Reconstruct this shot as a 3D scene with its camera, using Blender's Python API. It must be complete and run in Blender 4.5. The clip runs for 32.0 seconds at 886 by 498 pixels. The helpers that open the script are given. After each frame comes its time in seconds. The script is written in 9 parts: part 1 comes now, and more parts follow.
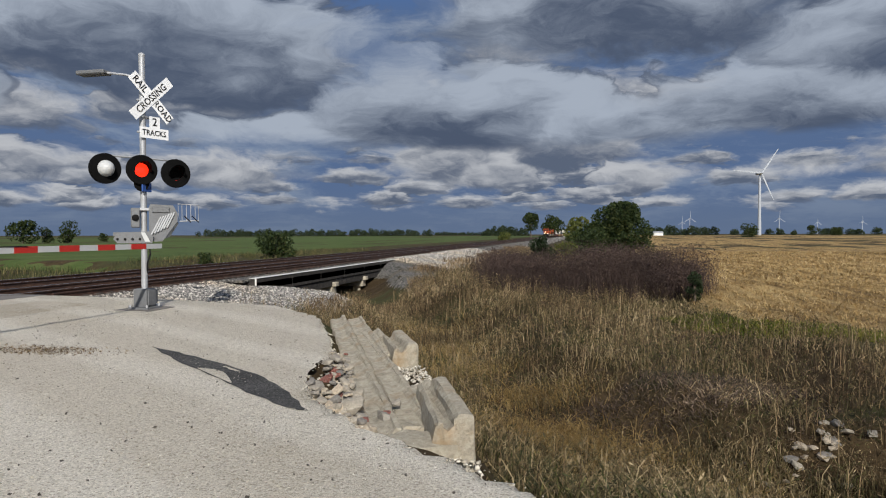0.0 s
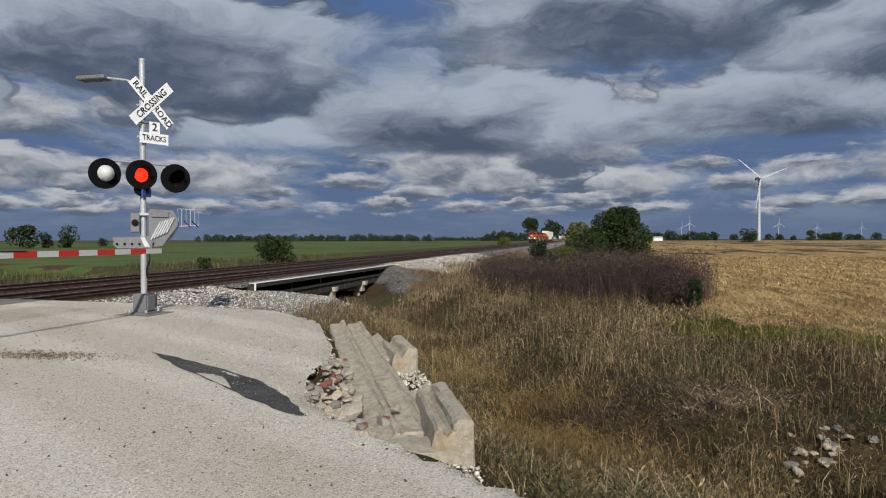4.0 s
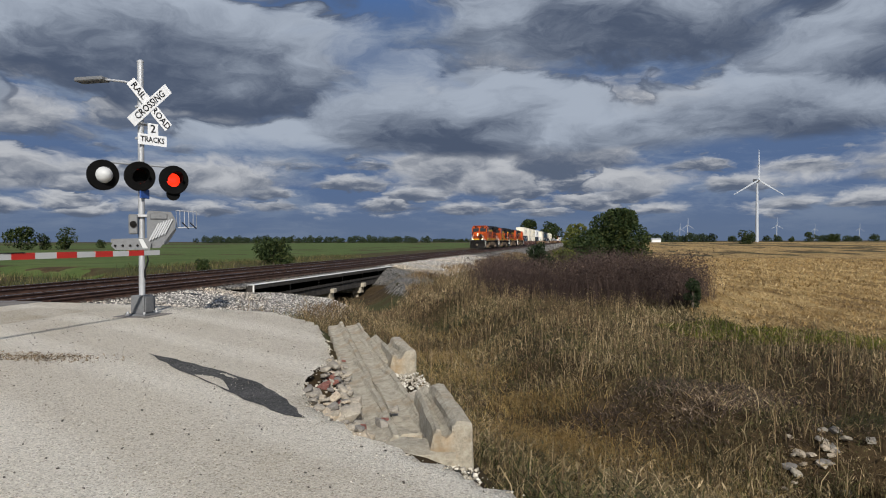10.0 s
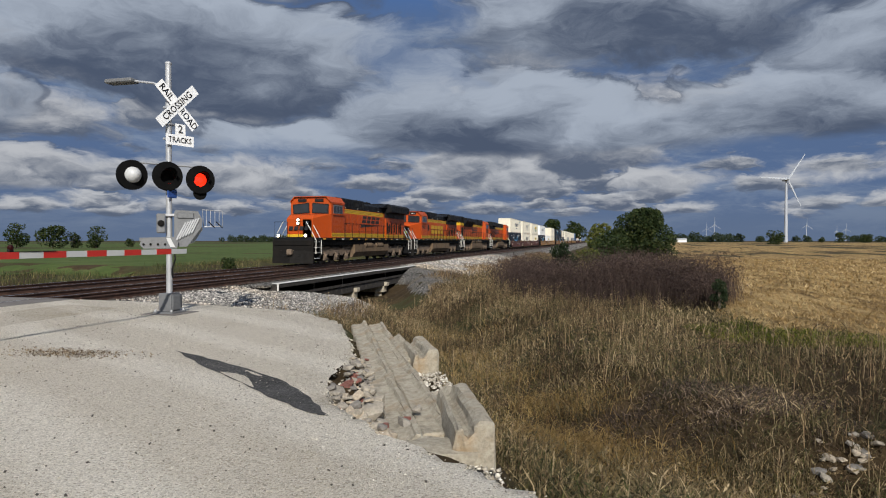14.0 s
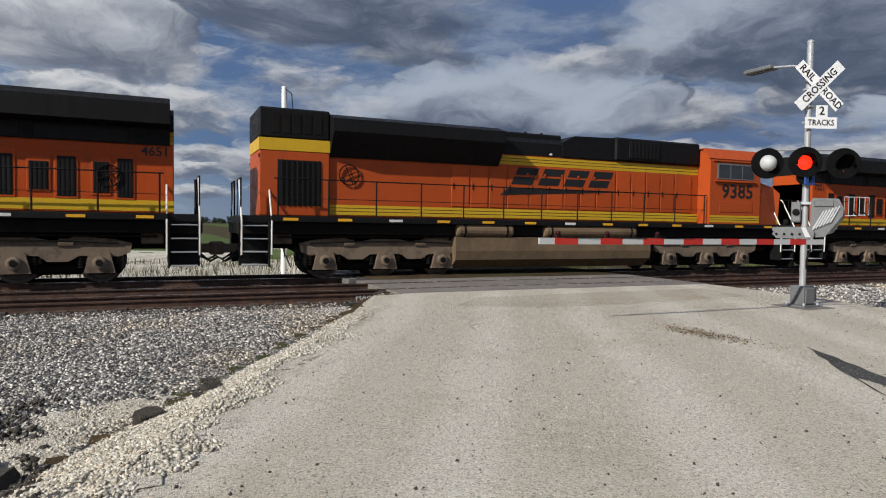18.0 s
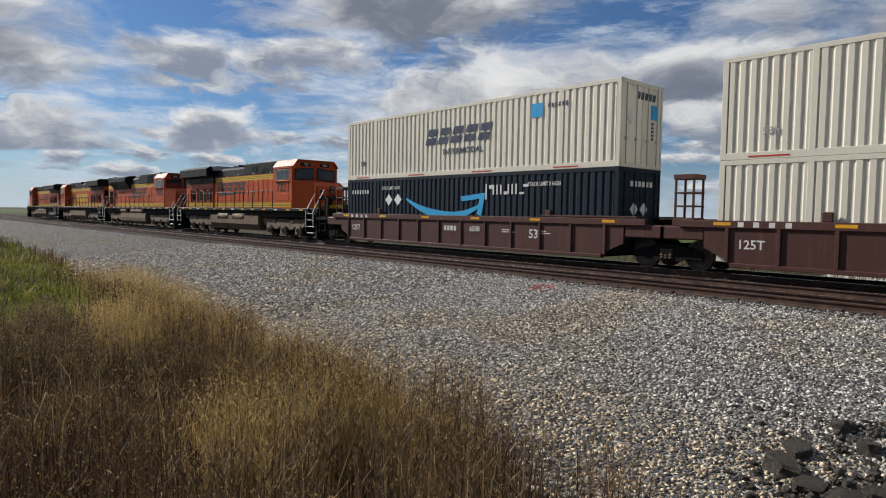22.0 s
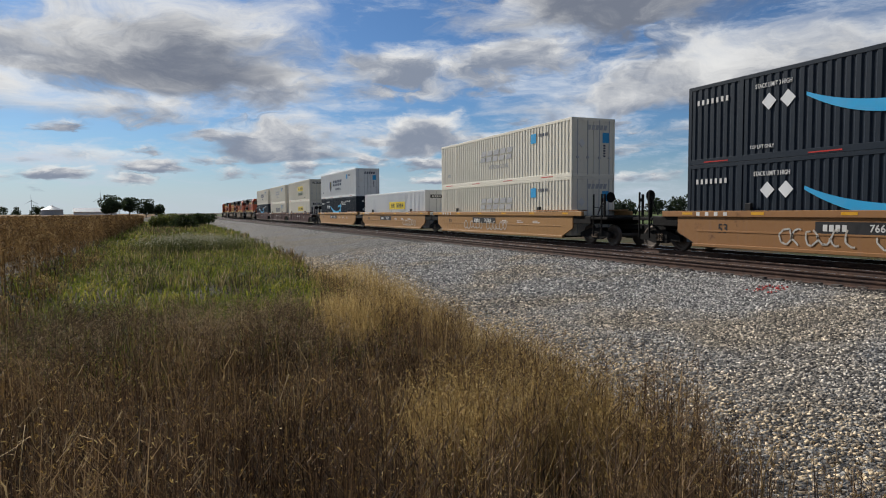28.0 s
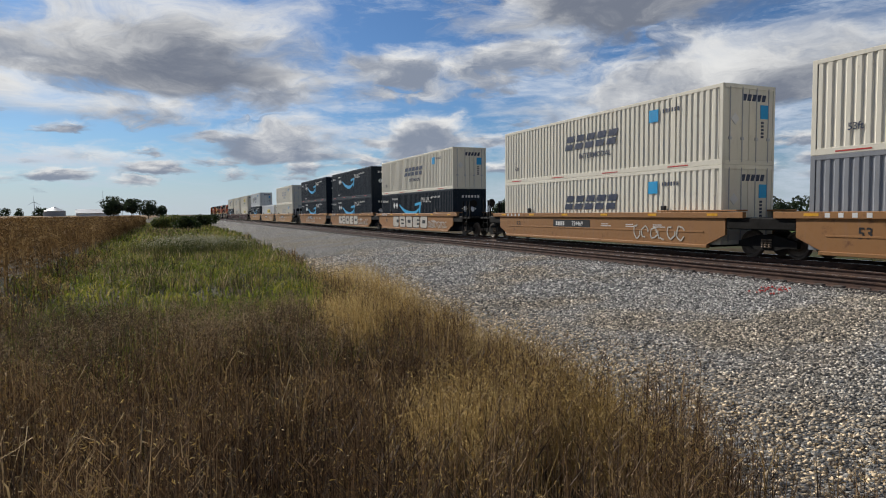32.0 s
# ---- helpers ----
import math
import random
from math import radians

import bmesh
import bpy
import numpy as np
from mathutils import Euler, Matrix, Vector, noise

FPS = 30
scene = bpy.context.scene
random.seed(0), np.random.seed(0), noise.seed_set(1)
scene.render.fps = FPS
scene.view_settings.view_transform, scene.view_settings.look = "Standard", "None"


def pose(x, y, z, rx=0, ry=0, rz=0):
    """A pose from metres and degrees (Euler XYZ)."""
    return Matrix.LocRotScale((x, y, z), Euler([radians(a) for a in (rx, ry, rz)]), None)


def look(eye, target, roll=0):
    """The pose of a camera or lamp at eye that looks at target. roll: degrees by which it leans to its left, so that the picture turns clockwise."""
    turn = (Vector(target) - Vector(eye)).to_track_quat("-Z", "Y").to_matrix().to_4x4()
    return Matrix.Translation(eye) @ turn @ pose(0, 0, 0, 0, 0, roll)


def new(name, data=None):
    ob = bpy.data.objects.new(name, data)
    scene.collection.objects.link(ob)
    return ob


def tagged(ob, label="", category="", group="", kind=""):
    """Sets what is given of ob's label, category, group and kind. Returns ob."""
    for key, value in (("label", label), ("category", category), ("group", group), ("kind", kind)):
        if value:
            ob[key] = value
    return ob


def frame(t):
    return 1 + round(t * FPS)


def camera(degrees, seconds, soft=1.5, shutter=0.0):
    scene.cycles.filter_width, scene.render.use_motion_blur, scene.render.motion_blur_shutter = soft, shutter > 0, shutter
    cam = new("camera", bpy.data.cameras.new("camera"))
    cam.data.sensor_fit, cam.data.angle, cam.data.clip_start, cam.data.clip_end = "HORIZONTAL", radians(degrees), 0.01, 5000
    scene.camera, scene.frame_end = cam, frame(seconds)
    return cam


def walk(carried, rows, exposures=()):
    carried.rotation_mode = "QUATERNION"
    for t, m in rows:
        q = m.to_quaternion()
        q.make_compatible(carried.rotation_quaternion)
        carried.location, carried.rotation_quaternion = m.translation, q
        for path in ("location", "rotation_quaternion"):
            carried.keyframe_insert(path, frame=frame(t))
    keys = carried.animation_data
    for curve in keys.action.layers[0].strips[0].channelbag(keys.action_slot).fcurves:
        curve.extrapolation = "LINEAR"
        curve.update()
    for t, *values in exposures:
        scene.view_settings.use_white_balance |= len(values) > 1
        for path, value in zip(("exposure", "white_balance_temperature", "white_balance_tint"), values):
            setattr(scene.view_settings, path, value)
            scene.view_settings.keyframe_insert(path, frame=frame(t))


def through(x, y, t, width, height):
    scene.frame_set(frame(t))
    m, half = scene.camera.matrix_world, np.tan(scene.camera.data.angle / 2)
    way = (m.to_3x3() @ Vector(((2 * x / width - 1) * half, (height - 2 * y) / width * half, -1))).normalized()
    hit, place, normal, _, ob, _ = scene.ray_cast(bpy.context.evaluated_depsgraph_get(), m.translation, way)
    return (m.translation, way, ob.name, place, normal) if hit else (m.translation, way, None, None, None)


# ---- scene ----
# ---- camera: one spot at the roadside, turned from the oncoming to the departing train ----
cam = camera(69.1, 32.0, soft=1.1)
EYE = (0.0, 0.0, 1.6)
TURN = ((0, 12.18, -1.30, 0.15), (0.5, 12.31, -1.15, 0.12), (1, 12.33, -1.00, 0.06), (1.5, 12.30, -0.92, 0.10), (2, 12.25, -0.92, 0.10), (2.5, 12.24, -0.89, 0.08), (3, 12.17, -0.85, 0.12), (3.5, 12.16, -0.85, 0.13), (5.5, 12.04, -0.85, 0.12), (6, 12.02, -0.84, 0.13), (6.5, 12.01, -0.85, 0.15), (7, 11.98, -0.84, 0.16), (7.5, 11.95, -0.78, 0.15), (8, 12.01, -0.78, 0.16), (8.5, 11.99, -0.78, 0.15), (9, 11.99, -0.78, 0.15), (9.5, 11.98, -0.71, 0.14), (10, 12.01, -0.71, 0.13), (10.5, 12.02, -0.70, 0.12), (11, 12.09, -0.70, 0.13), (11.5, 12.24, -0.62, 0.12), (12, 12.54, -0.66, 0.09), (12.5, 12.78, -0.69, 0.10), (13, 13.07, -0.70, 0.11), (13.5, 13.55, -0.73, 0.05), (15.5, 22.19, -0.74, -0.38), (16, 29.41, -0.92, -0.56), (16.5, 38.58, -1.12, -0.64), (17, 49.26, -1.50, -0.85), (17.5, 58.23, -1.83, -0.79), (18, 66.41, -2.12, -0.81), (18.5, 75.66, -2.26, -0.79), (19, 91.68, -2.57, -0.78), (19.5, 104.53, -2.73, -0.88), (20, 116.35, -2.92, -1.09), (20.5, 124.41, -3.03, -1.10), (21, 130.42, -3.10, -1.14), (21.5, 134.92, -3.07, -1.12), (22, 138.57, -3.09, -0.97), (22.5, 141.73, -3.17, -0.63), (23, 144.90, -3.29, -0.31), (23.5, 148.19, -3.36, -0.14), (24, 150.59, -3.40, -0.04), (24.5, 151.95, -3.41, 0.07), (25, 152.49, -3.38, 0.11), (25.5, 153.20, -3.35, 0.16), (27.5, 156.20, -3.34, 0.34), (28, 156.66, -3.34, 0.36), (28.5, 157.05, -3.35, 0.40), (29, 157.30, -3.35, 0.40), (29.5, 157.46, -3.34, 0.42), (30, 157.41, -3.34, 0.44), (30.5, 157.30, -3.30, 0.46), (31, 157.17, -3.29, 0.45), (31.5, 157.12, -3.27, 0.39), (32, 156.83, -3.23, 0.37))
walk(cam, [(t, pose(*EYE, 90 + p, r, y)) for t, y, p, r in TURN], exposures=((0, -0.32), (32, -0.32)))

# ---- sun, sky with broken cloud ----
SUN_AZ, SUN_EL = 20.0, 33.0  # degrees east of the -y direction, degrees up
sun_way = Vector((math.sin(radians(SUN_AZ)) * math.cos(radians(SUN_EL)), -math.cos(radians(SUN_AZ)) * math.cos(radians(SUN_EL)), math.sin(radians(SUN_EL))))
sun = new("sun", bpy.data.lights.new("sun", "SUN"))
sun.data.energy, sun.data.angle, sun.data.color = 6.6, radians(0.6), (1.0, 0.955, 0.89)
sun.matrix_world = look(sun_way * 50, (0, 0, 0))


class Nodes:
    """A short hand for node trees."""

    def __init__(self, tree):
        self.t = tree
        tree.nodes.clear()

    def add(self, kind, **sets):
        n = self.t.nodes.new(kind)
        for k, v in sets.items():
            if k == "operation":
                n.operation = v
            elif k == "blend":
                n.blend_type = v
            elif k == "data":
                n.data_type = v
            elif k == "dims":
                n.noise_dimensions = v
            elif k == "feature":
                n.feature = v
            elif k == "clamp":
                n.clamp = v
        return n

    def link(self, a, b):
        self.t.links.new(a, b)

    def put(self, sock, v):
        if isinstance(v, bpy.types.NodeSocket):
            self.link(v, sock)
        elif isinstance(v, (tuple, list)) and len(v) == 3 and sock.type == "RGBA":
            sock.default_value = (*v, 1)
        else:
            sock.default_value = v

    def math(self, op, a, b=0.0, c=0.0):
        n = self.add("ShaderNodeMath", operation=op)
        for s, v in zip(n.inputs, (a, b, c)):
            self.put(s, v)
        return n.outputs[0]

    def vec(self, op, a, b=(0, 0, 0)):
        n = self.add("ShaderNodeVectorMath", operation=op)
        self.put(n.inputs[0], a)
        self.put(n.inputs[1], b)
        return n.outputs["Value"] if op == "DOT_PRODUCT" else n.outputs[0]

    def noise(self, vector, scale, detail=4, rough=0.55, warp=0.0):
        n = self.add("ShaderNodeTexNoise")
        self.put(n.inputs["Vector"], vector)
        n.inputs["Scale"].default_value, n.inputs["Detail"].default_value, n.inputs["Roughness"].default_value, n.inputs["Distortion"].default_value = scale, detail, rough, warp
        return n.outputs["Fac"]

    def voronoi(self, vector, scale, feature="F1", out="Distance", rand=1.0):
        n = self.add("ShaderNodeTexVoronoi", feature=feature)
        self.put(n.inputs["Vector"], vector)
        n.inputs["Scale"].default_value, n.inputs["Randomness"].default_value = scale, rand
        return n.outputs[out]

    def range(self, v, a, b, c=0.0, d=1.0, smooth=True):
        n = self.add("ShaderNodeMapRange")
        n.interpolation_type = "SMOOTHSTEP" if smooth else "LINEAR"
        for s, q in zip(n.inputs, (v, a, b, c, d)):
            self.put(s, q)
        return n.outputs[0]

    def mix(self, f, a, b, blend="MIX"):
        n = self.add("ShaderNodeMix", data="RGBA", blend=blend)
        for s, v in ((n.inputs[0], f), (n.inputs[6], a), (n.inputs[7], b)):
            self.put(s, v)
        return n.outputs[2]

    def ramp(self, f, stops):
        n = self.add("ShaderNodeValToRGB")
        e = n.color_ramp.elements
        while len(e) < len(stops):
            e.new(0.5)
        for q, (p, c) in zip(e, stops):
            q.position, q.color = p, (*c, 1)
        self.put(n.inputs[0], f)
        return n.outputs[0]


def make_world():
    world = bpy.data.worlds.new("sky")
    world.use_nodes = True
    scene.world = world
    g = Nodes(world.node_tree)
    way = g.add("ShaderNodeTexCoord").outputs["Generated"]
    sep = g.add("ShaderNodeSeparateXYZ")
    g.link(way, sep.inputs[0])
    dx, dy, dz = sep.outputs
    sky = g.add("ShaderNodeTexSky")
    sky.sky_type, sky.sun_disc = "NISHITA", False
    sky.sun_elevation, sky.sun_rotation = radians(SUN_EL), radians(180 - SUN_AZ)
    sky.dust_density, sky.ozone_density = 0.4, 2.0
    blue = g.mix(1.0, sky.outputs[0], (0.045, 0.066, 0.092), "MULTIPLY")
    # three shelves of heaped cloud, smaller and flatter towards the horizon, over thin veils
    level = g.math("SQRT", g.math("MAXIMUM", g.math("SUBTRACT", 1.0, g.math("MULTIPLY", dz, dz)), 0.0001))
    hx, hy = g.math("DIVIDE", dx, level), g.math("DIVIDE", dy, level)
    rise = g.math("ARCSINE", dz)
    north = g.range(hy, -0.75, 0.45)

    def spread(wide, tall, seed):
        c = g.add("ShaderNodeCombineXYZ")
        for s, v, k in ((c.inputs[0], hx, wide), (c.inputs[1], hy, wide), (c.inputs[2], rise, tall)):
            g.put(s, g.math("MULTIPLY", v, k))
        return g.vec("ADD", c.outputs[0], (seed, seed * 0.7, seed * 1.3))

    def warp(q, scale, amount, detail):
        n = g.add("ShaderNodeTexNoise")
        g.put(n.inputs["Vector"], q)
        n.inputs["Scale"].default_value, n.inputs["Detail"].default_value, n.inputs["Roughness"].default_value = scale, detail, 0.58
        return g.vec("ADD", q, g.vec("MULTIPLY", g.vec("SUBTRACT", n.outputs["Color"], (0.5, 0.5, 0.5)), (amount, amount, amount)))

    def shelf(under, wide, tall, seed, size, low, high, ragged, top, base):
        q = spread(wide, tall, seed)
        w = warp(warp(q, 1.1, 0.9, 3), 3.2, ragged, 9)
        v = g.add("ShaderNodeTexVoronoi", feature="SMOOTH_F1")
        g.put(v.inputs["Vector"], w)
        v.inputs["Smoothness"].default_value = 0.22
        v.inputs["Scale"].default_value, v.inputs["Randomness"].default_value = 1.0, 0.85
        away = g.vec("SUBTRACT", w, v.outputs["Position"])
        s = g.add("ShaderNodeSeparateXYZ")
        g.link(away, s.inputs[0])
        puff = g.math("MULTIPLY", g.voronoi(warp(q, 5.0, 0.25, 6), 3.4, "SMOOTH_F1"), -0.55)
        grain = g.math("SUBTRACT", g.noise(w, 2.6, 8, 0.62), 0.5)
        edge = g.math("ADD", v.outputs["Distance"], g.math("MULTIPLY", grain, -0.35))
        # flat underneath, heaped above
        edge = g.math("ADD", edge, g.range(s.outputs[2], -0.45, -0.15, 0.22, 0.0))
        room = g.math("MULTIPLY", g.range(rise, low[0], low[1]), g.range(rise, high[0], high[1], 1.0, 0.0))
        limit = g.math("MULTIPLY", size, room)
        mask = g.range(g.math("SUBTRACT", limit, edge), -0.06, 0.26)
        lit = g.math("ADD", g.math("ADD", s.outputs[2], g.math("MULTIPLY", grain, 1.25)), g.math("ADD", puff, 0.20))
        lit = g.math("ADD", lit, g.math("MULTIPLY", g.math("SUBTRACT", edge, 0.4), 0.55))
        return g.mix(mask, under, g.mix(g.range(lit, -0.36, 0.46), base, top))

    wisp = g.range(g.noise(warp(spread(3.0, 13.0, 2.0), 2.0, 0.5, 4), 1.6, 10, 0.66), 0.45, 0.70, 0.0, 0.92)
    veil = g.mix(north, (0.72, 0.80, 0.92), (0.27, 0.345, 0.48))
    deep = g.mix(north, blue, (0.115, 0.185, 0.345))
    deep = g.mix(g.math("MULTIPLY", north, g.range(rise, 0.30, 0.42)), deep, (0.07, 0.19, 0.50))
    allsky = g.mix(wisp, deep, veil)
    top = g.mix(north, (0.98, 0.98, 0.97), (0.465, 0.53, 0.635))
    base = g.mix(north, (0.22, 0.25, 0.32), (0.090, 0.120, 0.188))
    far_top = g.mix(north, (1.0, 1.0, 0.99), (0.60, 0.62, 0.66))
    far_base = g.mix(north, (0.30, 0.35, 0.45), (0.125, 0.160, 0.235))
    more = g.math("MULTIPLY", north, 0.12)
    allsky = g.mix(g.math("MULTIPLY", g.range(rise, 0.0, 0.10, 1.0, 0.0), 0.75), allsky, g.mix(north, (0.62, 0.71, 0.82), (0.150, 0.205, 0.315)))
    allsky = shelf(allsky, 11.0, 36.0, 4.3, g.math("ADD", 0.54, more), (0.02, 0.05), (0.10, 0.16), 0.55, far_top, far_base)
    allsky = shelf(allsky, 5.0, 12.0, 8.9, g.math("ADD", 0.57, more), (0.05, 0.09), (0.22, 0.36), 0.55, far_top, far_base)
    allsky = shelf(allsky, 2.3, 5.6, CLOUD_SEED, g.math("ADD", 0.60, more), (0.09, 0.17), (1.2, 1.5), 0.5, top, base)
    back = g.add("ShaderNodeBackground")
    g.link(allsky, back.inputs[0])
    back.inputs[1].default_value = 1.0
    g.link(back.outputs[0], g.add("ShaderNodeOutputWorld").inputs[0])


CLOUD_SEED = 3.7
make_world()

# ---- materials ----
def stuff(name, build, rough=0.8, metal=0.0, bump=None, emit=None, spec=0.5):
    """A node material. build(g, p) gives the base colour (p: object-space point); bump(g, p) a height in metres."""
    m = bpy.data.materials.new(name)
    m.use_nodes = True
    g = Nodes(m.node_tree)
    p = g.add("ShaderNodeTexCoord").outputs["Object"]
    s = g.add("ShaderNodeBsdfPrincipled")
    g.put(s.inputs["Base Color"], build(g, p))
    g.put(s.inputs["Roughness"], rough(g, p) if callable(rough) else rough)
    s.inputs["Metallic"].default_value = metal
    s.inputs["Specular IOR Level"].default_value = spec
    if emit:
        s.inputs["Emission Color"].default_value, s.inputs["Emission Strength"].default_value = (*emit[0], 1), emit[1]
    if bump:
        b = g.add("ShaderNodeBump")
        b.inputs["Distance"].default_value = 1.0
        g.put(b.inputs["Height"], bump(g, p))
        g.link(b.outputs[0], s.inputs["Normal"])
    g.link(s.outputs[0], g.add("ShaderNodeOutputMaterial").inputs[0])
    return m


def paint(name, colour, rough=0.45, metal=0.0, dirt=0.35, tone=(0.06, 0.05, 0.04), scale=1.2, relief=0.0, spec=0.35):
    """Painted or bare surface with grime at two scales and a random shift from piece to piece."""
    def build(g, p):
        big = g.range(g.noise(p, scale, 5, 0.62), 0.42, 0.75)
        small = g.range(g.noise(p, scale * 14, 4, 0.6), 0.35, 0.8)
        rnd = g.add("ShaderNodeObjectInfo").outputs["Random"]
        c = g.mix(1.0, colour, g.ramp(rnd, ((0, (0.9, 0.9, 0.9)), (1, (1.06, 1.05, 1.04)))), "MULTIPLY")
        return g.mix(g.math("MULTIPLY", g.math("ADD", g.math("MULTIPLY", big, 0.7), g.math("MULTIPLY", small, 0.3)), dirt), c, tone)
    return stuff(name, build, lambda g, p: g.range(g.noise(p, scale * 4, 4), 0.3, 0.7, max(rough - 0.12, 0.05), min(rough + 0.15, 1.0)), metal,
                 (lambda g, p: g.math("MULTIPLY", g.noise(p, scale * 20, 3), relief)) if relief else None, spec=spec)


def streaked(name, colour, rust=(0.13, 0.055, 0.025), amount=0.45, rough=0.55, tone=(0.10, 0.085, 0.07), spec=0.25):
    """Paint with rain streaks and rust that run down."""
    def build(g, p):
        mp = g.add("ShaderNodeMapping")
        g.link(p, mp.inputs[0])
        mp.inputs["Scale"].default_value = (1, 1, 0.09)
        runs = g.range(g.noise(mp.outputs[0], 7.0, 5, 0.65), 0.5, 0.82)
        spots = g.range(g.noise(p, 2.3, 7, 0.7), 0.56, 0.76)
        rnd = g.add("ShaderNodeObjectInfo").outputs["Random"]
        c = g.mix(1.0, colour, g.ramp(rnd, ((0, (0.88, 0.88, 0.87)), (1, (1.05, 1.05, 1.05)))), "MULTIPLY")
        c = g.mix(g.math("MULTIPLY", runs, amount), c, tone)
        return g.mix(g.math("MULTIPLY", spots, amount), c, rust)
    return stuff(name, build, lambda g, p: g.range(g.noise(p, 6, 4), 0.3, 0.7, rough - 0.12, rough + 0.15), spec=spec)


def pebbles(name, stops, scale, height, patch=None, fine=1.0, rough=0.9):
    """Crushed stone: cells of differing tone with a relief and painted gap shade, and broad patches."""
    def build(g, p):
        cell = g.voronoi(p, scale, "F1", "Color")
        sep = g.add("ShaderNodeSeparateColor")
        g.link(cell, sep.inputs[0])
        c = g.ramp(sep.outputs[0], stops)
        grit = g.range(g.noise(p, scale * 2.2, 5, 0.7), 0.3, 0.72, 0.62, 1.18)
        c = g.mix(1.0, c, grit, "MULTIPLY")
        # shade in the gaps between stones, put into the colour along cell edges
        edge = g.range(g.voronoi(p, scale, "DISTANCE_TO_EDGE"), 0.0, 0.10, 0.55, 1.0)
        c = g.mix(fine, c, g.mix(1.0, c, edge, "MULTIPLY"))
        if patch:
            c = g.mix(g.range(g.noise(p, patch[1], 5, 0.6), patch[2], patch[3]), c, g.mix(1.0, c, patch[0], "MULTIPLY"))
        return c

    def relief(g, p):
        a = g.range(g.voronoi(p, scale, "DISTANCE_TO_EDGE"), 0.0, 0.35)
        b = g.noise(p, scale * 3, 4, 0.6)
        return g.math("ADD", g.math("MULTIPLY", a, height), g.math("MULTIPLY", b, height * 0.6))
    return stuff(name, build, rough, 0, relief, spec=0.25)


def leafy(name, stops, rough=0.65, through=0.35):
    """Thin leaves and stems: colour from piece to piece, some light passing through."""
    m = bpy.data.materials.new(name)
    m.use_nodes = True
    g = Nodes(m.node_tree)
    geo = g.add("ShaderNodeNewGeometry")
    p = g.add("ShaderNodeTexCoord").outputs["Object"]
    f = g.math("ADD", g.math("MULTIPLY", geo.outputs["Random Per Island"], 0.65), g.math("MULTIPLY", g.range(g.noise(p, 0.5, 4, 0.6), 0.3, 0.7), 0.35))
    c = g.ramp(f, stops)
    s = g.add("ShaderNodeBsdfPrincipled")
    g.put(s.inputs["Base Color"], c)
    s.inputs["Roughness"].default_value, s.inputs["Specular IOR Level"].default_value = rough, 0.25
    t = g.add("ShaderNodeBsdfTranslucent")
    g.put(t.inputs[0], c)
    mx = g.add("ShaderNodeMixShader")
    mx.inputs[0].default_value = through
    g.link(s.outputs[0], mx.inputs[1])
    g.link(t.outputs[0], mx.inputs[2])
    g.link(mx.outputs[0], g.add("ShaderNodeOutputMaterial").inputs[0])
    return m


def earthy(name, stops, scale, relief, patches=None):
    def build(g, p):
        f = g.math("ADD", g.math("MULTIPLY", g.noise(p, scale, 8, 0.65), 0.6), g.math("MULTIPLY", g.noise(p, scale * 9, 5, 0.7), 0.4))
        c = g.ramp(f, stops)
        if patches:
            c = g.mix(g.range(g.noise(p, patches[1], 5, 0.6), 0.45, 0.62), c, patches[0])
        return c
    return stuff(name, build, 0.95, 0, lambda g, p: g.math("MULTIPLY", g.noise(p, scale * 9, 6, 0.7), relief), spec=0.15)


def stubble_build(g, p):
    mp = g.add("ShaderNodeMapping")
    g.link(p, mp.inputs[0])
    mp.inputs["Scale"].default_value = (1.3, 0.22, 1)
    rows = g.noise(mp.outputs[0], 1.0, 6, 0.7)
    f = g.math("ADD", g.math("MULTIPLY", rows, 0.5), g.math("MULTIPLY", g.noise(p, 6.0, 8, 0.75), 0.5))
    c = g.ramp(f, ((0.36, (0.055, 0.034, 0.017)), (0.46, (0.17, 0.108, 0.045)), (0.53, (0.36, 0.25, 0.105)), (0.64, (0.58, 0.44, 0.22))))
    return g.mix(g.range(g.noise(p, 0.05, 3), 0.4, 0.65, 0.0, 0.35), c, (0.22, 0.15, 0.075))


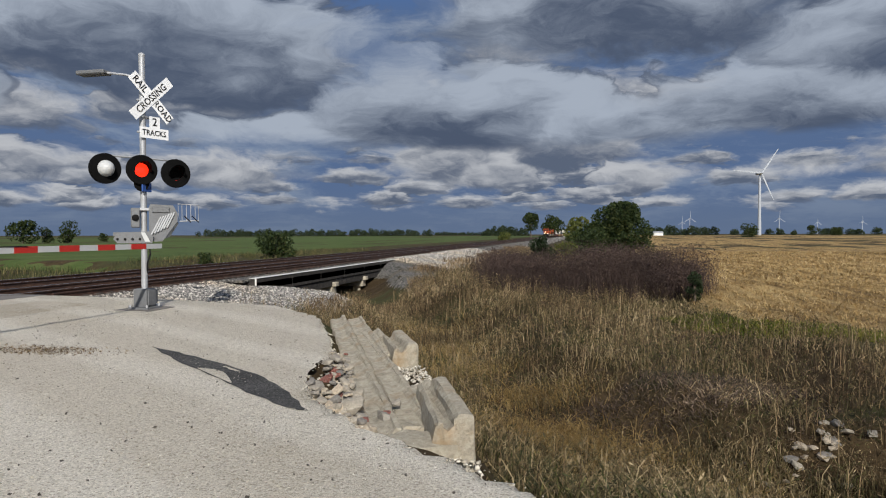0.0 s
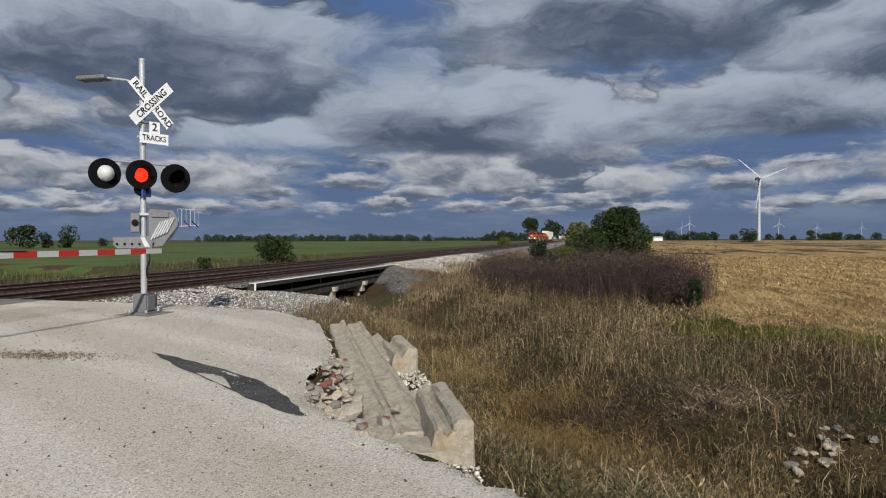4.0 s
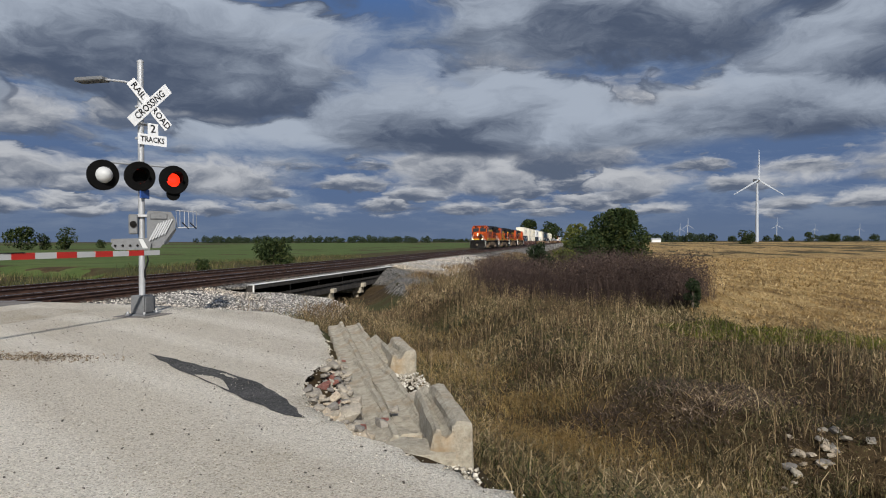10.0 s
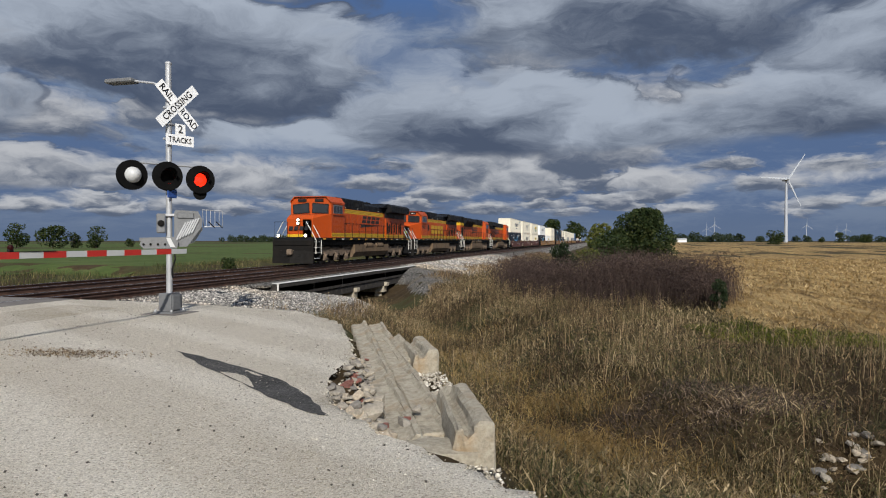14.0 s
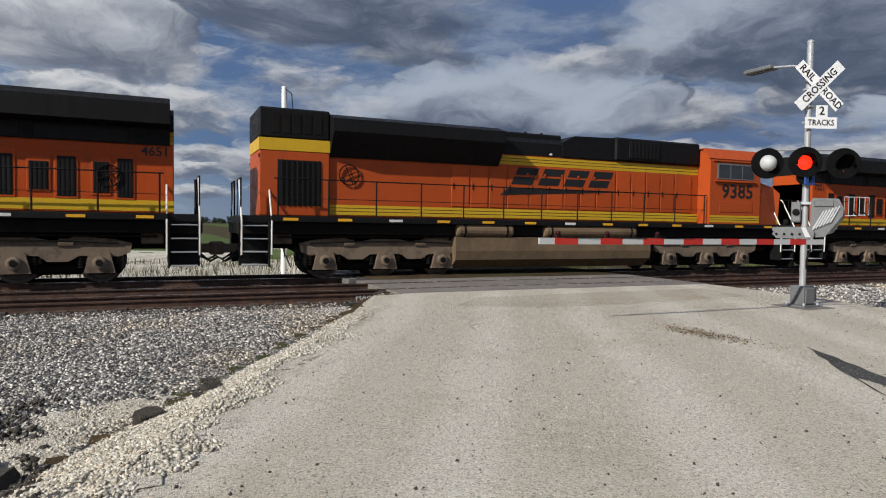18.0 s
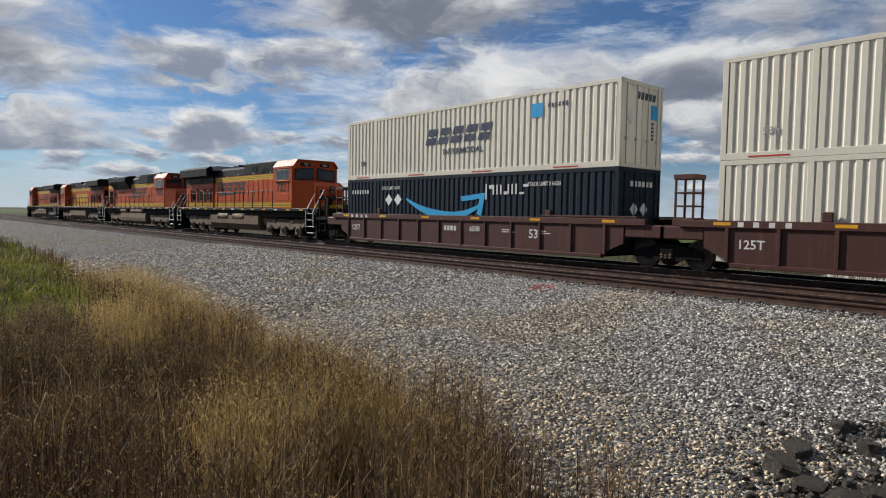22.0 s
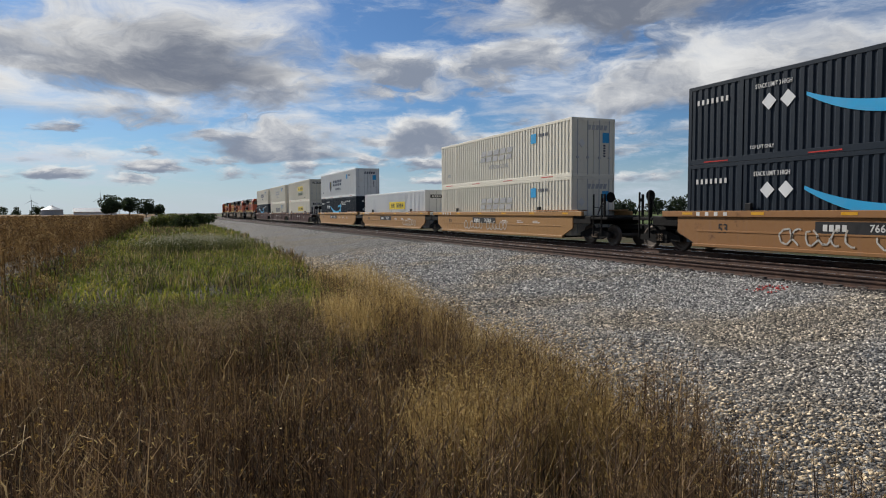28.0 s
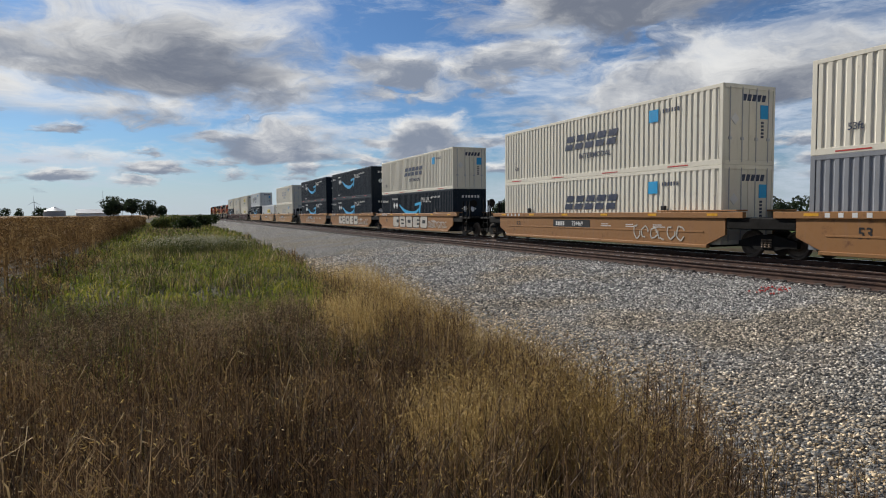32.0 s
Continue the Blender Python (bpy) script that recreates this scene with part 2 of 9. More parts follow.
M = {
    "road": None,
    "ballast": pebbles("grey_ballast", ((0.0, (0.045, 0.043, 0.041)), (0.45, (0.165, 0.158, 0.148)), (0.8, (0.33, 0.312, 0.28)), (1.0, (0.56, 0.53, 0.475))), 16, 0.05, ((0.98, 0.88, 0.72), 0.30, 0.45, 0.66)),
    "stone": None,
    "asphalt": pebbles("worn_asphalt", ((0.0, (0.045, 0.044, 0.044)), (0.6, (0.085, 0.083, 0.08)), (1.0, (0.16, 0.155, 0.145))), 60, 0.006, ((0.7, 0.7, 0.7), 1.2, 0.4, 0.6)),
    "panel": paint("crossing_concrete", (0.17, 0.155, 0.14), 0.85, 0, 0.6, (0.06, 0.052, 0.045), 1.5, 0.006),
    "soil": earthy("verge_soil", ((0.30, (0.018, 0.012, 0.006)), (0.5, (0.048, 0.032, 0.015)), (0.70, (0.105, 0.072, 0.034))), 0.6, 0.05, ((0.045, 0.048, 0.018), 0.22)),
    "green": earthy("green_crop", ((0.30, (0.036, 0.056, 0.014)), (0.5, (0.060, 0.088, 0.022)), (0.70, (0.105, 0.120, 0.040))), 0.12, 0.03),
    "stubble": stuff("corn_stubble_ground", stubble_build, 0.95, 0, lambda g, p: g.math("MULTIPLY", g.noise(p, 7, 7, 0.7), 0.12), spec=0.1),
    "mud": earthy("dark_mud", ((0.3, (0.03, 0.025, 0.018)), (0.7, (0.085, 0.07, 0.05))), 1.5, 0.02),
    "water": stuff("ditch_water", lambda g, p: g.mix(g.noise(p, 1.5, 3), (0.012, 0.011, 0.007), (0.030, 0.026, 0.015)), 0.22, 0, lambda g, p: g.math("MULTIPLY", g.noise(p, 9, 3), 0.004)),
    "rail": stuff("rusty_rail_side", lambda g, p: g.ramp(g.noise(p, 3.0, 7, 0.7), ((0.3, (0.030, 0.017, 0.013)), (0.5, (0.068, 0.034, 0.022)), (0.7, (0.12, 0.064, 0.040)))), 0.75, 0.2, lambda g, p: g.math("MULTIPLY", g.noise(p, 60, 3), 0.002)),
    "shiny": paint("polished_rail_head", (0.62, 0.62, 0.63), 0.22, 1.0, 0.2, (0.25, 0.2, 0.16)),
    "tie": stuff("weathered_tie", lambda g, p: g.mix(g.add("ShaderNodeObjectInfo").outputs["Random"], g.ramp(g.noise(p, 9, 6, 0.7), ((0.3, (0.028, 0.022, 0.018)), (0.7, (0.10, 0.080, 0.064)))), (0.045, 0.034, 0.027)), 0.9, 0, lambda g, p: g.math("MULTIPLY", g.noise(p, 25, 4), 0.01)),
    "timber": stuff("creosoted_timber", lambda g, p: g.ramp(g.noise(p, 4, 7, 0.7), ((0.35, (0.014, 0.012, 0.010)), (0.6, (0.040, 0.034, 0.028)), (0.75, (0.14, 0.125, 0.105)))), 0.85, 0, lambda g, p: g.math("MULTIPLY", g.noise(p, 14, 5), 0.02)),
    "oldwood": paint("silvered_timber", (0.16, 0.145, 0.125), 0.9, 0, 0.6, (0.05, 0.042, 0.035), 3, 0.01),
    "whitecurb": paint("weathered_white_edge", (0.66, 0.65, 0.61), 0.7, 0, 0.4, (0.25, 0.23, 0.2), 2.5),
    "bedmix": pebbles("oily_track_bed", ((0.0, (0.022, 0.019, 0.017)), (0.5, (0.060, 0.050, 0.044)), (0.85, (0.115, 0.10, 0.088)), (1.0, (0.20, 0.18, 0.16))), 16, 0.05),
    "concrete": stuff("weathered_concrete", lambda g, p: g.mix(g.range(g.noise(p, 1.6, 6, 0.65), 0.5, 0.72), g.ramp(g.noise(p, 11, 8, 0.72), ((0.3, (0.20, 0.175, 0.13)), (0.5, (0.36, 0.32, 0.245)), (0.72, (0.50, 0.455, 0.36)))), (0.30, 0.21, 0.115)), 0.9, 0, lambda g, p: g.math("MULTIPLY", g.noise(p, 16, 7, 0.75), 0.03)),
    "galv": paint("galvanised_steel", (0.46, 0.47, 0.48), 0.5, 0.5, 0.35, (0.22, 0.21, 0.2), 2.5),
    "aluminium": paint("aluminium_casting", (0.175, 0.18, 0.185), 0.6, 0.3, 0.5, (0.10, 0.095, 0.085), 5),
    "white": paint("white_sheeting", (0.82, 0.83, 0.83), 0.4, 0, 0.12, (0.4, 0.4, 0.38)),
    "black": paint("black_paint", (0.010, 0.010, 0.0105), 0.55, 0, 0.3, (0.03, 0.027, 0.024), 1.2, 0.0, 0.2),
    "matt": stuff("matt_black", lambda g, p: g.mix(g.noise(p, 6, 4), (0.003, 0.003, 0.003), (0.008, 0.008, 0.008)), 0.9, 0, spec=0.05),
    "letter": paint("black_lettering", (0.012, 0.012, 0.013), 0.5, 0, 0.1),
    "redtape": paint("red_sheeting", (0.50, 0.030, 0.022), 0.4, 0, 0.25, (0.2, 0.06, 0.05)),
    "whitetape": paint("white_tape", (0.50, 0.51, 0.505), 0.4, 0, 0.3, (0.35, 0.34, 0.31)),
    "bluesign": paint("blue_notice", (0.030, 0.085, 0.30), 0.4, 0, 0.15),
    "lens": stuff("lit_red_lens", lambda g, p: (0.6, 0.02, 0.01), 0.2, 0, emit=((1.0, 0.022, 0.006), 2.6)),
    "reddark": stuff("dark_red_lens", lambda g, p: g.mix(g.noise(p, 30, 2), (0.030, 0.003, 0.003), (0.015, 0.002, 0.002)), 0.4, 0, spec=0.15),
    "lamp": stuff("lit_headlight", lambda g, p: (0.9, 0.85, 0.7), 0.2, 0, emit=((1.0, 0.86, 0.55), 9.0)),
    "glass": stuff("dark_window_glass", lambda g, p: g.mix(g.noise(p, 2, 2), (0.012, 0.014, 0.017), (0.028, 0.032, 0.036)), 0.06),
    "orange": streaked("orange_loco_paint", (0.43, 0.062, 0.006), (0.085, 0.030, 0.016), 0.55, 0.45, (0.16, 0.045, 0.020)),
    "faded": streaked("faded_orange_paint", (0.41, 0.066, 0.011), (0.13, 0.05, 0.028), 0.5, 0.5, (0.26, 0.075, 0.035)),
    "yellow": streaked("yellow_stripe_paint", (0.54, 0.33, 0.018), (0.25, 0.12, 0.03), 0.25, 0.45, (0.30, 0.19, 0.03)),
    "locoblack": streaked("sooty_black_paint", (0.006, 0.006, 0.0065), (0.015, 0.012, 0.010), 0.35, 0.55, (0.017, 0.016, 0.015), 0.18),
    "frame": paint("grimy_underframe", (0.007, 0.0065, 0.006), 0.75, 0, 0.5, (0.026, 0.020, 0.015), 1.5, 0.0, 0.12),
    "truck": paint("dusty_truck_casting", (0.19, 0.140, 0.098), 0.85, 0, 0.8, (0.026, 0.020, 0.016), 3.0, 0.01),
    "tank": paint("dusty_tank", (0.165, 0.112, 0.064), 0.7, 0, 0.6, (0.040, 0.029, 0.020), 1.1),
    "wheel": paint("worn_wheel_steel", (0.13, 0.105, 0.085), 0.55, 0.5, 0.4, (0.05, 0.04, 0.03), 3),
    "grab": paint("pale_grab_rail", (0.70, 0.68, 0.62), 0.5, 0, 0.3, (0.3, 0.27, 0.22)),
    "grabyellow": paint("yellow_grab_rail", (0.66, 0.45, 0.05), 0.5, 0, 0.2),
    "brown": streaked("brown_well_car_paint", (0.075, 0.030, 0.025), (0.060, 0.040, 0.028), 0.45, 0.6, (0.15, 0.085, 0.065)),
    "tan": streaked("tan_well_car_paint", (0.34, 0.180, 0.062), (0.20, 0.085, 0.03), 0.55, 0.6, (0.27, 0.145, 0.06)),
    "rusttan": streaked("rusted_tan_paint", (0.30, 0.145, 0.052), (0.11, 0.045, 0.020), 0.8, 0.65, (0.24, 0.13, 0.07)),
    "cream": streaked("off_white_container", (0.70, 0.655, 0.54), (0.24, 0.14, 0.07), 0.26, 0.5, (0.34, 0.31, 0.25)),
    "white2": streaked("white_container", (0.70, 0.71, 0.70), (0.34, 0.25, 0.17), 0.16, 0.45, (0.45, 0.44, 0.41)),
    "navy": streaked("slate_container", (0.011, 0.019, 0.030), (0.035, 0.030, 0.026), 0.22, 0.55, (0.032, 0.040, 0.048), 0.15),
    "grey": streaked("grey_container", (0.24, 0.25, 0.27), (0.16, 0.11, 0.08), 0.3, 0.5),
    "blue": streaked("blue_container", (0.06, 0.15, 0.32), (0.12, 0.08, 0.06), 0.3, 0.5),
    "redbox": streaked("rust_red_container", (0.33, 0.055, 0.035), (0.12, 0.04, 0.03), 0.3, 0.5),
    "lime": paint("lime_panel", (0.22, 0.62, 0.05), 0.4, 0, 0.15),
    "swoosh": paint("sky_blue_graphic", (0.035, 0.36, 0.66), 0.4, 0, 0.12),
    "cyan": paint("cyan_sticker", (0.02, 0.32, 0.62), 0.4, 0, 0.2),
    "logo": paint("dark_navy_graphic", (0.030, 0.040, 0.075), 0.45, 0, 0.25, (0.2, 0.2, 0.2)),
    "fadedlogo": paint("faded_grey_graphic", (0.36, 0.36, 0.36), 0.5, 0, 0.5, (0.5, 0.49, 0.44)),
    "hunt": paint("yellow_graphic", (0.74, 0.55, 0.015), 0.4, 0, 0.15),
    "teal": paint("green_graphic", (0.012, 0.13, 0.085), 0.45, 0, 0.15),
    "marking": paint("white_marking", (0.66, 0.65, 0.62), 0.5, 0, 0.35, (0.35, 0.3, 0.25)),
    "spray": paint("chalky_spray_paint", (0.52, 0.49, 0.43), 0.6, 0, 0.55, (0.34, 0.22, 0.12), 3),
    "reflector": paint("amber_reflector", (0.72, 0.36, 0.02), 0.35, 0, 0.2),
    "steelgrey": paint("grey_cabinet", (0.34, 0.36, 0.37), 0.5, 0.1, 0.2),
    "turbine": paint("white_tower", (0.36, 0.39, 0.43), 0.45, 0, 0.08),
    "bark": stuff("bark", lambda g, p: g.ramp(g.noise(p, 8, 6, 0.7), ((0.3, (0.05, 0.038, 0.028)), (0.7, (0.15, 0.12, 0.09)))), 0.95, 0, lambda g, p: g.math("MULTIPLY", g.noise(p, 20, 4), 0.03)),
    "leaf": leafy("dark_green_leaves", ((0.1, (0.012, 0.024, 0.007)), (0.5, (0.028, 0.046, 0.012)), (0.9, (0.070, 0.080, 0.022)))),
    "leafy": leafy("yellowing_leaves", ((0.1, (0.040, 0.062, 0.014)), (0.5, (0.095, 0.115, 0.026)), (0.9, (0.20, 0.185, 0.050)))),
    "cedar": leafy("cedar_needles", ((0.1, (0.010, 0.020, 0.008)), (0.6, (0.024, 0.040, 0.014)), (0.95, (0.045, 0.060, 0.022)))),
    "twig": leafy("bare_purple_twigs", ((0.1, (0.024, 0.016, 0.014)), (0.5, (0.050, 0.033, 0.028)), (0.9, (0.090, 0.060, 0.046))), 0.8, 0.05),
    "dry": leafy("dry_brown_weeds", ((0.08, (0.020, 0.013, 0.008)), (0.38, (0.080, 0.051, 0.027)), (0.64, (0.21, 0.142, 0.074)), (0.90, (0.48, 0.36, 0.21))), 0.8, 0.2),
    "stem": leafy("dark_dead_stems", ((0.08, (0.018, 0.011, 0.006)), (0.42, (0.070, 0.041, 0.022)), (0.70, (0.20, 0.122, 0.060)), (0.95, (0.50, 0.35, 0.18))), 0.7, 0.15),
    "seed": leafy("bright_seed_flecks", ((0.05, (0.14, 0.080, 0.022)), (0.5, (0.32, 0.20, 0.055)), (0.95, (0.52, 0.40, 0.17))), 0.6, 0.4),
    "broad": leafy("olive_weed_leaves", ((0.08, (0.016, 0.022, 0.007)), (0.42, (0.052, 0.060, 0.018)), (0.72, (0.125, 0.115, 0.042)), (0.95, (0.30, 0.24, 0.12))), 0.7, 0.3),
    "golden": leafy("golden_seed_heads", ((0.1, (0.16, 0.098, 0.034)), (0.5, (0.36, 0.245, 0.090)), (0.9, (0.58, 0.44, 0.20))), 0.7, 0.5),
    "grass": leafy("mixed_grass", ((0.08, (0.018, 0.018, 0.007)), (0.38, (0.070, 0.060, 0.025)), (0.64, (0.19, 0.140, 0.068)), (0.90, (0.46, 0.36, 0.21))), 0.7, 0.25),
    "lush": leafy("green_grass", ((0.05, (0.045, 0.072, 0.010)), (0.45, (0.120, 0.145, 0.018)), (0.75, (0.23, 0.215, 0.036)), (0.97, (0.36, 0.29, 0.085))), 0.7, 0.5),
    "pale": leafy("pale_seed_fluff", ((0.1, (0.15, 0.155, 0.085)), (0.5, (0.30, 0.29, 0.20)), (0.9, (0.48, 0.46, 0.38))), 0.8, 0.4),
    "corn": leafy("dry_corn", ((0.05, (0.060, 0.034, 0.014)), (0.4, (0.14, 0.082, 0.032)), (0.7, (0.24, 0.15, 0.062)), (0.95, (0.40, 0.28, 0.14))), 0.8, 0.3),
    "fresh": leafy("fresh_green_blades", ((0.05, (0.018, 0.026, 0.008)), (0.45, (0.055, 0.066, 0.018)), (0.75, (0.13, 0.130, 0.040)), (0.97, (0.32, 0.27, 0.12))), 0.6, 0.4),
    "mat": leafy("dark_matted_weeds", ((0.05, (0.020, 0.014, 0.011)), (0.4, (0.058, 0.040, 0.029)), (0.75, (0.130, 0.092, 0.064)), (0.97, (0.28, 0.21, 0.15))), 0.8, 0.1),
    "straw": leafy("cut_corn_straw", ((0.05, (0.15, 0.088, 0.032)), (0.5, (0.34, 0.225, 0.090)), (0.95, (0.56, 0.43, 0.23))), 0.8, 0.2),
    "farleaf": leafy("distant_leaves", ((0.1, (0.020, 0.034, 0.018)), (0.5, (0.034, 0.052, 0.024)), (0.9, (0.060, 0.076, 0.034)))),
    "brick": paint("red_brick_rubble", (0.30, 0.105, 0.080), 0.9, 0, 0.5, (0.42, 0.32, 0.26), 5, 0.02),
    "palestone": stuff("pale_rubble", lambda g, p: g.mix(1.0, g.ramp(g.noise(p, 5, 6, 0.7), ((0.3, (0.20, 0.175, 0.14)), (0.7, (0.42, 0.385, 0.325)))), g.ramp(g.add("ShaderNodeObjectInfo").outputs["Random"], ((0, (0.45, 0.46, 0.50)), (0.6, (0.95, 0.93, 0.88)), (1, (1.15, 1.05, 0.92)))), "MULTIPLY"), 0.9),
    "darkrock": paint("dark_asphalt_rubble", (0.135, 0.12, 0.10), 0.95, 0, 0.6, (0.05, 0.046, 0.042), 6, 0.05, 0.15),
}


def rock_build(g, p):
    r = g.add("ShaderNodeNewGeometry").outputs["Random Per Island"]
    c = g.ramp(r, ((0.0, (0.062, 0.059, 0.058)), (0.3, (0.19, 0.181, 0.170)), (0.65, (0.39, 0.368, 0.332)), (1.0, (0.74, 0.695, 0.62))))
    s = g.add("ShaderNodeSeparateXYZ")
    g.link(p, s.inputs[0])
    low = g.range(g.math("ADD", s.outputs[0], g.math("MULTIPLY", g.noise(p, 0.5, 4), 3.0)), -7.2, -4.6)
    return g.mix(g.math("MAXIMUM", low, g.range(g.noise(p, 0.30, 5, 0.6), 0.46, 0.66, 0.0, 0.6)), c, g.mix(1.0, c, (1.15, 0.95, 0.68), "MULTIPLY"))


M["stone"] = stuff("crushed_granite", rock_build, 0.85, spec=0.3)
M["limestone"] = stuff("crushed_limestone_chip", lambda g, p: g.ramp(g.add("ShaderNodeNewGeometry").outputs["Random Per Island"], ((0.0, (0.22, 0.195, 0.15)), (0.5, (0.45, 0.41, 0.335)), (1.0, (0.64, 0.60, 0.52)))), 0.9, spec=0.2)


def bedstone_build(g, p):
    r = g.add("ShaderNodeNewGeometry").outputs["Random Per Island"]
    return g.ramp(r, ((0.0, (0.018, 0.015, 0.014)), (0.6, (0.065, 0.053, 0.046)), (0.9, (0.13, 0.11, 0.097)), (1.0, (0.28, 0.26, 0.24))))


M["bedstone"] = stuff("oily_ballast_stone", bedstone_build, 0.85, spec=0.3)


def road_build(g, p):
    cell = g.voronoi(p, 75, "F1", "Color")
    sep = g.add("ShaderNodeSeparateColor")
    g.link(cell, sep.inputs[0])
    c = g.ramp(sep.outputs[0], ((0.0, (0.36, 0.325, 0.265)), (0.2, (0.61, 0.56, 0.465)), (0.75, (0.735, 0.68, 0.58)), (1.0, (0.80, 0.755, 0.665))))
    c = g.mix(1.0, c, g.range(g.noise(p, 90, 5, 0.7), 0.3, 0.72, 0.66, 1.14), "MULTIPLY")
    # wheel tracks run along the road
    xyz = g.add("ShaderNodeSeparateXYZ")
    g.link(p, xyz.inputs[0])
    across = g.math("ADD", g.math("MULTIPLY", xyz.outputs[0], 0.485), g.math("MULTIPLY", xyz.outputs[1], 0.875))
    wander = g.math("ADD", across, g.math("MULTIPLY", g.noise(p, 0.25, 3), 1.2))
    rut = g.range(g.math("SINE", g.math("MULTIPLY", wander, 3.6)), -0.2, 1.0)
    c = g.mix(1.0, c, g.mix(rut, (0.90, 0.885, 0.86), (1.03, 1.03, 1.03)), "MULTIPLY")
    return g.mix(g.range(g.noise(p, 0.6, 6, 0.65), 0.50, 0.70, 0.0, 0.6), c, g.mix(1.0, c, (0.82, 0.79, 0.74), "MULTIPLY"))


def road_relief(g, p):
    a = g.range(g.voronoi(p, 75, "DISTANCE_TO_EDGE"), 0.0, 0.35)
    return g.math("ADD", g.math("MULTIPLY", a, 0.008), g.math("MULTIPLY", g.noise(p, 110, 4, 0.6), 0.007))


M["road"] = stuff("pale_limestone_road", road_build, 0.92, 0, road_relief, spec=0.2)
M["damp"] = stuff("damp_limestone", lambda g, p: g.mix(1.0, road_build(g, p), (0.84, 0.82, 0.79), "MULTIPLY"), 0.9, 0, road_relief, spec=0.2)

# ---- mesh kit ----
class Mesh:
    """Collects vertices and faces of one part."""

    def __init__(self):
        self.v, self.f = [], []

    def add(self, verts, faces):
        n = len(self.v)
        self.v += [tuple(q) for q in verts]
        self.f += [tuple(i + n for i in q) for q in faces]
        return self

    def box(self, a, b, c=0.0):
        """A box from corner a to corner b with edges cut by c."""
        lo, hi = [min(p, q) for p, q in zip(a, b)], [max(p, q) for p, q in zip(a, b)]
        c = min(c, 0.45 * min(h - l for l, h in zip(lo, hi)))
        if c <= 0:
            v = [(x, y, z) for x in (lo[0], hi[0]) for y in (lo[1], hi[1]) for z in (lo[2], hi[2])]
            return self.add(v, ((0, 1, 3, 2), (4, 6, 7, 5), (0, 4, 5, 1), (2, 3, 7, 6), (0, 2, 6, 4), (1, 5, 7, 3)))
        v, at = [], {}
        for s in [(i, j, k) for i in (0, 1) for j in (0, 1) for k in (0, 1)]:
            for ax in range(3):
                q = [(hi[d] if s[d] else lo[d]) + (0 if d == ax else (-c if s[d] else c)) for d in range(3)]
                at[s, ax] = len(v)
                v.append(q)
        f = []
        for ax in range(3):
            o = [d for d in range(3) if d != ax]
            for s in (0, 1):
                ring = []
                for i, j in ((0, 0), (1, 0), (1, 1), (0, 1)):
                    k = [0, 0, 0]
                    k[ax], k[o[0]], k[o[1]] = s, i, j
                    ring.append(at[tuple(k), ax])
                f.append(ring)
            for i in (0, 1):
                for j in (0, 1):
                    k0, k1 = [0, 0, 0], [0, 0, 0]
                    k0[o[0]] = k1[o[0]] = i
                    k0[o[1]] = k1[o[1]] = j
                    k1[ax] = 1
                    f.append((at[tuple(k0), o[0]], at[tuple(k1), o[0]], at[tuple(k1), o[1]], at[tuple(k0), o[1]]))
        for s in [(i, j, k) for i in (0, 1) for j in (0, 1) for k in (0, 1)]:
            f.append((at[s, 0], at[s, 1], at[s, 2]))
        mid = Vector([(p + q) / 2 for p, q in zip(lo, hi)])
        out = []
        for q in f:
            a0, a1, a2 = (Vector(v[q[i]]) for i in (0, 1, 2))
            out.append(q if (a1 - a0).cross(a2 - a0).dot(a0 - mid) > 0 else tuple(reversed(q)))
        return self.add(v, out)

    def prism(self, outline, axis, a, b):
        """An outline of (u, v) pairs drawn out along an axis from a to b (axis x: u, v = y, z; y: x, z; z: x, y)."""
        n = len(outline)
        put = {"x": lambda u, v, w: (w, u, v), "y": lambda u, v, w: (u, w, v), "z": lambda u, v, w: (u, v, w)}[axis]
        v = [put(u, q, w) for w in (a, b) for u, q in outline]
        return self.add(v, [tuple(range(n)), tuple(range(2 * n - 1, n - 1, -1))] + [(i, (i + 1) % n, n + (i + 1) % n, n + i) for i in range(n)])

    def tube(self, path, r, n=8, r2=None, caps=True):
        """A round bar along a list of points."""
        path = [Vector(p) for p in path]
        rings, count = [], len(path)
        for i, p in enumerate(path):
            d = (path[min(i + 1, count - 1)] - path[max(i - 1, 0)]).normalized()
            s = d.cross(Vector((0, 0, 1)) if abs(d.z) < 0.95 else Vector((1, 0, 0))).normalized()
            u = s.cross(d)
            q = r if r2 is None else r + (r2 - r) * i / (count - 1)
            rings.append([p + (s * math.cos(2 * math.pi * k / n) + u * math.sin(2 * math.pi * k / n)) * q for k in range(n)])
        v = [q for ring in rings for q in ring]
        f = [(i * n + k, i * n + (k + 1) % n, (i + 1) * n + (k + 1) % n, (i + 1) * n + k) for i in range(count - 1) for k in range(n)]
        if caps:
            f += [tuple(range(n - 1, -1, -1)), tuple(range((count - 1) * n, count * n))]
        return self.add(v, f)

    def lathe(self, base, axis, profile, n=20):
        """A turned body: profile of (distance along axis, radius)."""
        d = Vector(axis).normalized()
        s = d.cross(Vector((0, 0, 1)) if abs(d.z) < 0.95 else Vector((1, 0, 0))).normalized()
        u = s.cross(d)
        v = [Vector(base) + d * h + (s * math.cos(2 * math.pi * k / n) + u * math.sin(2 * math.pi * k / n)) * r for h, r in profile for k in range(n)]
        m = len(profile)
        f = [(i * n + k, i * n + (k + 1) % n, (i + 1) * n + (k + 1) % n, (i + 1) * n + k) for i in range(m - 1) for k in range(n)]
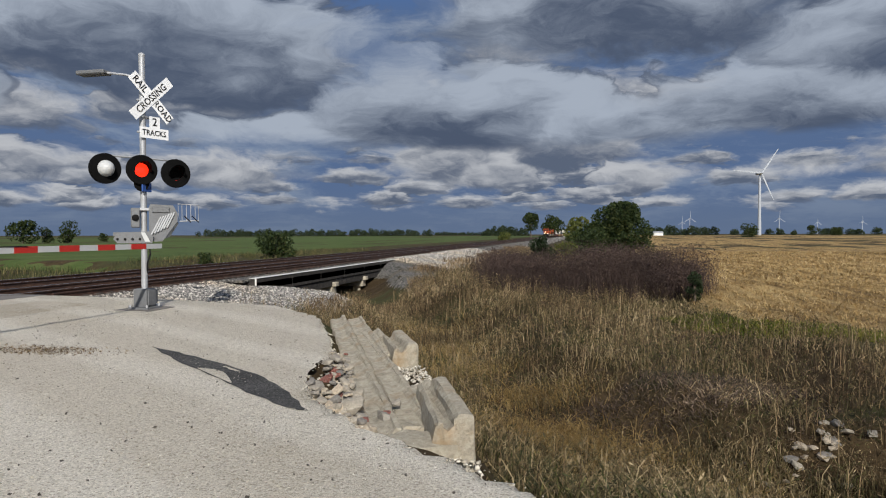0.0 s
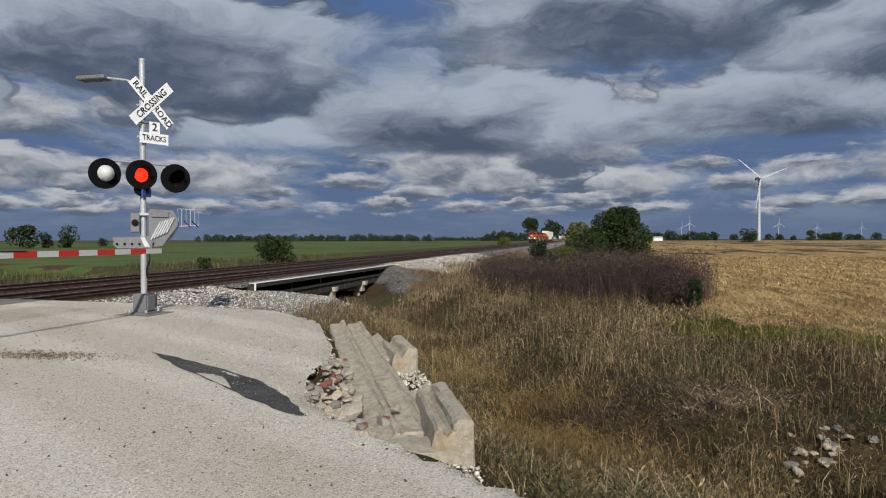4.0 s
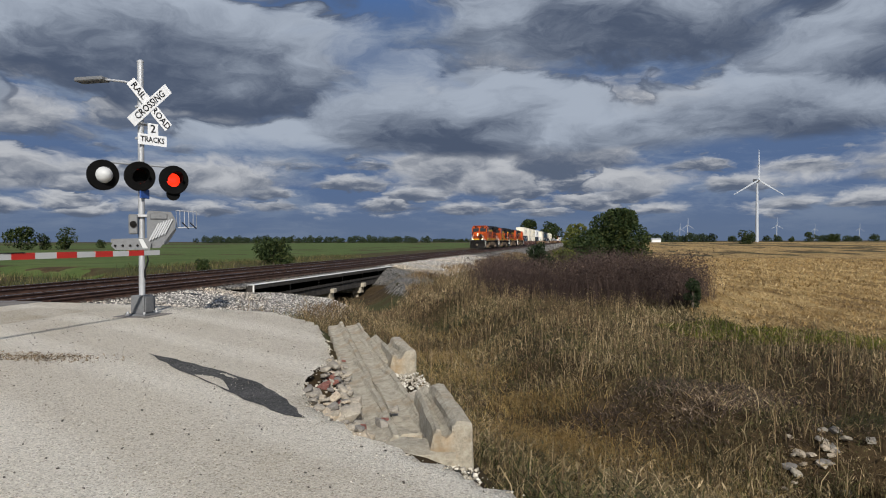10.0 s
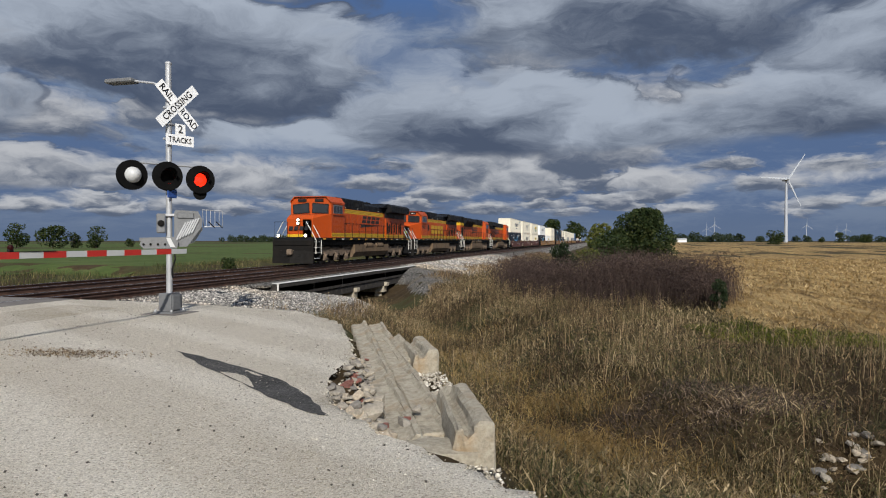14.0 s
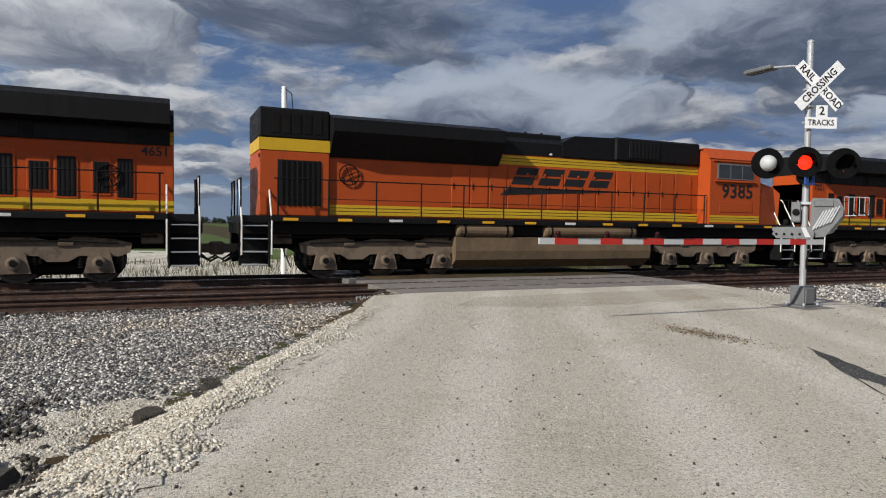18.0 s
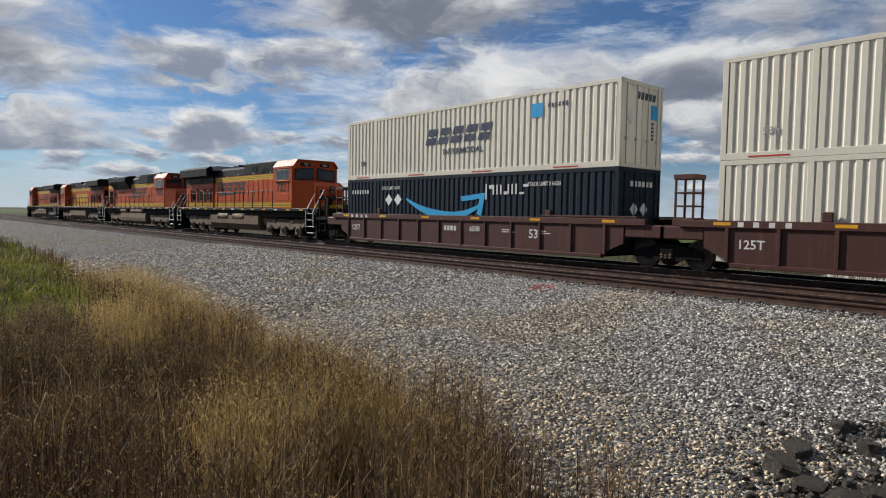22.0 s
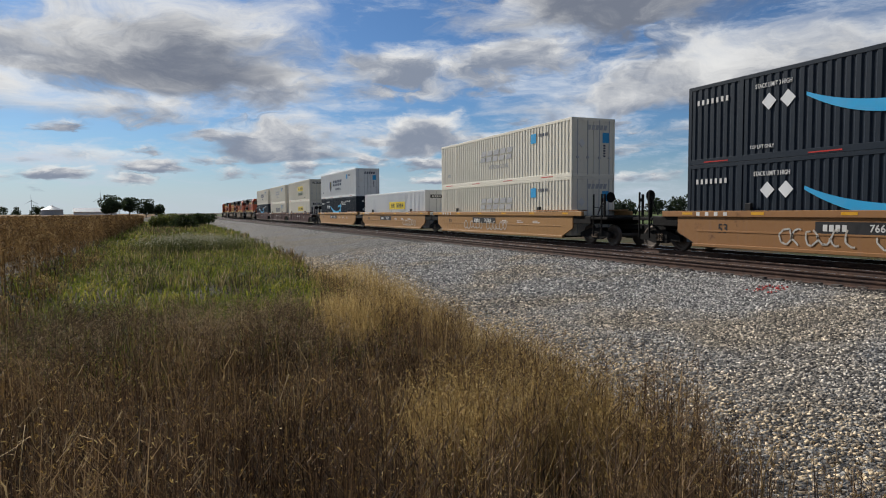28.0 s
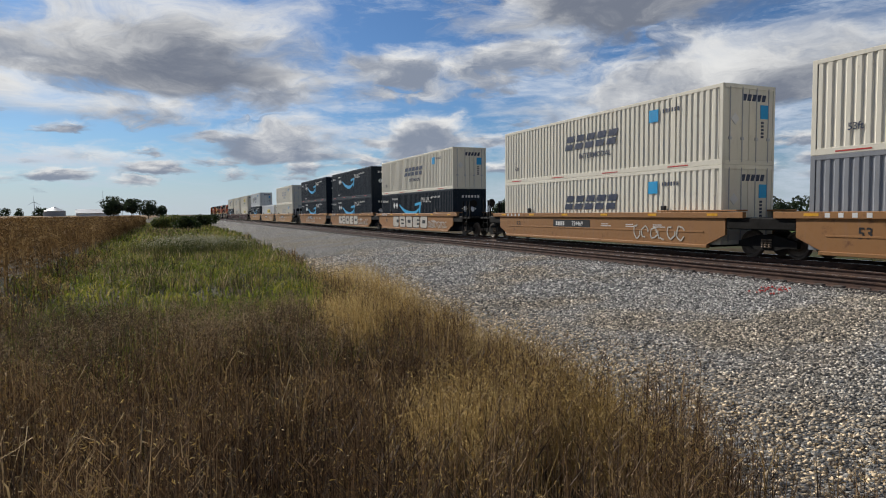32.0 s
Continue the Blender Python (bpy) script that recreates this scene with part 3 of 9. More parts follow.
        return self.add(v, f + [tuple(range(n - 1, -1, -1)), tuple(range((m - 1) * n, m * n))])

    def data(self, name, material, smooth=False):
        me = bpy.data.meshes.new(name)
        me.from_pydata(self.v, [], self.f)
        bm = bmesh.new()
        bm.from_mesh(me)
        bmesh.ops.recalc_face_normals(bm, faces=bm.faces)
        bm.to_mesh(me)
        bm.free()
        if smooth:
            me.polygons.foreach_set("use_smooth", [True] * len(me.polygons))
        me.materials.append(M[material] if isinstance(material, str) else material)
        return me


def part(name, mesh, material, parent=None, label="", smooth=False, at=None):
    ob = new(name, mesh.data(name, material, smooth))
    if parent:
        ob.parent = parent
    if at:
        ob.matrix_basis = at
    return tagged(ob, label)


def piece(name, data, parent, m=None):
    ob = new(name, data)
    ob.parent = parent
    if m:
        ob.matrix_basis = m
    return ob


def thing(name, label, category, m=None, group="", kind=""):
    ob = new(name)
    ob.empty_display_size = 0.2
    if m:
        ob.matrix_basis = m
    return tagged(ob, label, category, group, kind)


def quick(name, verts, tris, material, smooth=False):
    """A large mesh straight from arrays; tris may be triangles or quads."""
    verts, tris = np.asarray(verts, np.float32), np.asarray(tris, np.int32)
    me = bpy.data.meshes.new(name)
    k = tris.shape[1]
    me.vertices.add(len(verts))
    me.vertices.foreach_set("co", verts.ravel())
    me.loops.add(tris.size)
    me.loops.foreach_set("vertex_index", tris.ravel())
    me.polygons.add(len(tris))
    me.polygons.foreach_set("loop_start", np.arange(0, tris.size, k, dtype=np.int32))
    me.update(calc_edges=True)
    me.validate()
    if smooth:
        me.polygons.foreach_set("use_smooth", np.ones(len(tris), bool))
    me.materials.append(M[material] if isinstance(material, str) else material)
    return me


def word_shapes(words):
    """Flat meshes of words in the built-in font, one metre high, 2 mm thick at common sizes."""
    made = {}
    for w in words:
        cu = bpy.data.curves.new("word", "FONT")
        cu.body, cu.size, cu.align_x, cu.align_y, cu.extrude, cu.resolution_u = w, 1.0, "CENTER", "CENTER", 0.006, 2
        cu.offset = 0.014
        tmp = new("word", cu)
        made[w] = bpy.data.meshes.new_from_object(tmp.evaluated_get(bpy.context.evaluated_depsgraph_get()))
        made[w].materials.clear()
        bpy.data.objects.remove(tmp)
        bpy.data.curves.remove(cu)
    return made


SHAPES = word_shapes(("MAIN", "TWO", "4651", "9385", "7221", "125T", "53", "6508", "767369", "768161", "766151", "724469", "STACK LIMIT 3 HIGH", "TOP LIFT ONLY", "INTERMODAL", "53ft", "Intermodal", "CROSSING", "RAIL", "ROAD", "2", "TRACKS"))
INKED = {}


def lettering(name, words, size, material, parent, m, squeeze=1.0, label=""):
    """Words on a surface, centred at a pose."""
    if not words:
        return None
    if (words, material) not in INKED:
        INKED[words, material] = SHAPES[words].copy()
        INKED[words, material].materials.append(M[material])
    ob = new(name, INKED[words, material])
    ob.parent = parent
    ob.matrix_basis = m @ Matrix.Diagonal((size * squeeze, size, 0.35, 1))
    return tagged(ob, label)


def facing(x, y, z, way):
    """The pose of flat lettering at a place, facing +x, -y, +y or -x ('e', 's', 'n', 'w')."""
    turn = {"e": 90, "s": 0, "n": 180, "w": -90}[way]
    return pose(x, y, z, 90, 0, turn)


def spot(az, d):
    """Ground place at a bearing (degrees to the left of the track's far end) and a distance."""
    return -d * math.sin(radians(az)), d * math.cos(radians(az))

# ---- the lie of the land ----
NEAR, FAR = -15.4, -19.65          # centre lines of the two tracks
RAIL_NEAR, RAIL_FAR = 0.06, 0.0    # heights of their rail heads
BED = -0.20                        # top of the ballast
ROAD = np.array(((-80, 22), (-24, 14.6), (-14.5, 14.4), (-9.6, 14.2), (-6.9, 13.6), (-5.2, 12.0), (-4.75, 11.3), (-3.75, 9.3), (-3.25, 8.0), (-2.95, 6.6), (-2.6, 5.95), (-1.75, 5.1), (-1.0, 4.6), (0.3, 3.6), (2.6, 1.6), (9, -2.0), (60, -24), (58, -33), (8, -9.5), (2.5, -4.2), (-0.8, -2.0), (-3.6, -0.7), (-6.4, 0.6), (-9.0, 2.0), (-11.6, 3.3), (-14.5, 4.7), (-24, 6.2), (-80, 12)))
DITCH = np.array(((-60, 46), (-25, 39), (-14, 35.5), (-6.5, 24), (-2.0, 13.5), (-0.6, 10.3), (2.2, 6.6), (7.5, 3.4), (20, -1.0), (60, -17)))


NOTCH = np.array(((-4.9, 11.5), (-3.4, 8.0), (-3.1, 6.5), (-2.7, 5.8), (-1.75, 5.0), (-0.95, 4.5), (-0.75, 4.9), (-1.3, 6.5), (-2.1, 8.5), (-4.0, 12.0)))  # shelf of slabs and rubble beside the road


def field_edge(y):
    """Where the stubble field begins, going east."""
    return np.interp(y, (8.5, 12.2, 15, 17.5, 23, 31, 95), (12, 8, 5.5, 3.9, 3.6, 4.85, 8.6))


def to_line(x, y, pts, closed=False):
    """Distance of points to a chain of segments."""
    d = np.full(np.shape(x), 1e9)
    seq = list(zip(pts, np.roll(pts, -1, 0))) if closed else list(zip(pts[:-1], pts[1:]))
    for (x0, y0), (x1, y1) in seq:
        t = np.clip(((x - x0) * (x1 - x0) + (y - y0) * (y1 - y0)) / ((x1 - x0) ** 2 + (y1 - y0) ** 2), 0, 1)
        d = np.minimum(d, np.hypot(x - x0 - t * (x1 - x0), y - y0 - t * (y1 - y0)))
    return d


def inside(x, y, pts):
    hit = np.zeros(np.shape(x), bool)
    for (x0, y0), (x1, y1) in zip(pts, np.roll(pts, -1, 0)):
        if y0 != y1:
            hit ^= ((y0 > y) != (y1 > y)) & (x < (x1 - x0) * (y - y0) / (y1 - y0) + x0)
    return hit


def step(a, b, v):
    t = np.clip((v - a) / (b - a), 0, 1)
    return t * t * (3 - 2 * t)


def wave(x, y, s, seed=0.0):
    """Cheap smooth noise from a few sines, about -1 to 1."""
    return (np.sin(x * s + 1.7 * seed + 1.3 * np.sin(y * s * 0.7 + seed)) + np.sin(y * s * 1.13 + 2.1 * seed + 1.1 * np.sin(x * s * 0.8 - seed)) + 0.6 * np.sin((x + y) * s * 2.1 + seed) + 0.5 * np.sin((x - y) * s * 3.3 - seed)) / 2.6


def land(x, y):
    """Ground height at a place."""
    x, y = np.asarray(x, float), np.asarray(y, float)
    low = np.where(x > -12, -0.95, -0.85)
    h = low + 0.45 * step(2.8, 5.2, x) + 0.05 * wave(x, y, 0.5, 2)
    h += 0.20 * step(-26, -34, x)
    side = -0.20 - 0.165 * np.clip(-12.9 - x, None, 0) * -1
    bed = np.where(x > -17.5, BED + np.where(y < 10, 0.10, 0.16) * np.clip(-12.9 - x, None, 0), BED + 0.35 * np.clip(x + 22.2, None, 0))
    h = np.maximum(h, bed)
    d = to_line(x, y, DITCH)
    wide = 3.0 + 3.2 * step(-9, -14, x)
    cut = -1.75 + 0.12 * wave(x, y, 0.9, 5) + 1.5 * step(0.15, 1.0, d / wide / 1.25)
    h = np.where(d < wide * 1.25, np.minimum(h, cut), h)
    r = to_line(x, y, ROAD, True)
    on = inside(x, y, ROAD)
    crown = 0.0 + 0.04 * step(-8, -14, x) - 0.03 * step(1.2, 0.0, r)
    steep = 0.40 + 0.45 * step(-6.0, -5.0, x) * step(0.5, -0.6, x) * step(3.5, 4.5, y)
    shoulder = crown - 0.10 - steep * np.clip(r, 0, None)
    h = np.where(on, crown, np.maximum(h, shoulder))
    h = np.where(~on & inside(x, y, NOTCH), np.maximum(h, -0.25), h)
    h = np.where(np.hypot(x, y) > 900, -0.9, h)
    return h


def land1(x, y):
    return float(land(np.array([x]), np.array([y]))[0])


def lines(fine, lo, hi, stepsize, reach):
    a = list(np.arange(lo, hi + 1e-6, stepsize))
    s = stepsize
    left, right = [lo], [hi]
    while right[-1] < reach:
        s *= 1.18
        right.append(right[-1] + s)
        left.append(left[-1] - s)
    return np.array(left[:0:-1] + a + right[1:])


def sheet(name, xs, ys, keep, lift, material, label, rough=0.0, trim=None):
    """A piece of ground laid over the land where keep(x, y) holds."""
    gx, gy = np.meshgrid(xs, ys)
    z = land(gx, gy) + lift
    if rough:
        z = z + rough * (wave(gx, gy, 5.1, 1) + 0.7 * wave(gx, gy, 11.3, 4))
    ny, nx = gx.shape
    i = np.arange(nx * ny).reshape(ny, nx)
    q = np.stack([i[:-1, :-1], i[:-1, 1:], i[1:, 1:], i[1:, :-1]], -1).reshape(-1, 4)
    if keep is not None:
        cx, cy = (gx[:-1, :-1] + gx[1:, 1:]) / 2, (gy[:-1, :-1] + gy[1:, 1:]) / 2
        q = q[keep(cx, cy).ravel()]
        used, inv = np.unique(q, return_inverse=True)
        verts = np.stack([gx.ravel(), gy.ravel(), z.ravel()], -1)[used]
        q = inv.reshape(-1, 4)
    else:
        verts = np.stack([gx.ravel(), gy.ravel(), z.ravel()], -1)
    if trim is not None:
        # draw the ragged cells in to the true edge
        for k in range(3):
            x, y, h = verts[:, 0], verts[:, 1], 0.02
            f = trim(x, y)
            gx, gy = (trim(x + h, y) - trim(x - h, y)) / (2 * h), (trim(x, y + h) - trim(x, y - h)) / (2 * h)
            m = np.where(f < 0, np.clip(-f / np.maximum(gx * gx + gy * gy, 0.3), 0, 0.2), 0)
            verts = np.stack([x + m * gx, y + m * gy, verts[:, 2]], -1)
        verts[:, 2] = land(verts[:, 0], verts[:, 1]) + lift
    return tagged(new(name, quick(name, verts, q, material, True)), label, "ground", kind="structure")


sheet("ground", lines(1, -27, 12, 0.4, 4600), lines(1, -26, 56, 0.4, 4600), None, 0.0, "soil", "rough verge and open farmland soil")
def road_edge(x, y):
    return to_line(x, y, ROAD, True) * np.where(inside(x, y, ROAD), 1, -1) - 0.10 * wave(x, y, 2.4, 6) - 0.03 * wave(x, y, 7, 2)


sheet("road", lines(1, -15, 4, 0.13, 40), lines(1, -6, 16, 0.13, 20), lambda x, y: (road_edge(x, y) > -0.05) & ~((x > -22.6) & (x < -13.6)), 0.015, "road", "pale crushed limestone road over the tracks", 0.004, road_edge)
APRON = np.array(((-11.85, 3.88), (-9.8, 1.7), (-8.75, 0.35), (-8.45, -1.2), (-7.9, -1.8), (-6.5, -1.5), (-5.6, -2.0), (-4.6, -2.3), (-2.6, -2.6), (-1.0, -2.2), (-3.6, -0.4), (-6.4, 0.9), (-9.0, 2.3)))
sheet("gravel_apron", np.arange(-12, -0.8, 0.1), np.arange(-3, 4, 0.1), lambda x, y: inside(x + 0.16 * wave(x, y, 4.0, 2), y + 0.16 * wave(x, y, 5.0, 7), APRON), 0.022, "road", "limestone spilled down the road shoulder", 0.012)
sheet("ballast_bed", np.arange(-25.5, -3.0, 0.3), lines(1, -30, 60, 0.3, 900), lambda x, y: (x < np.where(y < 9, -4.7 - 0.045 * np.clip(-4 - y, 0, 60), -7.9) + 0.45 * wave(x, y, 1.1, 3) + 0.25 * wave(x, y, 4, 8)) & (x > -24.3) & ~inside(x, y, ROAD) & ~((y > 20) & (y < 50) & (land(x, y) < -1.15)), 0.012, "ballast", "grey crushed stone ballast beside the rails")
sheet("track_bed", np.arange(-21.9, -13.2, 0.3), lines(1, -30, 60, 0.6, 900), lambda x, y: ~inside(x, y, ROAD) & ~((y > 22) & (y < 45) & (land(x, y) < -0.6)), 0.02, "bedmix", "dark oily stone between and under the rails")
sheet("field", lines(1, 3, 40, 0.5, 700), lines(1, 6, 50, 0.5, 900), lambda x, y: (x > field_edge(y) + 0.25 * wave(x, y, 0.8, 1)) & (y > 7.5 + 0.3 * wave(x, y, 0.9, 2)) & (to_line(x, y, ROAD, True) > 3), 0.02, "stubble", "harvested cornfield covered in dry stubble", 0.02)
sheet("meadow", lines(1, -60, -30, 1.0, 800), lines(1, -40, 100, 2.0, 900), lambda x, y: (x < -38 + 1.5 * wave(x, y, 0.2, 2)) & ~((y > 8) & (y < 26)), 0.03, "green", "bright green crop field beyond the tracks")
water = tagged(new("water", quick("water", [(x, y, -1.74) for x, y in ((-1.45, 12.2), (0.1, 12.0), (0.2, 9.6), (-0.9, 9.6))], [(0, 1, 2, 3)], "water")), "still dark water in the weedy ditch", "water", kind="structure")
sheet("gravel_yard", np.arange(-60, -24.0, 0.7), np.arange(-16, 22, 0.7), lambda x, y: ~inside(x, y, ROAD) & (x < -24.6 + 0.4 * wave(x, y, 1, 2)) & (np.hypot((x + 38) / 16, (y - 4) / 15) < 1 + 0.08 * wave(x, y, 0.6, 4)), 0.04, "road", "pale gravel yard beyond the tracks")

# ---- railway tracks ----
RAIL_SHAPE = ((-0.076, 0), (0.076, 0), (0.076, 0.012), (0.012, 0.03), (0.009, 0.132), (0.036, 0.142), (0.038, 0.172), (-0.038, 0.172), (-0.036, 0.142), (-0.009, 0.132), (-0.012, 0.03), (-0.076, 0.012))


def railway(x0, top, label):
    t = thing("railway_track", label, "track", pose(x0, 0, top), kind="structure")
    for side in (-0.7525, 0.7525):
        part("rail", Mesh().prism([(side + u, v - 0.18) for u, v in RAIL_SHAPE], "y", -900, 900), "rail", t, "rusty steel rail")
        part("running_surface", Mesh().box((side - 0.028, -900, -0.008), (side + 0.028, 900, -0.004)), "shiny", t, "polished rail head")
    return t


track_near = railway(NEAR, RAIL_NEAR, "empty main line of rusty rails on timber ties")
track_far = railway(FAR, RAIL_FAR, "main line carrying the freight train")

# a loose replacement rail lies along the shoulder, with chalked words
spare = thing("spare_rail", "loose rusty rail lying beside the track", "rail", pose(NEAR + 1.18, 0, BED + 0.03))
part("rail", Mesh().prism(RAIL_SHAPE, "y", -70, 5.4), "rail", spare)
part("rail", Mesh().prism(RAIL_SHAPE, "y", 15.0, 60), "rail", spare)
for word, y in (("MAIN", 4.28), ("TWO", 4.84)):
    lettering("chalk_word", word, 0.17, "marking", spare, facing(0.016, y, 0.085, "e"), squeeze=1.1, label="white painted word")

# crossing surface between and beside the rails
crossing = thing("crossing_deck", "weathered grey road crossing panels between the rails", "crossing", kind="structure")
for x0, top in ((NEAR, RAIL_NEAR), (FAR, RAIL_FAR)):
    for a, b in ((-1.75, -0.80), (-0.66, 0.0), (0.005, 0.66), (0.80, 1.75)):
        for k in range(5):
            y0 = 4.9 + k * 1.86
            part("panel", Mesh().box((x0 + a, y0, top - 0.2), (x0 + b, y0 + 1.85, top - 0.012 + 0.004 * ((k * 7) % 3)), 0.012), "panel", crossing)
part("infill", Mesh().box((FAR + 1.76, 4.9, -0.2), (NEAR - 1.76, 14.2, 0.022), 0.01), "asphalt", crossing, "worn asphalt strip")
part("apron", Mesh().prism(((NEAR + 1.77, -0.1), (NEAR + 1.77, 0.045), (NEAR + 2.35, 0.035), (NEAR + 2.9, -0.05)), "y", 5.0, 14.1), "road", crossing, "thin gravel apron")
part("apron", Mesh().prism(((FAR - 1.77, -0.1), (FAR - 1.77, 0.0), (FAR - 3.6, -0.02), (FAR - 4.2, -0.2)), "y", 5.0, 14.1), "road", crossing)


def ties():
    rnd = random.Random(4)
    data = [Mesh().box((-1.3, -0.115, -0.18), (1.3, 0.115, 0.0), 0.018).data("tie", "tie") for _ in range(2)]
    plate = Mesh()
    for sd in (-0.7525, 0.7525):
        plate.box((sd - 0.19, -0.10, 0.0), (sd + 0.19, 0.10, 0.016), 0.004)
        for q in (-0.12, 0.12):
            plate.box((sd + q - 0.03, -0.04, 0.016), (sd + q + 0.03, 0.04, 0.05), 0.008)
    plate = plate.data("tie_plate", "rail")
    for t, lo, hi in ((track_near, -66, 66), (track_far, -30, 30)):
        y = lo
        while y < hi:
            y += 0.51
            if 4.7 < y < 14.3:
                continue
            ob = piece("tie", data[0], t, pose(rnd.uniform(-0.06, 0.06), y, -0.19 + rnd.uniform(-0.012, 0.006), 0, 0, rnd.uniform(-1.5, 1.5)))
            if abs(y) < 34:
                piece("tie_plate", plate, ob)
    for t in (track_near, track_far):
        m = Mesh()
        for k in range(900):
            y = 66.3 + k * 0.55 if k < 450 else -66.3 - (k - 450) * 0.55
            m.box((-1.3, y, -0.37), (1.3, y + 0.23, -0.19), 0)
        tagged(part("far_ties", m, "tie", t, "timber ties running into the distance"), kind="stuff")


ties()

# ---- the freight train: every vehicle runs along the far track towards -y ----
TRAIN = []      # (thing, distance behind the train's head, height)
SPEED = 19.3


def head(t):
    """Where the train's head stands: it slows gently until it has passed the crossing."""
    u = min(1.0, max(0.0, (t - 19.5) / 1.5))
    return -63.3 - SPEED * (t - 19) + 0.155 * max(0.0, 19.5 - t) ** 2 - 0.35 + 0.5 * u * u * (3 - 2 * u)


def rolling(ob, behind, z=0.0):
    TRAIN.append((ob, behind, z))
    ob.matrix_basis = pose(FAR, head(0) + behind, RAIL_FAR + z)
    return ob


def wheelset(parent, y, r=0.53):
    w = part("wheelset", Mesh().tube(((-0.75, y, r), (0.75, y, r)), 0.09, 8), "wheel", parent)
    for s in (-1, 1):
        part("wheel", Mesh().lathe((s * 0.70, y, r), (s, 0, 0), ((-0.02, r + 0.025), (0.0, r), (0.10, r), (0.105, r - 0.07), (0.07, r - 0.10), (0.05, 0.2), (0.11, 0.15), (0.11, 0.02)), 24), "wheel", w)
    return w


def loco_truck(loco, yc, new_style):
    t = part("truck_frame", Mesh().box((-0.62, yc - 2.4, 0.50), (0.62, yc + 2.4, 1.05), 0.05).box((-0.95, yc - 0.5, 0.60), (0.95, yc + 0.5, 1.30), 0.05), "frame", loco, "dusty three-axle truck")
    part("traction_motor", Mesh().box((-0.6, yc - 2.2, 0.22), (0.6, yc - 1.0, 0.6), 0.1), "frame", t)
    part("traction_motor", Mesh().box((-0.6, yc + 1.0, 0.22), (0.6, yc + 2.2, 0.6), 0.1), "frame", t)
    part("gear_case", Mesh().box((-0.85, yc - 2.35, 0.20), (0.85, yc + 2.35, 0.50), 0.08), "frame", t, "grimy gear cases between the wheels")
    for k in range(5):
        q = yc - 2.1 + k * 1.05
        for e in (-1, 1):
            part("rigging", Mesh().tube([(e * 0.98, q, 0.45), (e * 1.0, q + 0.25, 0.85), (e * 0.96, q + 0.3, 1.25)], 0.03, 6), "frame", t)
    for dy in (-1.85, 0, 1.85):
        wheelset(t, yc + dy)
    for s in (-1, 1):
        x0, x1 = s * 1.02, s * 1.16
        m = Mesh()
        m.prism([(yc - 2.55, 0.78), (yc - 2.3, 0.68), (yc - 1.4, 0.70), (yc - 1.15, 0.55), (yc - 0.7, 0.55), (yc - 0.5, 0.70), (yc + 0.5, 0.70), (yc + 0.7, 0.55), (yc + 1.15, 0.55), (yc + 1.4, 0.70), (yc + 2.3, 0.68), (yc + 2.55, 0.78), (yc + 2.6, 1.02), (yc + 2.2, 1.12), (yc + 1.3, 1.20), (yc + 0.9, 1.05), (yc + 0.4, 1.16), (yc - 0.4, 1.16), (yc - 0.9, 1.05), (yc - 1.3, 1.20), (yc - 2.2, 1.12), (yc - 2.6, 1.02)], "x", x0, x1)
        part("side_frame", m, "truck", t)
        for dy in (-1.85, 0, 1.85):
            b = Mesh().prism([(yc + dy - 0.36, 0.26), (yc + dy + 0.36, 0.26), (yc + dy + 0.24, 0.78), (yc + dy - 0.24, 0.78)], "x", s * 1.05, s * 1.20)
            b.lathe((s * 1.20, yc + dy, 0.52), (s, 0, 0), ((0, 0.17), (0.05, 0.17), (0.07, 0.12), (0.07, 0.02)), 14)
            j = part("journal_box", b, "truck", t)
            part("axle_cap", Mesh().lathe((s * 1.27, yc + dy, 0.52), (s, 0, 0), ((0, 0.09), (0.02, 0.085), (0.02, 0.01)), 10), "frame", j)
            for q in (-0.42, 0.42):
                m = Mesh()
                for k in range(5):
                    m.lathe((s * 1.08, yc + dy + q, 0.38 + k * 0.07), (0, 0, 1), ((0, 0.06), (0.02, 0.08), (0.04, 0.08), (0.05, 0.06)), 10)
                part("spring", m, "frame", t)
        for dy in (-1.1, 1.15):
            part("brake_cylinder", Mesh().lathe((s * 1.1, yc + dy - 0.22, 1.02), (0, 1, 0), ((0, 0.05), (0.02, 0.12), (0.34, 0.12), (0.37, 0.06), (0.46, 0.03)), 12), "truck", t)
        part("brake_pipe", Mesh().tube([(s * 1.2, yc - 2.3, 1.02), (s * 1.22, yc - 1.0, 1.08), (s * 1.22, yc + 1.0, 1.08), (s * 1.2, yc + 2.3, 1.02)], 0.018, 6), "frame", t)
        part("sand_pipe", Mesh().tube([(s * 1.1, yc - 2.75, 1.35), (s * 1.1, yc - 2.65, 0.7), (s * 0.95, yc - 2.45, 0.2)], 0.02, 6), "frame", t)


def hand_wheel(parent, x, y, z, r):
    m = Mesh().tube([(x, y + r * math.cos(a), z + r * math.sin(a)) for a in np.linspace(0, 2 * math.pi, 19)], 0.02, 5)
    for k in range(4):
        a = 0.4 + k * math.pi / 2
        m.tube([(x, y, z), (x, y + r * math.cos(a), z + r * math.sin(a))], 0.014, 5)
    part("handbrake_wheel", m, "frame", parent, "spoked hand brake wheel")


def bars(name, spec, material, parent, label=""):
    """Slanted plain bars standing in for a name: (y, z, wide, high, slant) pieces on a side at x."""
    x, rows = spec
    m = Mesh()
    for y, z, w, h, sl in rows:
        m.prism([(y, z), (y + w, z), (y + w + sl, z + h), (y + sl, z + h)], "x", x, x + 0.006)
    return part(name, m, material, parent, label)


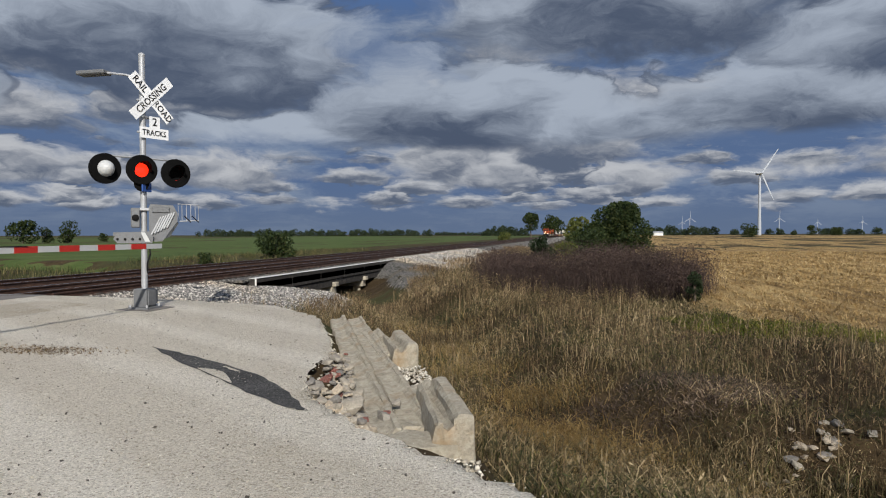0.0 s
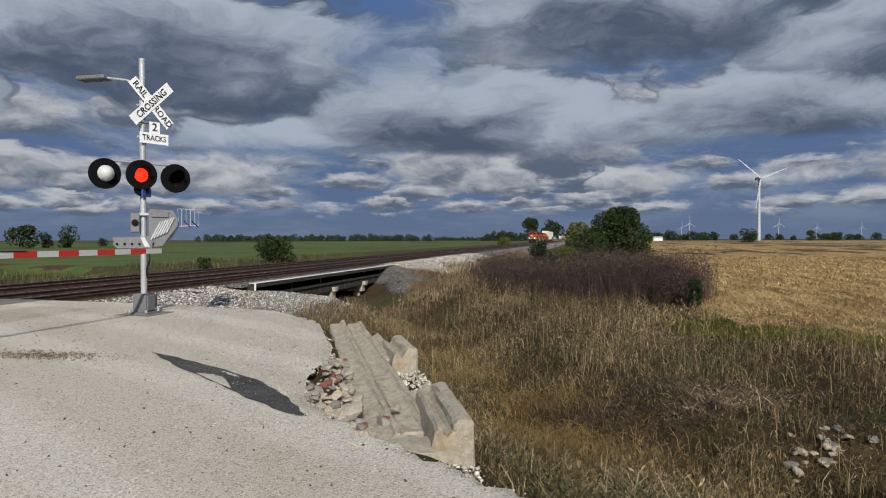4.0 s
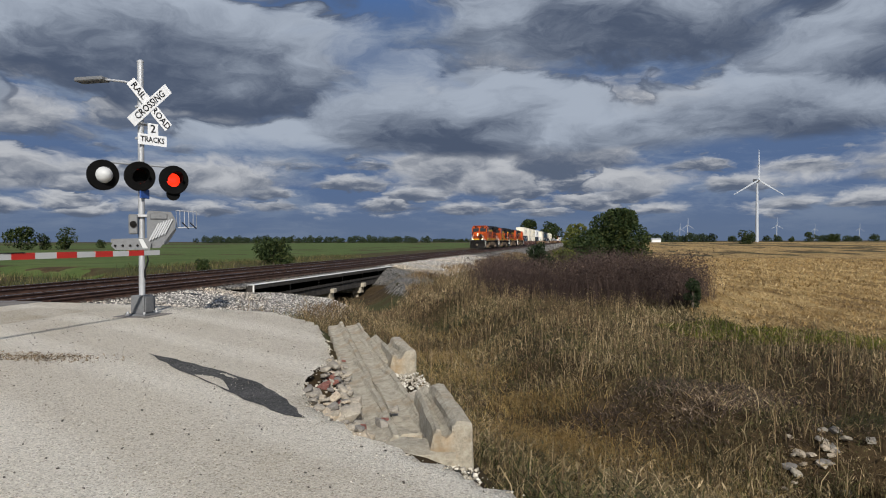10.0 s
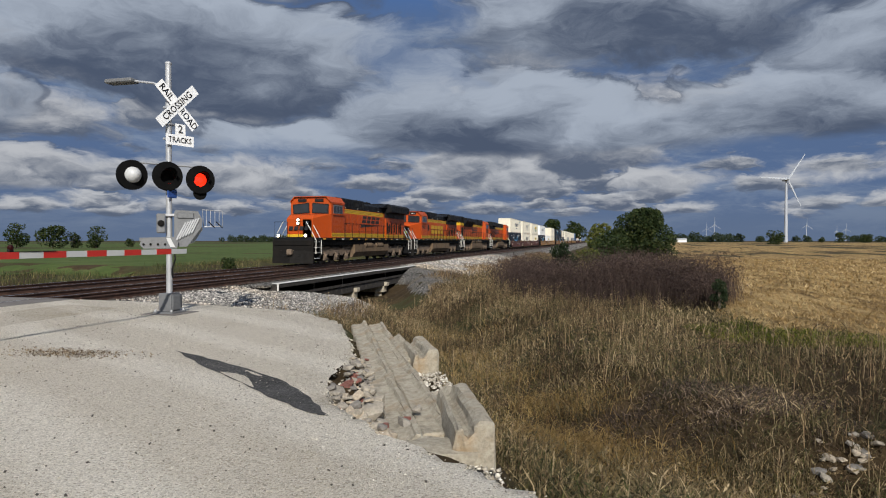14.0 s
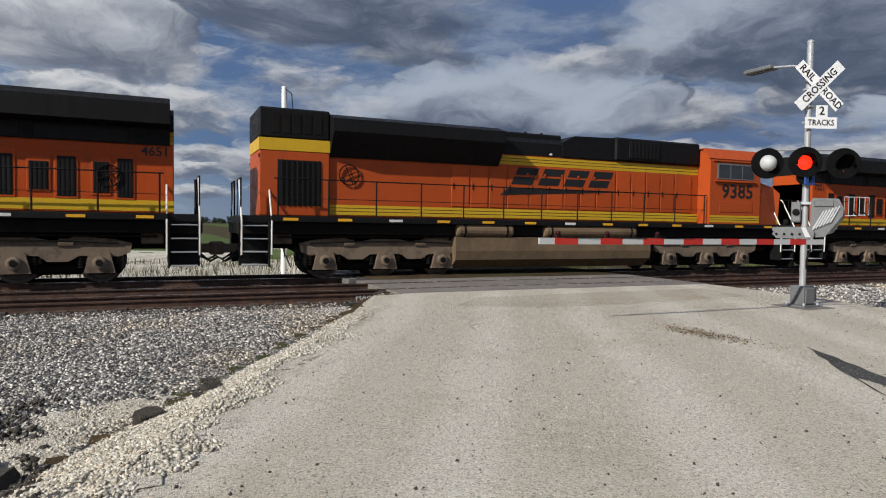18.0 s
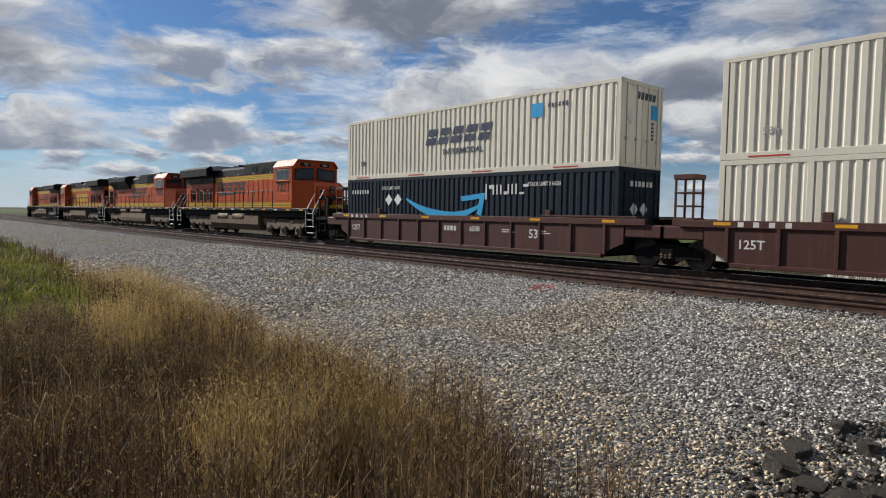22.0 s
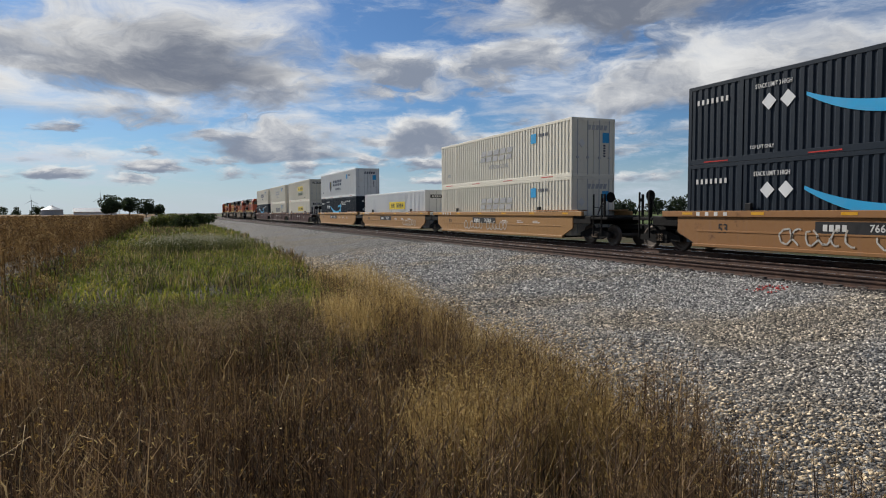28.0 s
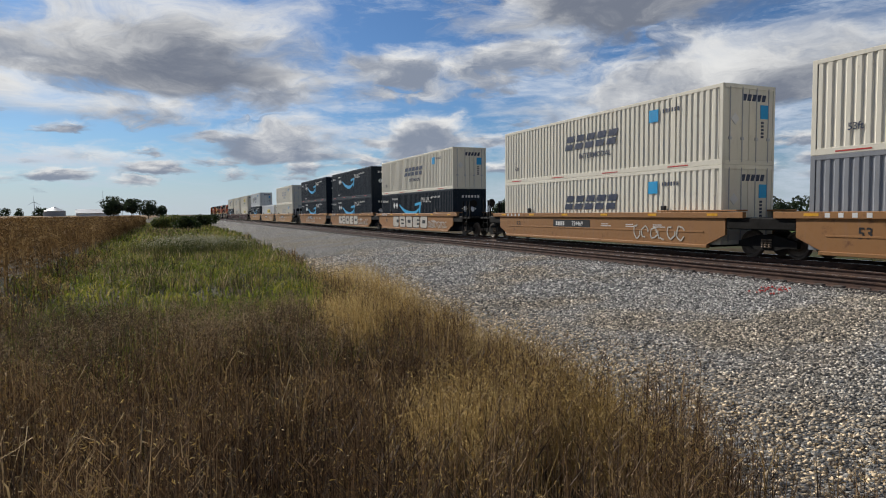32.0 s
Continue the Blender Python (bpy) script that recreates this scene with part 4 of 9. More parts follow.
def name_bars(x, y, z, size, letters=4, gap=0.25, slant=0.25):
    """A row of plain slanted blocks, each split by a thin gap, where a name stands."""
    rows, w = [], size * 1.25
    for i in range(letters):
        y0 = y + i * (w + size * gap)
        rows += [(y0, z, w, size * 0.44, size * slant * 0.44), (y0 + slant * size * 0.56, z + size * 0.56, w, size * 0.44, size * slant * 0.44)]
    return x, rows


def locomotive(number, kind, nose_first, label):
    """kind: 'wing' has a broad overhanging radiator at the rear; 'flare' a flared one and a tall dynamic-brake hatch; 'wide' bold yellow capitals on the side."""
    L = 22.55
    t = thing("locomotive", label, "locomotive", group="locomotives of the freight train")
    body = "faded" if kind == "flare" else "orange"
    c0, c1, n0, nw = {"wing": (3.2, 5.5, 1.5, 0.95), "flare": (2.6, 5.2, 1.05, 1.15), "wide": (2.9, 5.3, 0.95, 0.85)}[kind]  # cab front and rear, nose tip and its half width

    def yy(a):
        return a if nose_first else L - a

    def bx(x0, a0, z0, x1, a1, z1, c=0.03):
        return Mesh().box((x0, yy(a0), z0), (x1, yy(a1), z1), c)

    def side(outline, x0, x1):
        return Mesh().prism([(yy(a), z) for a, z in outline], "x", x0, x1)

    # frame, walkway, end platforms, fuel tank
    part("underframe", bx(-1.35, 0.45, 1.28, 1.35, L - 0.45, 1.62), "frame", t)
    part("centre_sill", bx(-0.55, 0.8, 0.85, 0.55, L - 0.8, 1.28), "frame", t)
    for a in (2.2, 6.9, 7.5, 15.7, 20.6):
        part("equipment_box", bx(-1.15, a, 1.0, 1.15, a + 0.55, 1.30, 0.03), "truck", t, "dusty equipment box under the sill")
    for s in (-1, 1):
        part("sill_pipe", Mesh().tube([(s * 1.25, yy(1.5), 1.22), (s * 1.25, yy(7.5), 1.2), (s * 1.25, yy(15.5), 1.24), (s * 1.25, yy(21), 1.2)], 0.03, 6), "frame", t)
    part("walkway", bx(-1.52, 1.3, 1.62, 1.52, L - 1.3, 1.80, 0.02), "locoblack", t, "black side sill and walkway")
    for s in (-1, 1):
        for k in range(13):
            a = 1.9 + k * 1.55
            part("reflector", bx(s * 1.522, a, 1.67, s * 1.53, a + 0.42, 1.745, 0), "reflector" if k % 4 != 2 else "marking", t, "amber reflective strip")
    tank_a, tank_b = (7.7, 15.4) if kind != "flare" else (7.9, 15.6)
    part("fuel_tank", Mesh().prism([(-1.45, 0.75), (-1.2, 0.36), (1.2, 0.36), (1.45, 0.75), (1.45, 1.30), (-1.45, 1.30)] if kind != "flare" else [(-1.42, 0.52), (-1.05, 0.24), (1.05, 0.24), (1.42, 0.52), (1.46, 0.80), (1.42, 1.24), (-1.42, 1.24), (-1.46, 0.80)], "y", yy(tank_a), yy(tank_b)), "tank", t, "dusty steel fuel tank")
    for s in (-1, 1):
        spans = ((8.5, 12.4), (13.5, 15.6)) if kind == "flare" else ((9.8, 11.7), (12.3, 14.2)) if kind == "wing" else ()
        for a, b in spans:
            y0, y1 = sorted((yy(a), yy(b)))
            part("air_reservoir", Mesh().lathe((s * 1.28, y0, 1.45 if kind == "flare" else 1.22), (0, 1, 0), ((0, 0.05), (0.05, 0.2), (0.12, 0.235), (y1 - y0 - 0.12, 0.235), (y1 - y0 - 0.05, 0.2), (y1 - y0, 0.05)), 16), "tank", t, "dusty cylindrical air tank")
            for q in (y0 + 0.3, y1 - 0.3):
                part("strap", Mesh().lathe((s * 1.28, q - 0.03, 1.45 if kind == "flare" else 1.22), (0, 1, 0), ((0, 0.245), (0.06, 0.245)), 16), "frame", t)
        part("filler", Mesh().lathe((s * 1.40, yy(8.6), 1.28), (s, 0, 0.4), ((0, 0.07), (0.06, 0.07), (0.08, 0.04)), 10), "frame", t, "black fuel filler cap")
    loco_truck(t, yy(4.9), kind == "wing")
    loco_truck(t, yy(17.8), kind == "wing")
    # long hood
    h0, h1 = c1, 21.4
    hw = 0.92
    part("hood", bx(-hw, h0, 1.80, hw, h1, 3.98, 0.02), body, t, "orange hood side with doors")
    part("hood_top", Mesh().prism([(-hw - 0.005, 3.98), (-hw + 0.02, 4.42), (-0.62, 4.60), (0.62, 4.60), (hw - 0.02, 4.42), (hw + 0.005, 3.98)], "y", yy(h0), yy(h1)), "locoblack", t, "sooty black hood roof")
    for s in (-1, 1):
        xs = s * (hw + 0.006)
        zone = ((h0 + 0.02, h1 - 0.02),)
        for a, b in zone:
            part("stripe", bx(s * hw, a, 3.64, xs, b if kind == "wide" else 15.6, 3.94, 0), "yellow", t, "yellow upper stripe")
            part("stripe", bx(s * hw, a, 1.86, xs, b, 2.16, 0), "yellow", t, "yellow lower stripe")
            for z in (3.74, 3.84, 1.96, 2.06):
                part("stripe_line", bx(s * hw, a, z, s * (hw + 0.009), b if z < 3 else (b if kind == "wide" else 15.6), z + 0.018, 0), "letter", t, "thin black line")
        # doors along the hood with handles
        k, a = 0, h0 + 0.35
        while a < 15.4:
            w = 0.62 if k % 5 else 0.8
            part("hood_door", bx(s * (hw + 0.004), a, 2.20, s * (hw + 0.022), a + w, 3.60, 0.008), body, t)
            part("door_handle", bx(s * (hw + 0.022), a + w - 0.09, 2.75, s * (hw + 0.04), a + w - 0.06, 2.95, 0), "frame", t)
            part("hinge", bx(s * (hw + 0.02), a + 0.02, 3.30, s * (hw + 0.035), a + 0.09, 3.38, 0), body, t)
            a += w + 0.06
            k += 1
        # upper mesh grilles and lifting eyes
        for a, w in ((h0 + 0.5, 0.9), (h0 + 1.7, 1.1)):
            part("grille", bx(s * (hw - 0.03), a, 4.06, s * (hw + 0.012), a + w, 4.36, 0.01), "black", t, "black intake grille")
            for q in range(7):
                part("grille_bar", bx(s * (hw + 0.012), a + 0.06 + q * w / 7.4, 4.08, s * (hw + 0.03), a + 0.10 + q * w / 7.4, 4.34, 0), "locoblack", t)
        for a in (7.0, 9.4, 11.8, 14.2):
            part("lifting_eye", bx(s * (hw - 0.02), a, 4.02, s * (hw + 0.03), a + 0.1, 4.09, 0.01), "marking", t)
    # radiator end
    if kind == "flare":
        part("radiator", Mesh().prism([(-0.98, 3.55), (-1.52, 4.25), (-1.50, 4.62), (-0.9, 4.80), (0.9, 4.80), (1.50, 4.62), (1.52, 4.25), (0.98, 3.55)], "y", yy(13.9), yy(19.5)), "locoblack", t, "flared black radiator housing")
        part("end_hatch", bx(-1.02, 19.5, 1.80, 1.02, 21.5, 3.66, 0.03), body, t)
        part("end_top", bx(-1.04, 19.5, 4.0, 1.04, 21.52, 4.86, 0.05), "locoblack", t, "black louvred end hatch")
        part("end_stripe", bx(-1.03, 19.48, 3.66, 1.03, 21.51, 4.0, 0), "yellow", t, "yellow end stripe")
        part("brake_hatch", bx(-1.02, 5.22, 3.98, 1.02, 9.2, 4.82, 0.06), "locoblack", t, "tall black dynamic brake hatch")
        part("hatch_slope", side([(9.2, 4.0), (9.2, 4.78), (10.9, 4.74), (11.4, 4.5), (11.4, 4.0)], -0.96, 0.96), "locoblack", t)
        part("exhaust_hatch", bx(-0.6, 11.2, 4.55, 0.6, 13.6, 4.78, 0.05), "locoblack", t)
        for s in (-1, 1):
            part("louvre_panel", bx(s * 1.0, 19.75, 2.1, s * 1.03, 21.0, 3.4, 0.01), "black", t, "barred opening in the hood end")
            for q in range(8):
                part("louvre_bar", bx(s * 1.03, 19.8 + q * 0.15, 2.1, s * 1.06, 19.84 + q * 0.15, 3.4, 0), "frame", t)
            for q in range(5):
                part("top_louvre", bx(s * 1.04, 19.75 + q * 0.3, 4.15, s * 1.055, 19.95 + q * 0.3, 4.7, 0), "frame", t)
            hand_wheel(t, s * 0.97, yy(18.9), 3.05, 0.30)
            part("cab_side_hatch", bx(s * 1.02, 7.2, 4.1, s * 1.04, 8.6, 4.7, 0.01), "black", t)
            for q in range(8):
                part("hatch_slat", bx(s * 1.04, 7.25 + q * 0.17, 4.12, s * 1.06, 7.31 + q * 0.17, 4.68, 0), "locoblack", t)
    else:
        top = [(-1.0, 3.60), (-1.02, 4.02), (-1.55, 4.10), (-1.55, 4.62), (-1.25, 4.80), (1.25, 4.80), (1.55, 4.62), (1.55, 4.10), (1.02, 4.02), (1.0, 3.60)]
        part("radiator", Mesh().prism(top, "y", yy(15.9), yy(21.3)), "locoblack", t, "black overhanging radiator wings")
        part("radiator_slope", side([(14.7, 4.45), (15.9, 4.80), (15.9, 4.45)], -1.2, 1.2), "locoblack", t)
        part("end_hood", bx(-1.0, 16.0, 1.80, 1.0, 21.4, 3.60, 0.03), body, t)
        for s in (-1, 1):
            for q, (a, w, z0, z1) in enumerate(((16.2, 0.42, 2.2, 3.2), (16.8, 0.42, 2.35, 3.05), (17.35, 0.42, 2.2, 3.2), (18.1, 0.42, 2.35, 3.05), (18.7, 0.42, 2.2, 3.2), (19.5, 0.36, 2.3, 3.1), (20.05, 0.36, 2.2, 3.2))):
                g = part("vent_door", bx(s * 1.0, a - 0.05, z0 - 0.06, s * 1.02, a + w + 0.05, z1 + 0.14, 0.008), body, t)
                part("vent", bx(s * 1.018, a, z0, s * 1.03, a + w, z1, 0.005), "black", g, "black louvred vent")
                for j in range(4):
                    part("slat", bx(s * 1.03, a + 0.04 + j * w / 4, z0 + 0.02, s * 1.04, a + 0.07 + j * w / 4, z1 - 0.02, 0), "frame", g)
            for a, b in ((16.0, 17.9), (18.2, 20.3)):
                part("radiator_screen", bx(s * 1.0, a, 3.62, s * 1.03, b, 3.98, 0.01), "black", t, "dark radiator screen")
            part("end_stripe", bx(s * 0.99, 16.02, 1.86, s * 1.008, 21.39, 2.14, 0), "yellow", t, "yellow lower stripe")
            hand_wheel(t, s * 1.06, yy(19.85), 2.75, 0.28)
        part("roof_hatch", bx(-0.7, 16.2, 4.80, 0.7, 18.4, 4.86, 0.02), "locoblack", t)
        part("exhaust_stack", bx(-0.35, 13.0, 4.58, 0.35, 14.0, 4.82, 0.05), "locoblack", t)
        part("brake_hatch", bx(-0.94, c1 + 0.02, 3.99, 0.94, 10.9 if kind == "wing" else 11.3, 4.74, 0.05), "locoblack", t, "black equipment hatch")
        if kind == "wide":
            for s in (-1, 1):
                for a in (6.0, 7.2):
                    part("grille", bx(s * 0.93, a, 4.12, s * 0.945, a + 1.0, 4.60, 0.01), "frame", t, "slatted equipment grille")
                    for q in range(6):
                        part("grille_slat", bx(s * 0.945, a + 0.05, 4.15 + q * 0.075, s * 0.965, a + 0.95, 4.175 + q * 0.075, 0), "black", t)
                part("equipment_grille", bx(s * 0.93, 7.2, 2.7, s * 0.95, 8.0, 3.35, 0.01), "black", t)
        else:
            for s in (-1, 1):
                for a in (6.0, 8.8):
                    part("louvre", bx(s * 0.93, a, 4.14, s * 0.95, a + 0.9, 4.56, 0.01), "frame", t)
                    for q in range(5):
                        part("louvre_bar", bx(s * 0.95, a + 0.06 + q * 0.18, 4.18, s * 0.965, a + 0.15 + q * 0.18, 4.52, 0), "black", t)
    # horn
    hn = Mesh().box((-0.05, yy(11.9), 4.60), (0.05, yy(12.1), 4.78), 0.01)
    for d in (-1, 1):
        hn.lathe((0, yy(12.0), 4.80), (0, d, 0.08), ((0, 0.03), (0.2, 0.04), (0.34, 0.10), (0.35, 0.10)), 12)
    part("horn", hn, "black", t, "twin air horn on the roof")
    # cab and nose
    z_roof = 4.62 if kind != "wide" else 4.55
    cab = part("cab", Mesh().prism([(-1.52, 1.80), (-1.52, z_roof - 0.35), (-1.20, z_roof), (1.20, z_roof), (1.52, z_roof - 0.35), (1.52, 1.80)], "y", yy(c0), yy(c1)), body, t, "orange full-width cab")
    part("cab_roof", Mesh().prism([(-1.54, z_roof - 0.37), (-1.22, z_roof + 0.03), (1.22, z_roof + 0.03), (1.54, z_roof - 0.37), (1.50, z_roof - 0.37), (1.19, z_roof - 0.01), (-1.19, z_roof - 0.01), (-1.50, z_roof - 0.37)], "y", yy(c0 - 0.16), yy(c1 + 0.06)), body, cab)
    part("nose", Mesh().add([(-1.5, yy(c0), 1.62), (-nw, yy(n0 + 0.1), 1.62), (nw, yy(n0 + 0.1), 1.62), (1.5, yy(c0), 1.62), (-1.5, yy(c0), 3.44), (-nw, yy(n0), 3.06), (nw, yy(n0), 3.06), (1.5, yy(c0), 3.44), (-nw * 0.92, yy(n0 + 0.28), 3.30), (nw * 0.92, yy(n0 + 0.28), 3.30)], ((0, 1, 2, 3), (0, 1, 5, 8, 4), (3, 2, 6, 9, 7), (1, 2, 6, 5), (5, 6, 9, 8), (8, 9, 7, 4), (0, 3, 7, 4))), body, t, "short orange nose")
    for s in (-1, 1):
        win = part("side_window", bx(s * 1.515, c0 + 0.35, 3.48, s * 1.535, c1 - 0.35, 4.08, 0.015), "aluminium", cab, "aluminium-framed cab window")
        for q in range(3):
            part("pane", bx(s * 1.533, c0 + 0.40 + q * (c1 - c0 - 0.76) / 3, 3.53, s * 1.541, c0 + 0.34 + (q + 1) * (c1 - c0 - 0.76) / 3, 4.03, 0), "glass", win)
        part("drip_rail", bx(s * 1.52, c0 + 0.1, 4.14, s * 1.56, c1 - 0.1, 4.19, 0.01), body, cab)
        part("window_ledge", bx(s * 1.52, c0 + 0.25, 3.38, s * 1.60, c1 - 0.2, 3.43, 0.01), body, cab)
        part("hatch", bx(s * 1.52, c0 + 0.4, 2.25, s * 1.535, c1 - 0.5, 2.65, 0.01), body, cab)
        part("cab_stripe", bx(s * 1.515, c0 + 0.02, 1.86, s * 1.526, c1 - 0.02, 2.12, 0), "yellow", cab)
        for z in (1.94, 2.02):
            part("stripe_line", bx(s * 1.526, c0 + 0.02, z, s * 1.529, c1 - 0.02, z + 0.02, 0), "letter", cab)
        m = facing(s * 1.53, yy((c0 + c1) / 2 - 0.1), 3.02, "e" if s > 0 else "w")
        lettering("road_number", number, 0.74, "letter", cab, m, squeeze=1.12, label="black road number")
        m = facing(s * 1.012, yy(20.95) if kind != "flare" else yy(21.2), 3.42, "e" if s > 0 else "w")
        lettering("small_number", number, 0.34, "letter", t, m, label="small black road number")
    fy = yy(c0 - 0.01)
    d = -1 if nose_first else 1
    for s in (-1, 1):
        f = part("windscreen", Mesh().prism([(s * 0.10, 3.50), (s * 1.32, 3.44), (s * 1.34, 4.10), (s * 0.12, 4.22)], "y", fy, fy + d * 0.03), "black", cab, "dark windscreen with black rubber")
        part("pane", Mesh().prism([(s * 0.16, 3.56), (s * 1.24, 3.50), (s * 1.27, 4.04), (s * 0.17, 4.15)], "y", fy + d * 0.03, fy + d * 0.036), "glass", f)
        b = part("number_board", Mesh().box((s * 0.32, fy, 4.27), (s * 0.95, fy + d * 0.06, 4.48), 0.01), "black", cab, "black number board")
        lettering("board_number", number, 0.17, "marking", b, facing(s * 0.635, fy + d * 0.065, 4.375, "s" if d < 0 else "n"))
    ny = yy(n0 - 0.005)
    part("nose_door", Mesh().box((0.25, ny - 0.02, 1.75), (0.85, ny + d * 0.02, 3.0), 0.01), body, t)
    part("nose_window", Mesh().box((0.42, ny, 2.62), (0.66, ny + d * 0.04, 2.9), 0.02), "glass", t)
    hl = part("headlight", Mesh().box((-0.20, ny, 2.62), (0.02, ny + d * 0.08, 3.12), 0.03), "black", t, "twin headlight")
    for z in (2.75, 2.98):
        part("lamp", Mesh().lathe((-0.09, ny + d * 0.08, z), (0, d, 0), ((0, 0.09), (0.02, 0.085), (0.03, 0.02)), 14), "lamp" if number == "" else "aluminium", hl)
    # front emblem and stripes, drawn as plain bars
    m = Mesh()
    for q in range(4):
        m.prism([(-0.80 + q * 0.38, 2.30), (-0.52 + q * 0.38, 2.30), (-0.46 + q * 0.38, 2.56), (-0.74 + q * 0.38, 2.56)], "y", ny - 0.01, ny + d * 0.03)
    part("nose_emblem", m, "letter" if kind != "wide" else "yellow", t, "dark slanted bars on the nose")
    part("nose_stripe", Mesh().box((-nw, yy(n0 - 0.004), 1.84), (nw, yy(n0 + 0.2), 2.02), 0), "yellow", t)
    # pilot, plow, coupler, ditch lights, steps and handrails at both ends
    for end, e in ((0.0, 1), (L, -1)):
        y0 = yy(end)
        o = e if nose_first else -e
        if end == 0.0:
            part("pilot", Mesh().box((-1.45, y0 + o * 0.5, 0.85), (1.45, y0 + o * 0.6, 1.62), 0.02), "frame", t)
            part("plow", Mesh().add([(-1.45, y0 + o * 0.45, 0.12), (0, y0 + o * 0.05, 0.12), (1.45, y0 + o * 0.45, 0.12), (1.45, y0 + o * 0.55, 0.95), (0, y0 + o * 0.3, 0.95), (-1.45, y0 + o * 0.55, 0.95), (-1.45, y0 + o * 0.7, 0.12), (1.45, y0 + o * 0.7, 0.12)], ((0, 1, 4, 5), (1, 2, 3, 4), (6, 7, 3, 5), (0, 6, 5), (2, 3, 7), (5, 4, 3), (0, 1, 2, 7, 6))), "frame", t, "black snow plow")
            for s in (-1, 1):
                dl = part("ditch_light", Mesh().lathe((s * 0.95, y0 + o * 0.52, 1.92), (0, -o, 0), ((0, 0.12), (0.12, 0.13), (0.14, 0.11)), 14), "black", t)
                part("lamp", Mesh().lathe((s * 0.95, y0 + o * 0.38, 1.92), (0, -o, 0), ((0, 0.10), (0.01, 0.09), (0.015, 0.02)), 14), "lamp" if number == "" else "aluminium", dl)
        part("coupler", Mesh().box((-0.13, y0 + o * 0.02, 0.72), (0.13, y0 + o * 0.9, 0.98), 0.04).box((-0.2, y0 - o * 0.05, 0.66), (0.16, y0 + o * 0.22, 1.04), 0.06), "truck", t, "knuckle coupler")
        sh = 0.25 if kind == "wing" and end == 0.0 else 0.0
        y1, y0 = y0, y0 + o * sh
        for s in (-1, 1):
            st = part("step_well", Mesh().box((s * 0.98, y0 + o * 0.5, 0.40), (s * 1.02, y0 + o * 1.3, 1.80), 0.01), "locoblack", t)
            for k in range(4):
                part("step", Mesh().box((s * 1.02, y0 + o * 0.57, 0.42 + k * 0.36), (s * 1.50, y0 + o * 1.23, 0.45 + k * 0.36), 0.008), "galv", st, "pale-edged step")
            part("step_side", Mesh().box((s * 1.02, y0 + o * 1.25, 0.38), (s * 1.50, y0 + o * 1.30, 1.62), 0.01), "locoblack", st)
            for a in (0.53, 1.33):
                part("grab_rail", Mesh().tube([(s * 1.50, y0 + o * a, 0.72), (s * 1.52, y0 + o * a, 1.62), (s * 1.22, y0 + o * a, 2.16), (s * 0.86, y0 + o * a, 2.78), (s * 0.80, y0 + o * (a + 0.04), 2.84)], 0.024, 6), "grab", t, "pale slanted grab rail")
            hose = Mesh()
            for k in range(3):
                hose.tube([(s * (0.35 + 0.13 * k), y0 + o * 0.9, 1.05), (s * (0.36 + 0.13 * k), y0 + o * 0.55, 0.80 - 0.06 * k), (s * (0.34 + 0.13 * k), y0 + o * 0.2, 0.50), (s * (0.3 + 0.13 * k), y0 + o * 0.0, 0.62)], 0.024, 6)
            part("air_hose", hose, "black", t, "looped rubber air hoses")
        y0 = y1
        for s in (-1, 1):
            part("end_rail", Mesh().tube([(s * 1.3, y0 + o * 0.53, 1.8), (s * 1.3, y0 + o * 0.53, 2.82), (s * 0.4, y0 + o * 0.53, 2.82), (s * 0.4, y0 + o * 0.53, 1.8)], 0.022, 6), "locoblack", t)
        part("end_plate", Mesh().box((-1.4, y0 + o * 0.5, 1.60), (1.4, y0 + o * 1.4, 1.80), 0.02), "locoblack", t)
    for s in (-1, 1):
        rail = part("handrail", Mesh().tube([(s * 1.46, yy(c1 + 0.1), 2.84), (s * 1.46, yy(L - 1.4), 2.84)], 0.02, 6), "locoblack", t, "black walkway handrail")
        part("lower_rail", Mesh().tube([(s * 1.46, yy(c1 + 0.1), 2.3), (s * 1.46, yy(L - 1.4), 2.3)], 0.010, 5), "locoblack", rail)
        for k in range(12):
            a = c1 + 0.2 + k * (L - c1 - 1.7) / 11
            part("stanchion", Mesh().tube([(s * 1.46, yy(a), 1.80), (s * 1.46, yy(a), 2.86)], 0.024, 6), "locoblack", rail)
    # the company name, as plain slanted bars, and its swoosh
    for s in (-1, 1):
        if kind == "wide":
            x = s * (hw + 0.024)
            spec = name_bars(0, 0, 0, 0.92, 4, 0.16, 0.0)
            for y, z, w, h, sl in spec[1]:
                m = Mesh()
                yo = yy(11.6) + (y - 2.5) * 1.05 * s
                m.prism([(yo, 2.38 + z), (yo + w * s, 2.38 + z), (yo + w * s + sl * s, 2.38 + z + h), (yo + sl * s, 2.38 + z + h)], "x", x, x + s * 0.006)
                part("name_block", m, "yellow", t, "bold yellow block on the hood")
        else:
            x = s * (hw + 0.024)
            sw = Mesh()
            mid = yy(12.6 if kind == "wing" else 11.2)
            for y, z, w, h, sl in name_bars(0, 0, 0, 0.56, 4, 0.35, 0.45)[1]:
                m = Mesh()
                yo = mid + (y - 1.9) * 1.15 * s
                m.prism([(yo, 3.00 + z), (yo + w * 1.15 * s, 3.00 + z), (yo + (w * 1.15 + sl) * s, 3.00 + z + h), (yo + sl * s, 3.00 + z + h)], "x", x, x + s * 0.006)
                part("name_block", m, "letter", t, "black slanted block on the hood")
            sw.prism([(mid - 2.6 * s, 2.62), (mid + 2.2 * s, 2.86), (mid - 2.3 * s, 2.86)], "x", x, x + s * 0.006)
            part("swoosh", sw, "letter", t)
    return t


